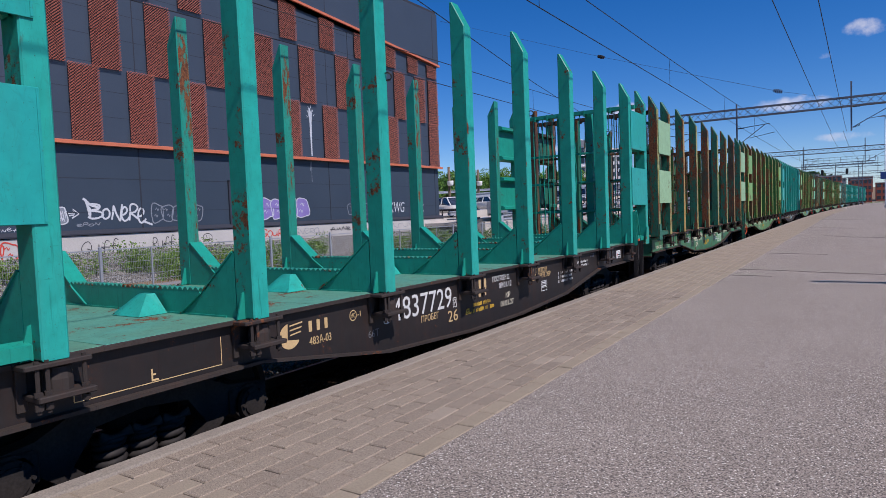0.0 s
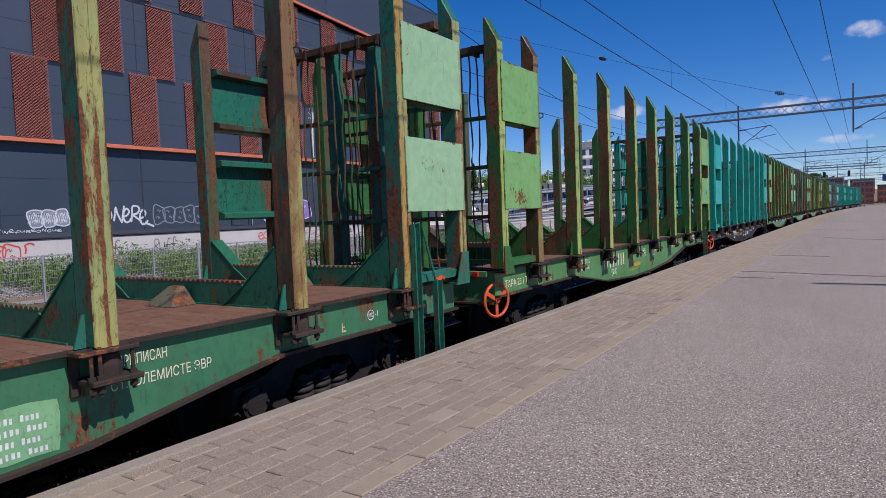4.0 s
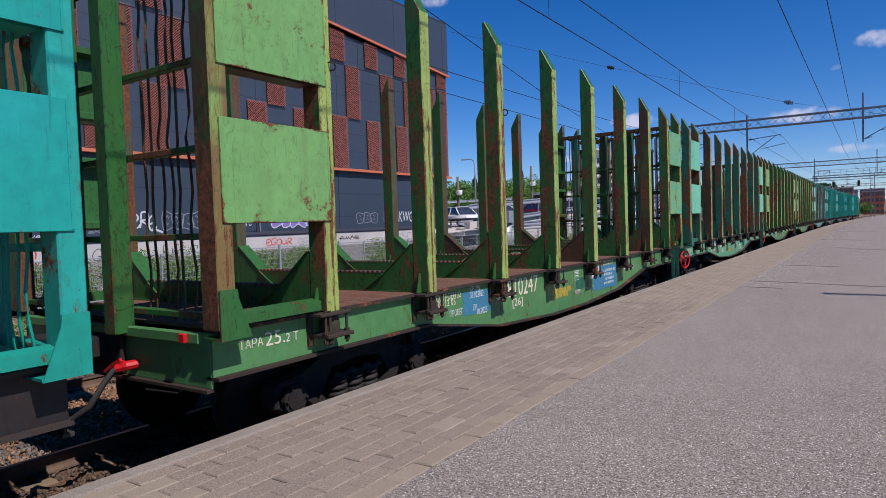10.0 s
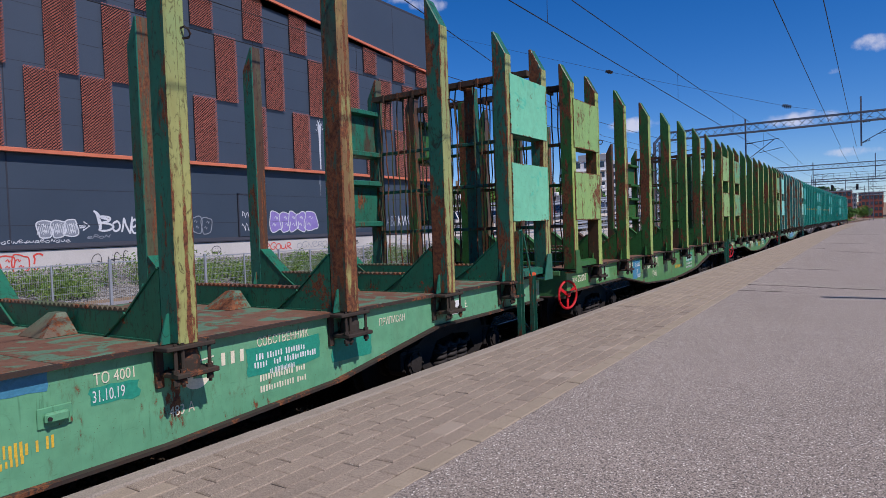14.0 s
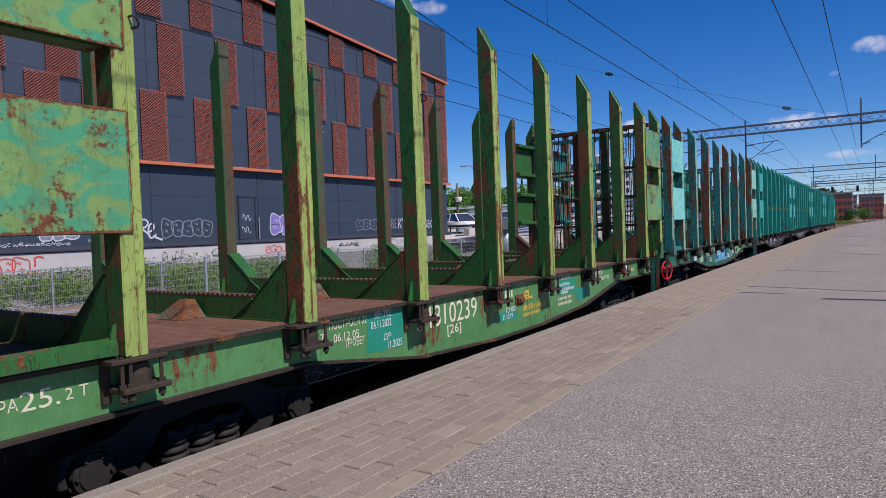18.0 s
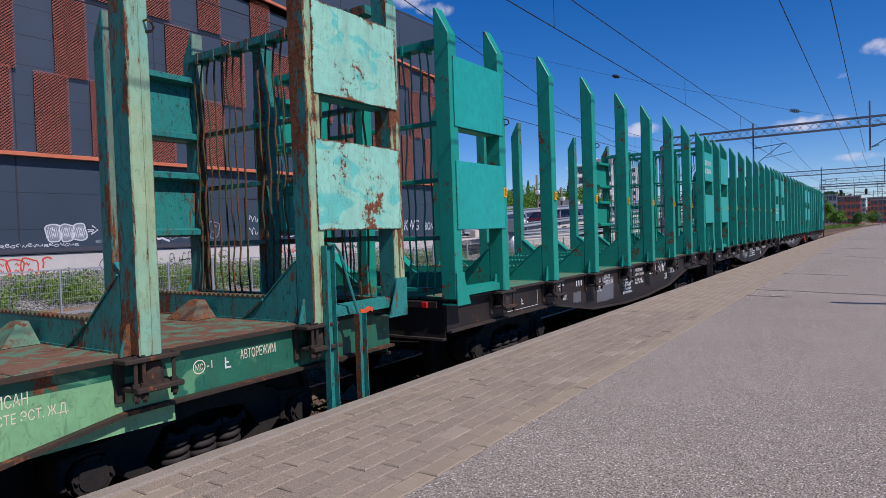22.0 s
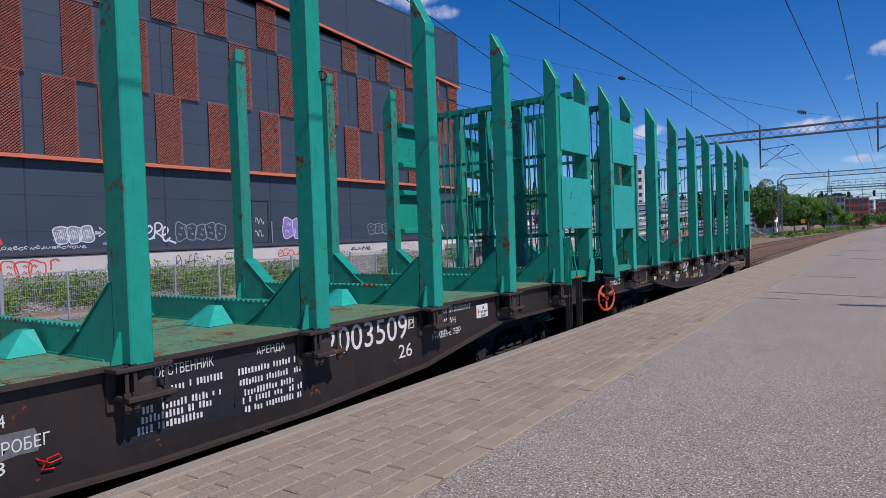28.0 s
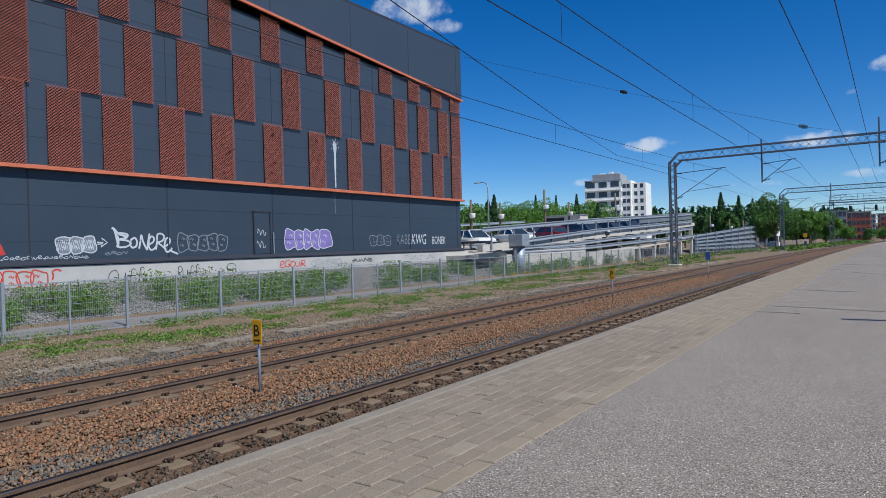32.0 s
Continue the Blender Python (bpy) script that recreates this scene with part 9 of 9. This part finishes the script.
def conifer(x, y, z, h, r, seed, n=6000, leaf=0.22):
    rs = np.random.RandomState(seed)
    t = thing("spruce", "tall dark green spruce", "tree", "conifers beside the line", (x, y, z))
    b = bmesh.new()
    tube(b, [(0, 0, -0.3), (0, 0, h * 0.5), (0, 0, h * 0.98)], [h * 0.02, h * 0.012, 0.02], 7)
    part("trunk", b, M_BARK, t)
    part("crown", leaf_mesh("crown", conifer_points(rs, h, r, n, leaf), M_NEEDLE), M_NEEDLE, t)


for x, y, h, r, s, m in ((-14.6, 141, 10.6, 4.1, 1, M_LEAF), (-17.6, 150, 8.2, 3.4, 2, M_LEAF), (-10.5, 163, 9.0, 3.7, 3, M_LEAF2), (-8.0, 171, 7.8, 2.9, 4, M_LEAF2), (-12.6, 158, 7.6, 3.0, 5, M_LEAF),
                          (-24.6, 147, 8.4, 2.4, 6, M_LEAF), (-30, 165, 7.4, 3.4, 7, M_LEAF)):
    tree(x, y, -0.5, h, r, s, m, 12000, 0.17)
for x, y, h, r, s in ((-26.1, 150, 12.0, 3.4, 21), (-23.4, 155, 11.4, 2.3, 22), (-28.2, 153, 9.2, 3.0, 23)):
    conifer(x, y, -0.5, h, r, s)

# bright shrubs and young trees behind the parking deck
for i in range(12):
    yy = 78 + 5.5 * i
    tree(-0.62 * yy + 2 + rng.uniform(-3, 3), yy + rng.uniform(-3, 3), -0.1, rng.uniform(5.5, 8.0), rng.uniform(2.4, 3.4), 60 + i, M_LEAF2 if i % 3 else M_LEAF, 4500, 0.17, "bright green young tree behind the parking deck")
for i in range(9):
    yy = 84 + 2.6 * i
    conifer(-0.66 * yy + 4 + rng.uniform(-2, 2) - (4 if i > 5 else 0), yy + 12, -0.1, rng.uniform(7.5, 11), rng.uniform(2.4, 3.2), 90 + i, 4500, 0.2)

for x, y, h, r, s in ((-9.0, 186, 7.4, 2.8, 401), (-5.2, 202, 4.6, 2.2, 402), (-1.0, 218, 4.2, 2.2, 403), (2.4, 238, 4.2, 2.2, 404), (-13, 196, 6.4, 2.8, 405), (-6.8, 214, 6.0, 2.6, 406)):
    tree(x, y, -0.7, h, r, s, M_LEAF if s % 2 else M_LEAF2, 4000, 0.16, "green tree beside the far bend of the line")

# mixed trees behind the parking deck, spruces among them
for i in range(30):
    yaw, d = radians(20.6 + 0.44 * i), rng.uniform(165, 240)
    x, y = 3.7 - math.sin(yaw) * d, math.cos(yaw) * d
    if i % 4 == 1:
        conifer(x, y, 0.0, rng.uniform(12.5, 16) * d / 195, rng.uniform(3.2, 4.4), 300 + i, 4500, 0.26)
    else:
        tree(x, y, 0.0, rng.uniform(11.0, 15.0) * d / 195, rng.uniform(4.5, 6.0), 300 + i, M_LEAF if i % 2 else M_LEAF2, 6000, 0.22, "leafy tree behind the parking deck")

# far woods on the rising ground
bm = bmesh.new()
prof = []
for i in range(60):
    a = radians(-30 + 90 * i / 59)
    d = 430
    prof.append((bm.verts.new((-math.sin(a) * d, math.cos(a) * d, -1)), bm.verts.new((-math.sin(a) * (d + 160), math.cos(a) * (d + 160), 10 + 9 * noise.noise(Vector((a * 3, 0, 0))) + 10 * max(0, math.sin(a))))))
for a, b in zip(prof, prof[1:]):
    bm.faces.new((a[0], b[0], b[1], a[1]))
structure("wooded_hill", bm, M_SOIL, "low wooded rise behind the town", "hill")
allp = []
rs = np.random.RandomState(5)
for i in range(950):
    a = radians(rs.uniform(1.5, 50))
    d = rs.uniform(330, 580)
    base = -1 + max(0, d - 430) / 160 * (11 + 10 * max(0, math.sin(a)))
    h = rs.uniform(13, 21) * (1.0 if a > radians(8) else 0.75)
    n = 110
    if rs.rand() < 0.6:
        p = conifer_points(rs, h, h * 0.24, n, 1.6)
    else:
        p, _ = broad_points(rs, h, h * 0.3, n, 1.4)
    allp.append(p + np.array([-math.sin(a) * d, math.cos(a) * d, base]))
tagged(part("distant_forest", leaf_mesh("distant_forest", np.concatenate(allp), M_NEEDLE), M_NEEDLE), "dark mixed forest on the far rise", "forest", "", "stuff")

# weeds: tall along the bank, low on the soil, bushy along the fence
pts, flowers, dry = [], [], []
for i in range(900):
    yy = 3 + 62 * rs.rand() ** 1.2
    xx = rs.choice([-18.0, -17.7, -18.6]) + rs.normal() * 0.35
    if noise.noise(Vector((xx * 0.5, yy * 0.35, 1.0))) < 0.0:
        continue
    hh = rs.uniform(0.35, 0.95)
    n = 190
    q = rs.normal(size=(n, 3)) * np.array([0.22, 0.22, 0]) + np.stack([np.zeros(n), np.zeros(n), rs.uniform(0.03, 1, n) * hh], 1)
    pts.append(leaf_quads(q + np.array([xx, yy, -0.62 + 0.35 * max(0, -17.6 - xx)]), rs.uniform(0.026, 0.056, n), rs))
for i in range(3400):
    yy = 2.5 + 75 * rs.rand() ** 1.6
    xx = rs.uniform(-14.6, -10.4)
    g = noise.noise(Vector((xx * 0.9, yy * 0.45, 7.0))) + 0.5 * noise.noise(Vector((xx * 2.3, yy * 1.6, 3.0)))
    if g < 0.09 - 0.2 * (xx < -13.7):
        continue
    n = 40
    hh = rs.uniform(0.03, 0.14) + (0.14 if xx < -13.9 else 0)
    q = rs.normal(size=(n, 3)) * np.array([0.13, 0.13, 0]) + np.stack([np.zeros(n), np.zeros(n), rs.uniform(0.0, 1, n) * hh], 1)
    (pts if rs.rand() < 0.85 else dry).append(leaf_quads(q + np.array([xx + bend(yy), yy, -0.73]), rs.uniform(0.016, 0.040, n), rs))
for i in range(620):
    yy = 30 + 90 * rs.rand()
    xx = -14.75 + rs.uniform(-0.3, 0.3) if yy < 62 else -15.5 + rs.uniform(-1.8, 1.0)
    n = 14
    q = rs.normal(size=(n, 3)) * np.array([0.35, 0.35, 0]) + np.stack([np.zeros(n), np.zeros(n), rs.uniform(0.0, 1, n) * (0.16 if yy < 62 else 0.4)], 1)
    (pts if rs.rand() < 0.7 else dry).append(leaf_quads(q + np.array([xx + bend(yy), yy, -0.70]), rs.uniform(0.03, 0.06, n) if yy < 62 else rs.uniform(0.06, 0.14, n), rs))
    if yy < 75 and rs.rand() < 0.25:
        flowers.append(leaf_quads(rs.normal(size=(6, 3)) * np.array([0.3, 0.3, 0.04]) + np.array([xx, yy, -0.32]), np.full(6, 0.05), rs))
for i in range(700):
    yy = 110 + 120 * rs.rand()
    xx = rs.choice([-11.0, -9.5, -2.6 + 4.0]) + rs.uniform(-1.2, 1.2) if yy > 185 else rs.uniform(-12.5, -9.6)
    n = 12
    q = rs.normal(size=(n, 3)) * np.array([0.6, 0.6, 0]) + np.stack([np.zeros(n), np.zeros(n), rs.uniform(0.0, 1, n) * 0.7], 1)
    pts.append(leaf_quads(q + np.array([xx + bend(yy), yy, -0.7]), rs.uniform(0.12, 0.25, n), rs))
tagged(part("weeds", leaf_mesh("weeds", np.concatenate(pts), M_WEED), M_WEED), "green weeds and bushes along the fence and bank", "weeds", "", "stuff")
tagged(part("dry_grass", leaf_mesh("dry_grass", np.concatenate(dry), M_DRYGRASS), M_DRYGRASS), "yellowish dry grass tufts on the soil", "grass", "", "stuff")
tagged(part("yellow_flowers", leaf_mesh("yellow_flowers", np.concatenate(flowers), M_SIGN_Y), M_SIGN_Y), "small yellow flowers in the weeds", "flowers", "", "stuff")

# ---------------------------------------------------------------- ballast stones
def stones(name, material, n, xr, yr, z, label, size=(0.022, 0.042), near=1.7, keep=None):
    r2 = np.random.RandomState(len(name) * 7 + n)
    base = np.array([(1.2, 0, -0.3), (-0.6, 0.95, -0.3), (-0.6, -0.95, -0.3), (0.8, 0.6, 0.36), (-0.95, 0.3, 0.40), (0.1, -1.0, 0.34)])
    tri = np.array([(0, 2, 1), (3, 4, 5), (0, 3, 5), (0, 5, 2), (2, 5, 4), (2, 4, 1), (1, 4, 3), (1, 3, 0)])
    y = yr[0] + (yr[1] - yr[0]) * r2.rand(n) ** near
    x = r2.uniform(xr[0], xr[1], n)
    if keep:
        m = keep(x, y, r2)
        x, y = x[m], y[m]
        n = len(x)
    s = r2.uniform(size[0], size[1], n) * (1 + 0.012 * y)
    v = base[None] * (1 + 0.45 * r2.uniform(-1, 1, (n, 6, 3)))
    q = r2.normal(size=(n, 4))
    q /= np.linalg.norm(q, axis=1)[:, None]
    w, a, b, c = q.T
    R = np.stack([1 - 2 * (b * b + c * c), 2 * (a * b - c * w), 2 * (a * c + b * w), 2 * (a * b + c * w), 1 - 2 * (a * a + c * c), 2 * (b * c - a * w), 2 * (a * c - b * w), 2 * (b * c + a * w), 1 - 2 * (a * a + b * b)], 1).reshape(n, 3, 3)
    v = np.einsum("nij,nkj->nki", R, v) * s[:, None, None]
    v += np.stack([x + np.array([bend(t) for t in y]), y, z + r2.uniform(-0.012, 0.030, n)], 1)[:, None, :]
    f = (tri[None] + 6 * np.arange(n)[:, None, None]).reshape(-1, 3)
    me = bpy.data.meshes.new(name)
    me.vertices.add(n * 6)
    me.vertices.foreach_set("co", v.reshape(-1).astype(np.float32))
    me.loops.add(len(f) * 3)
    me.loops.foreach_set("vertex_index", f.reshape(-1).astype(np.int32))
    me.polygons.add(len(f))
    me.polygons.foreach_set("loop_start", np.arange(0, len(f) * 3, 3, dtype=np.int32))
    me.update(calc_edges=True)
    me.materials.append(material)
    tagged(part(name, me, material), label, "ballast", "", "stuff")


def off_rails(x, y, r2):
    ok = np.ones(len(x), bool)
    for tx in (TRACK1, TRACK2):
        for s in (-0.798, 0.798):
            ok &= np.abs(x - tx - s) > 0.085
        on_track = np.abs(x - tx) < 1.3
        ph = ((y + 1.0) / 0.61 + 0.5) % 1.0
        ok &= ~(on_track & (np.abs(ph - 0.5) < 0.24) & (np.abs(np.abs(x - tx) - 0.8) < 0.42))
    return ok


def red_zone(x, y, r2):
    return off_rails(x, y, r2) & ~((x > -3.8 + 0.25 * np.sin(y * 0.9)) & (x < -2.95) & (r2.rand(len(x)) < 0.55))


stones("red_ballast_stones", M_STONE_RED, 92000, (-8.5, -3.0), (1.5, 40), -0.775, "reddish brown crushed stones between the tracks", (0.016, 0.029), keep=red_zone)
stones("grey_ballast_stones", M_STONE_GREY, 9000, (-3.8, -2.95), (1.5, 45), -0.776, "grey crushed stones beside the near rail", (0.016, 0.030), keep=off_rails)
stones("oily_ballast_stones", M_STONE_DARK, 22000, (-3.0, -0.12), (1.0, 40), -0.772, "dark oily stones between the sleepers", (0.016, 0.032), keep=off_rails)
stones("soil_pebbles", M_STONE_TAN, 20000, (-14.6, -9.3), (3, 45), -0.735, "scattered pebbles on the trackside soil", (0.010, 0.026))
stones("verge_gravel", M_STONE_GREY, 7000, (-9.6, -8.3), (3, 40), -0.79, "loose gravel at the edge of the ballast", (0.014, 0.03))

# ---------------------------------------------------------------- platform paving, piece by piece
ROWS, PW, PL = 10, 0.1423, 0.29
x_start = 0.150


def paver_shape(x, y, dz, tilt=0.0):
    """A block with worn, rounded upper edges, as corner points and faces."""
    v = []
    for inset, z in ((0.003, -0.03), (0.003, -0.007 + dz), (0.010, dz)):
        v += [(x + inset, y + inset, z), (x + PW - inset, y + inset, z + tilt), (x + PW - inset, y + PL - inset, z + tilt), (x + inset, y + PL - inset, z)]
    f = []
    for a in (0, 4):
        f += [(a + q, a + (q + 1) % 4, a + 4 + (q + 1) % 4, a + 4 + q) for q in range(4)]
    return v, f + [(8, 9, 10, 11)]


pv, pf = paver_shape(0, 0, 0)
paver = raw_mesh("paver", pv, pf, M_PAVER)
made = 0
far_v, far_f, rim_v, rim_f = [], [], [], []
for i in range(-68, 343):
    for r in range(ROWS):
        y = i * PL - 0.014 + (PL / 2 if r % 2 else 0) + rng.uniform(-0.004, 0.004)
        x = x_start + r * PW + bend(y)
        if 2.0 < y < 12.0 and made < 300:
            o = part("paver", paver, M_PAVER_RIM if r == ROWS - 1 else M_PAVER, core)
            o.material_slots[0].link = "OBJECT"
            o.material_slots[0].material = M_PAVER_RIM if r == ROWS - 1 else M_PAVER
            o.matrix_basis = pose(x, y, rng.uniform(-0.003, 0.003), rng.uniform(-0.5, 0.5), rng.uniform(-0.9, 0.9), 0)
            made += 1
        else:
            av, af = (rim_v, rim_f) if r == ROWS - 1 else (far_v, far_f)
            v, f = paver_shape(x, y, rng.uniform(-0.003, 0.003), rng.uniform(-0.002, 0.002))
            k = len(av)
            av += v
            af += [tuple(k + j for j in q) for q in f]
for vv, ff, mt in ((far_v, far_f, M_PAVER_FAR), (rim_v, rim_f, M_PAVER_RIM_FAR)):
    o = part("pavers", raw_mesh("pavers", vv, ff, mt), mt, core)
    o["kind"] = "stuff"
me = sweep("joint_sand", [(0.150, -0.0345), (0.150, -0.010), (1.577, -0.010), (1.577, -0.0345)], M_JOINT, ys=[y for y in YS if y < 103])
part("joint_sand", me, M_JOINT, core)
# a worn scrap of yellow edge line
for y0, y1 in ((5.62, 6.25), (4.86, 4.95)):
    bm = bmesh.new()
    box(bm, 0.006, 0.022, y0, y1, -0.055, 0.004)
    part("yellow_edge_mark", bm, M_YELLOW_LINE, edge)


motions()
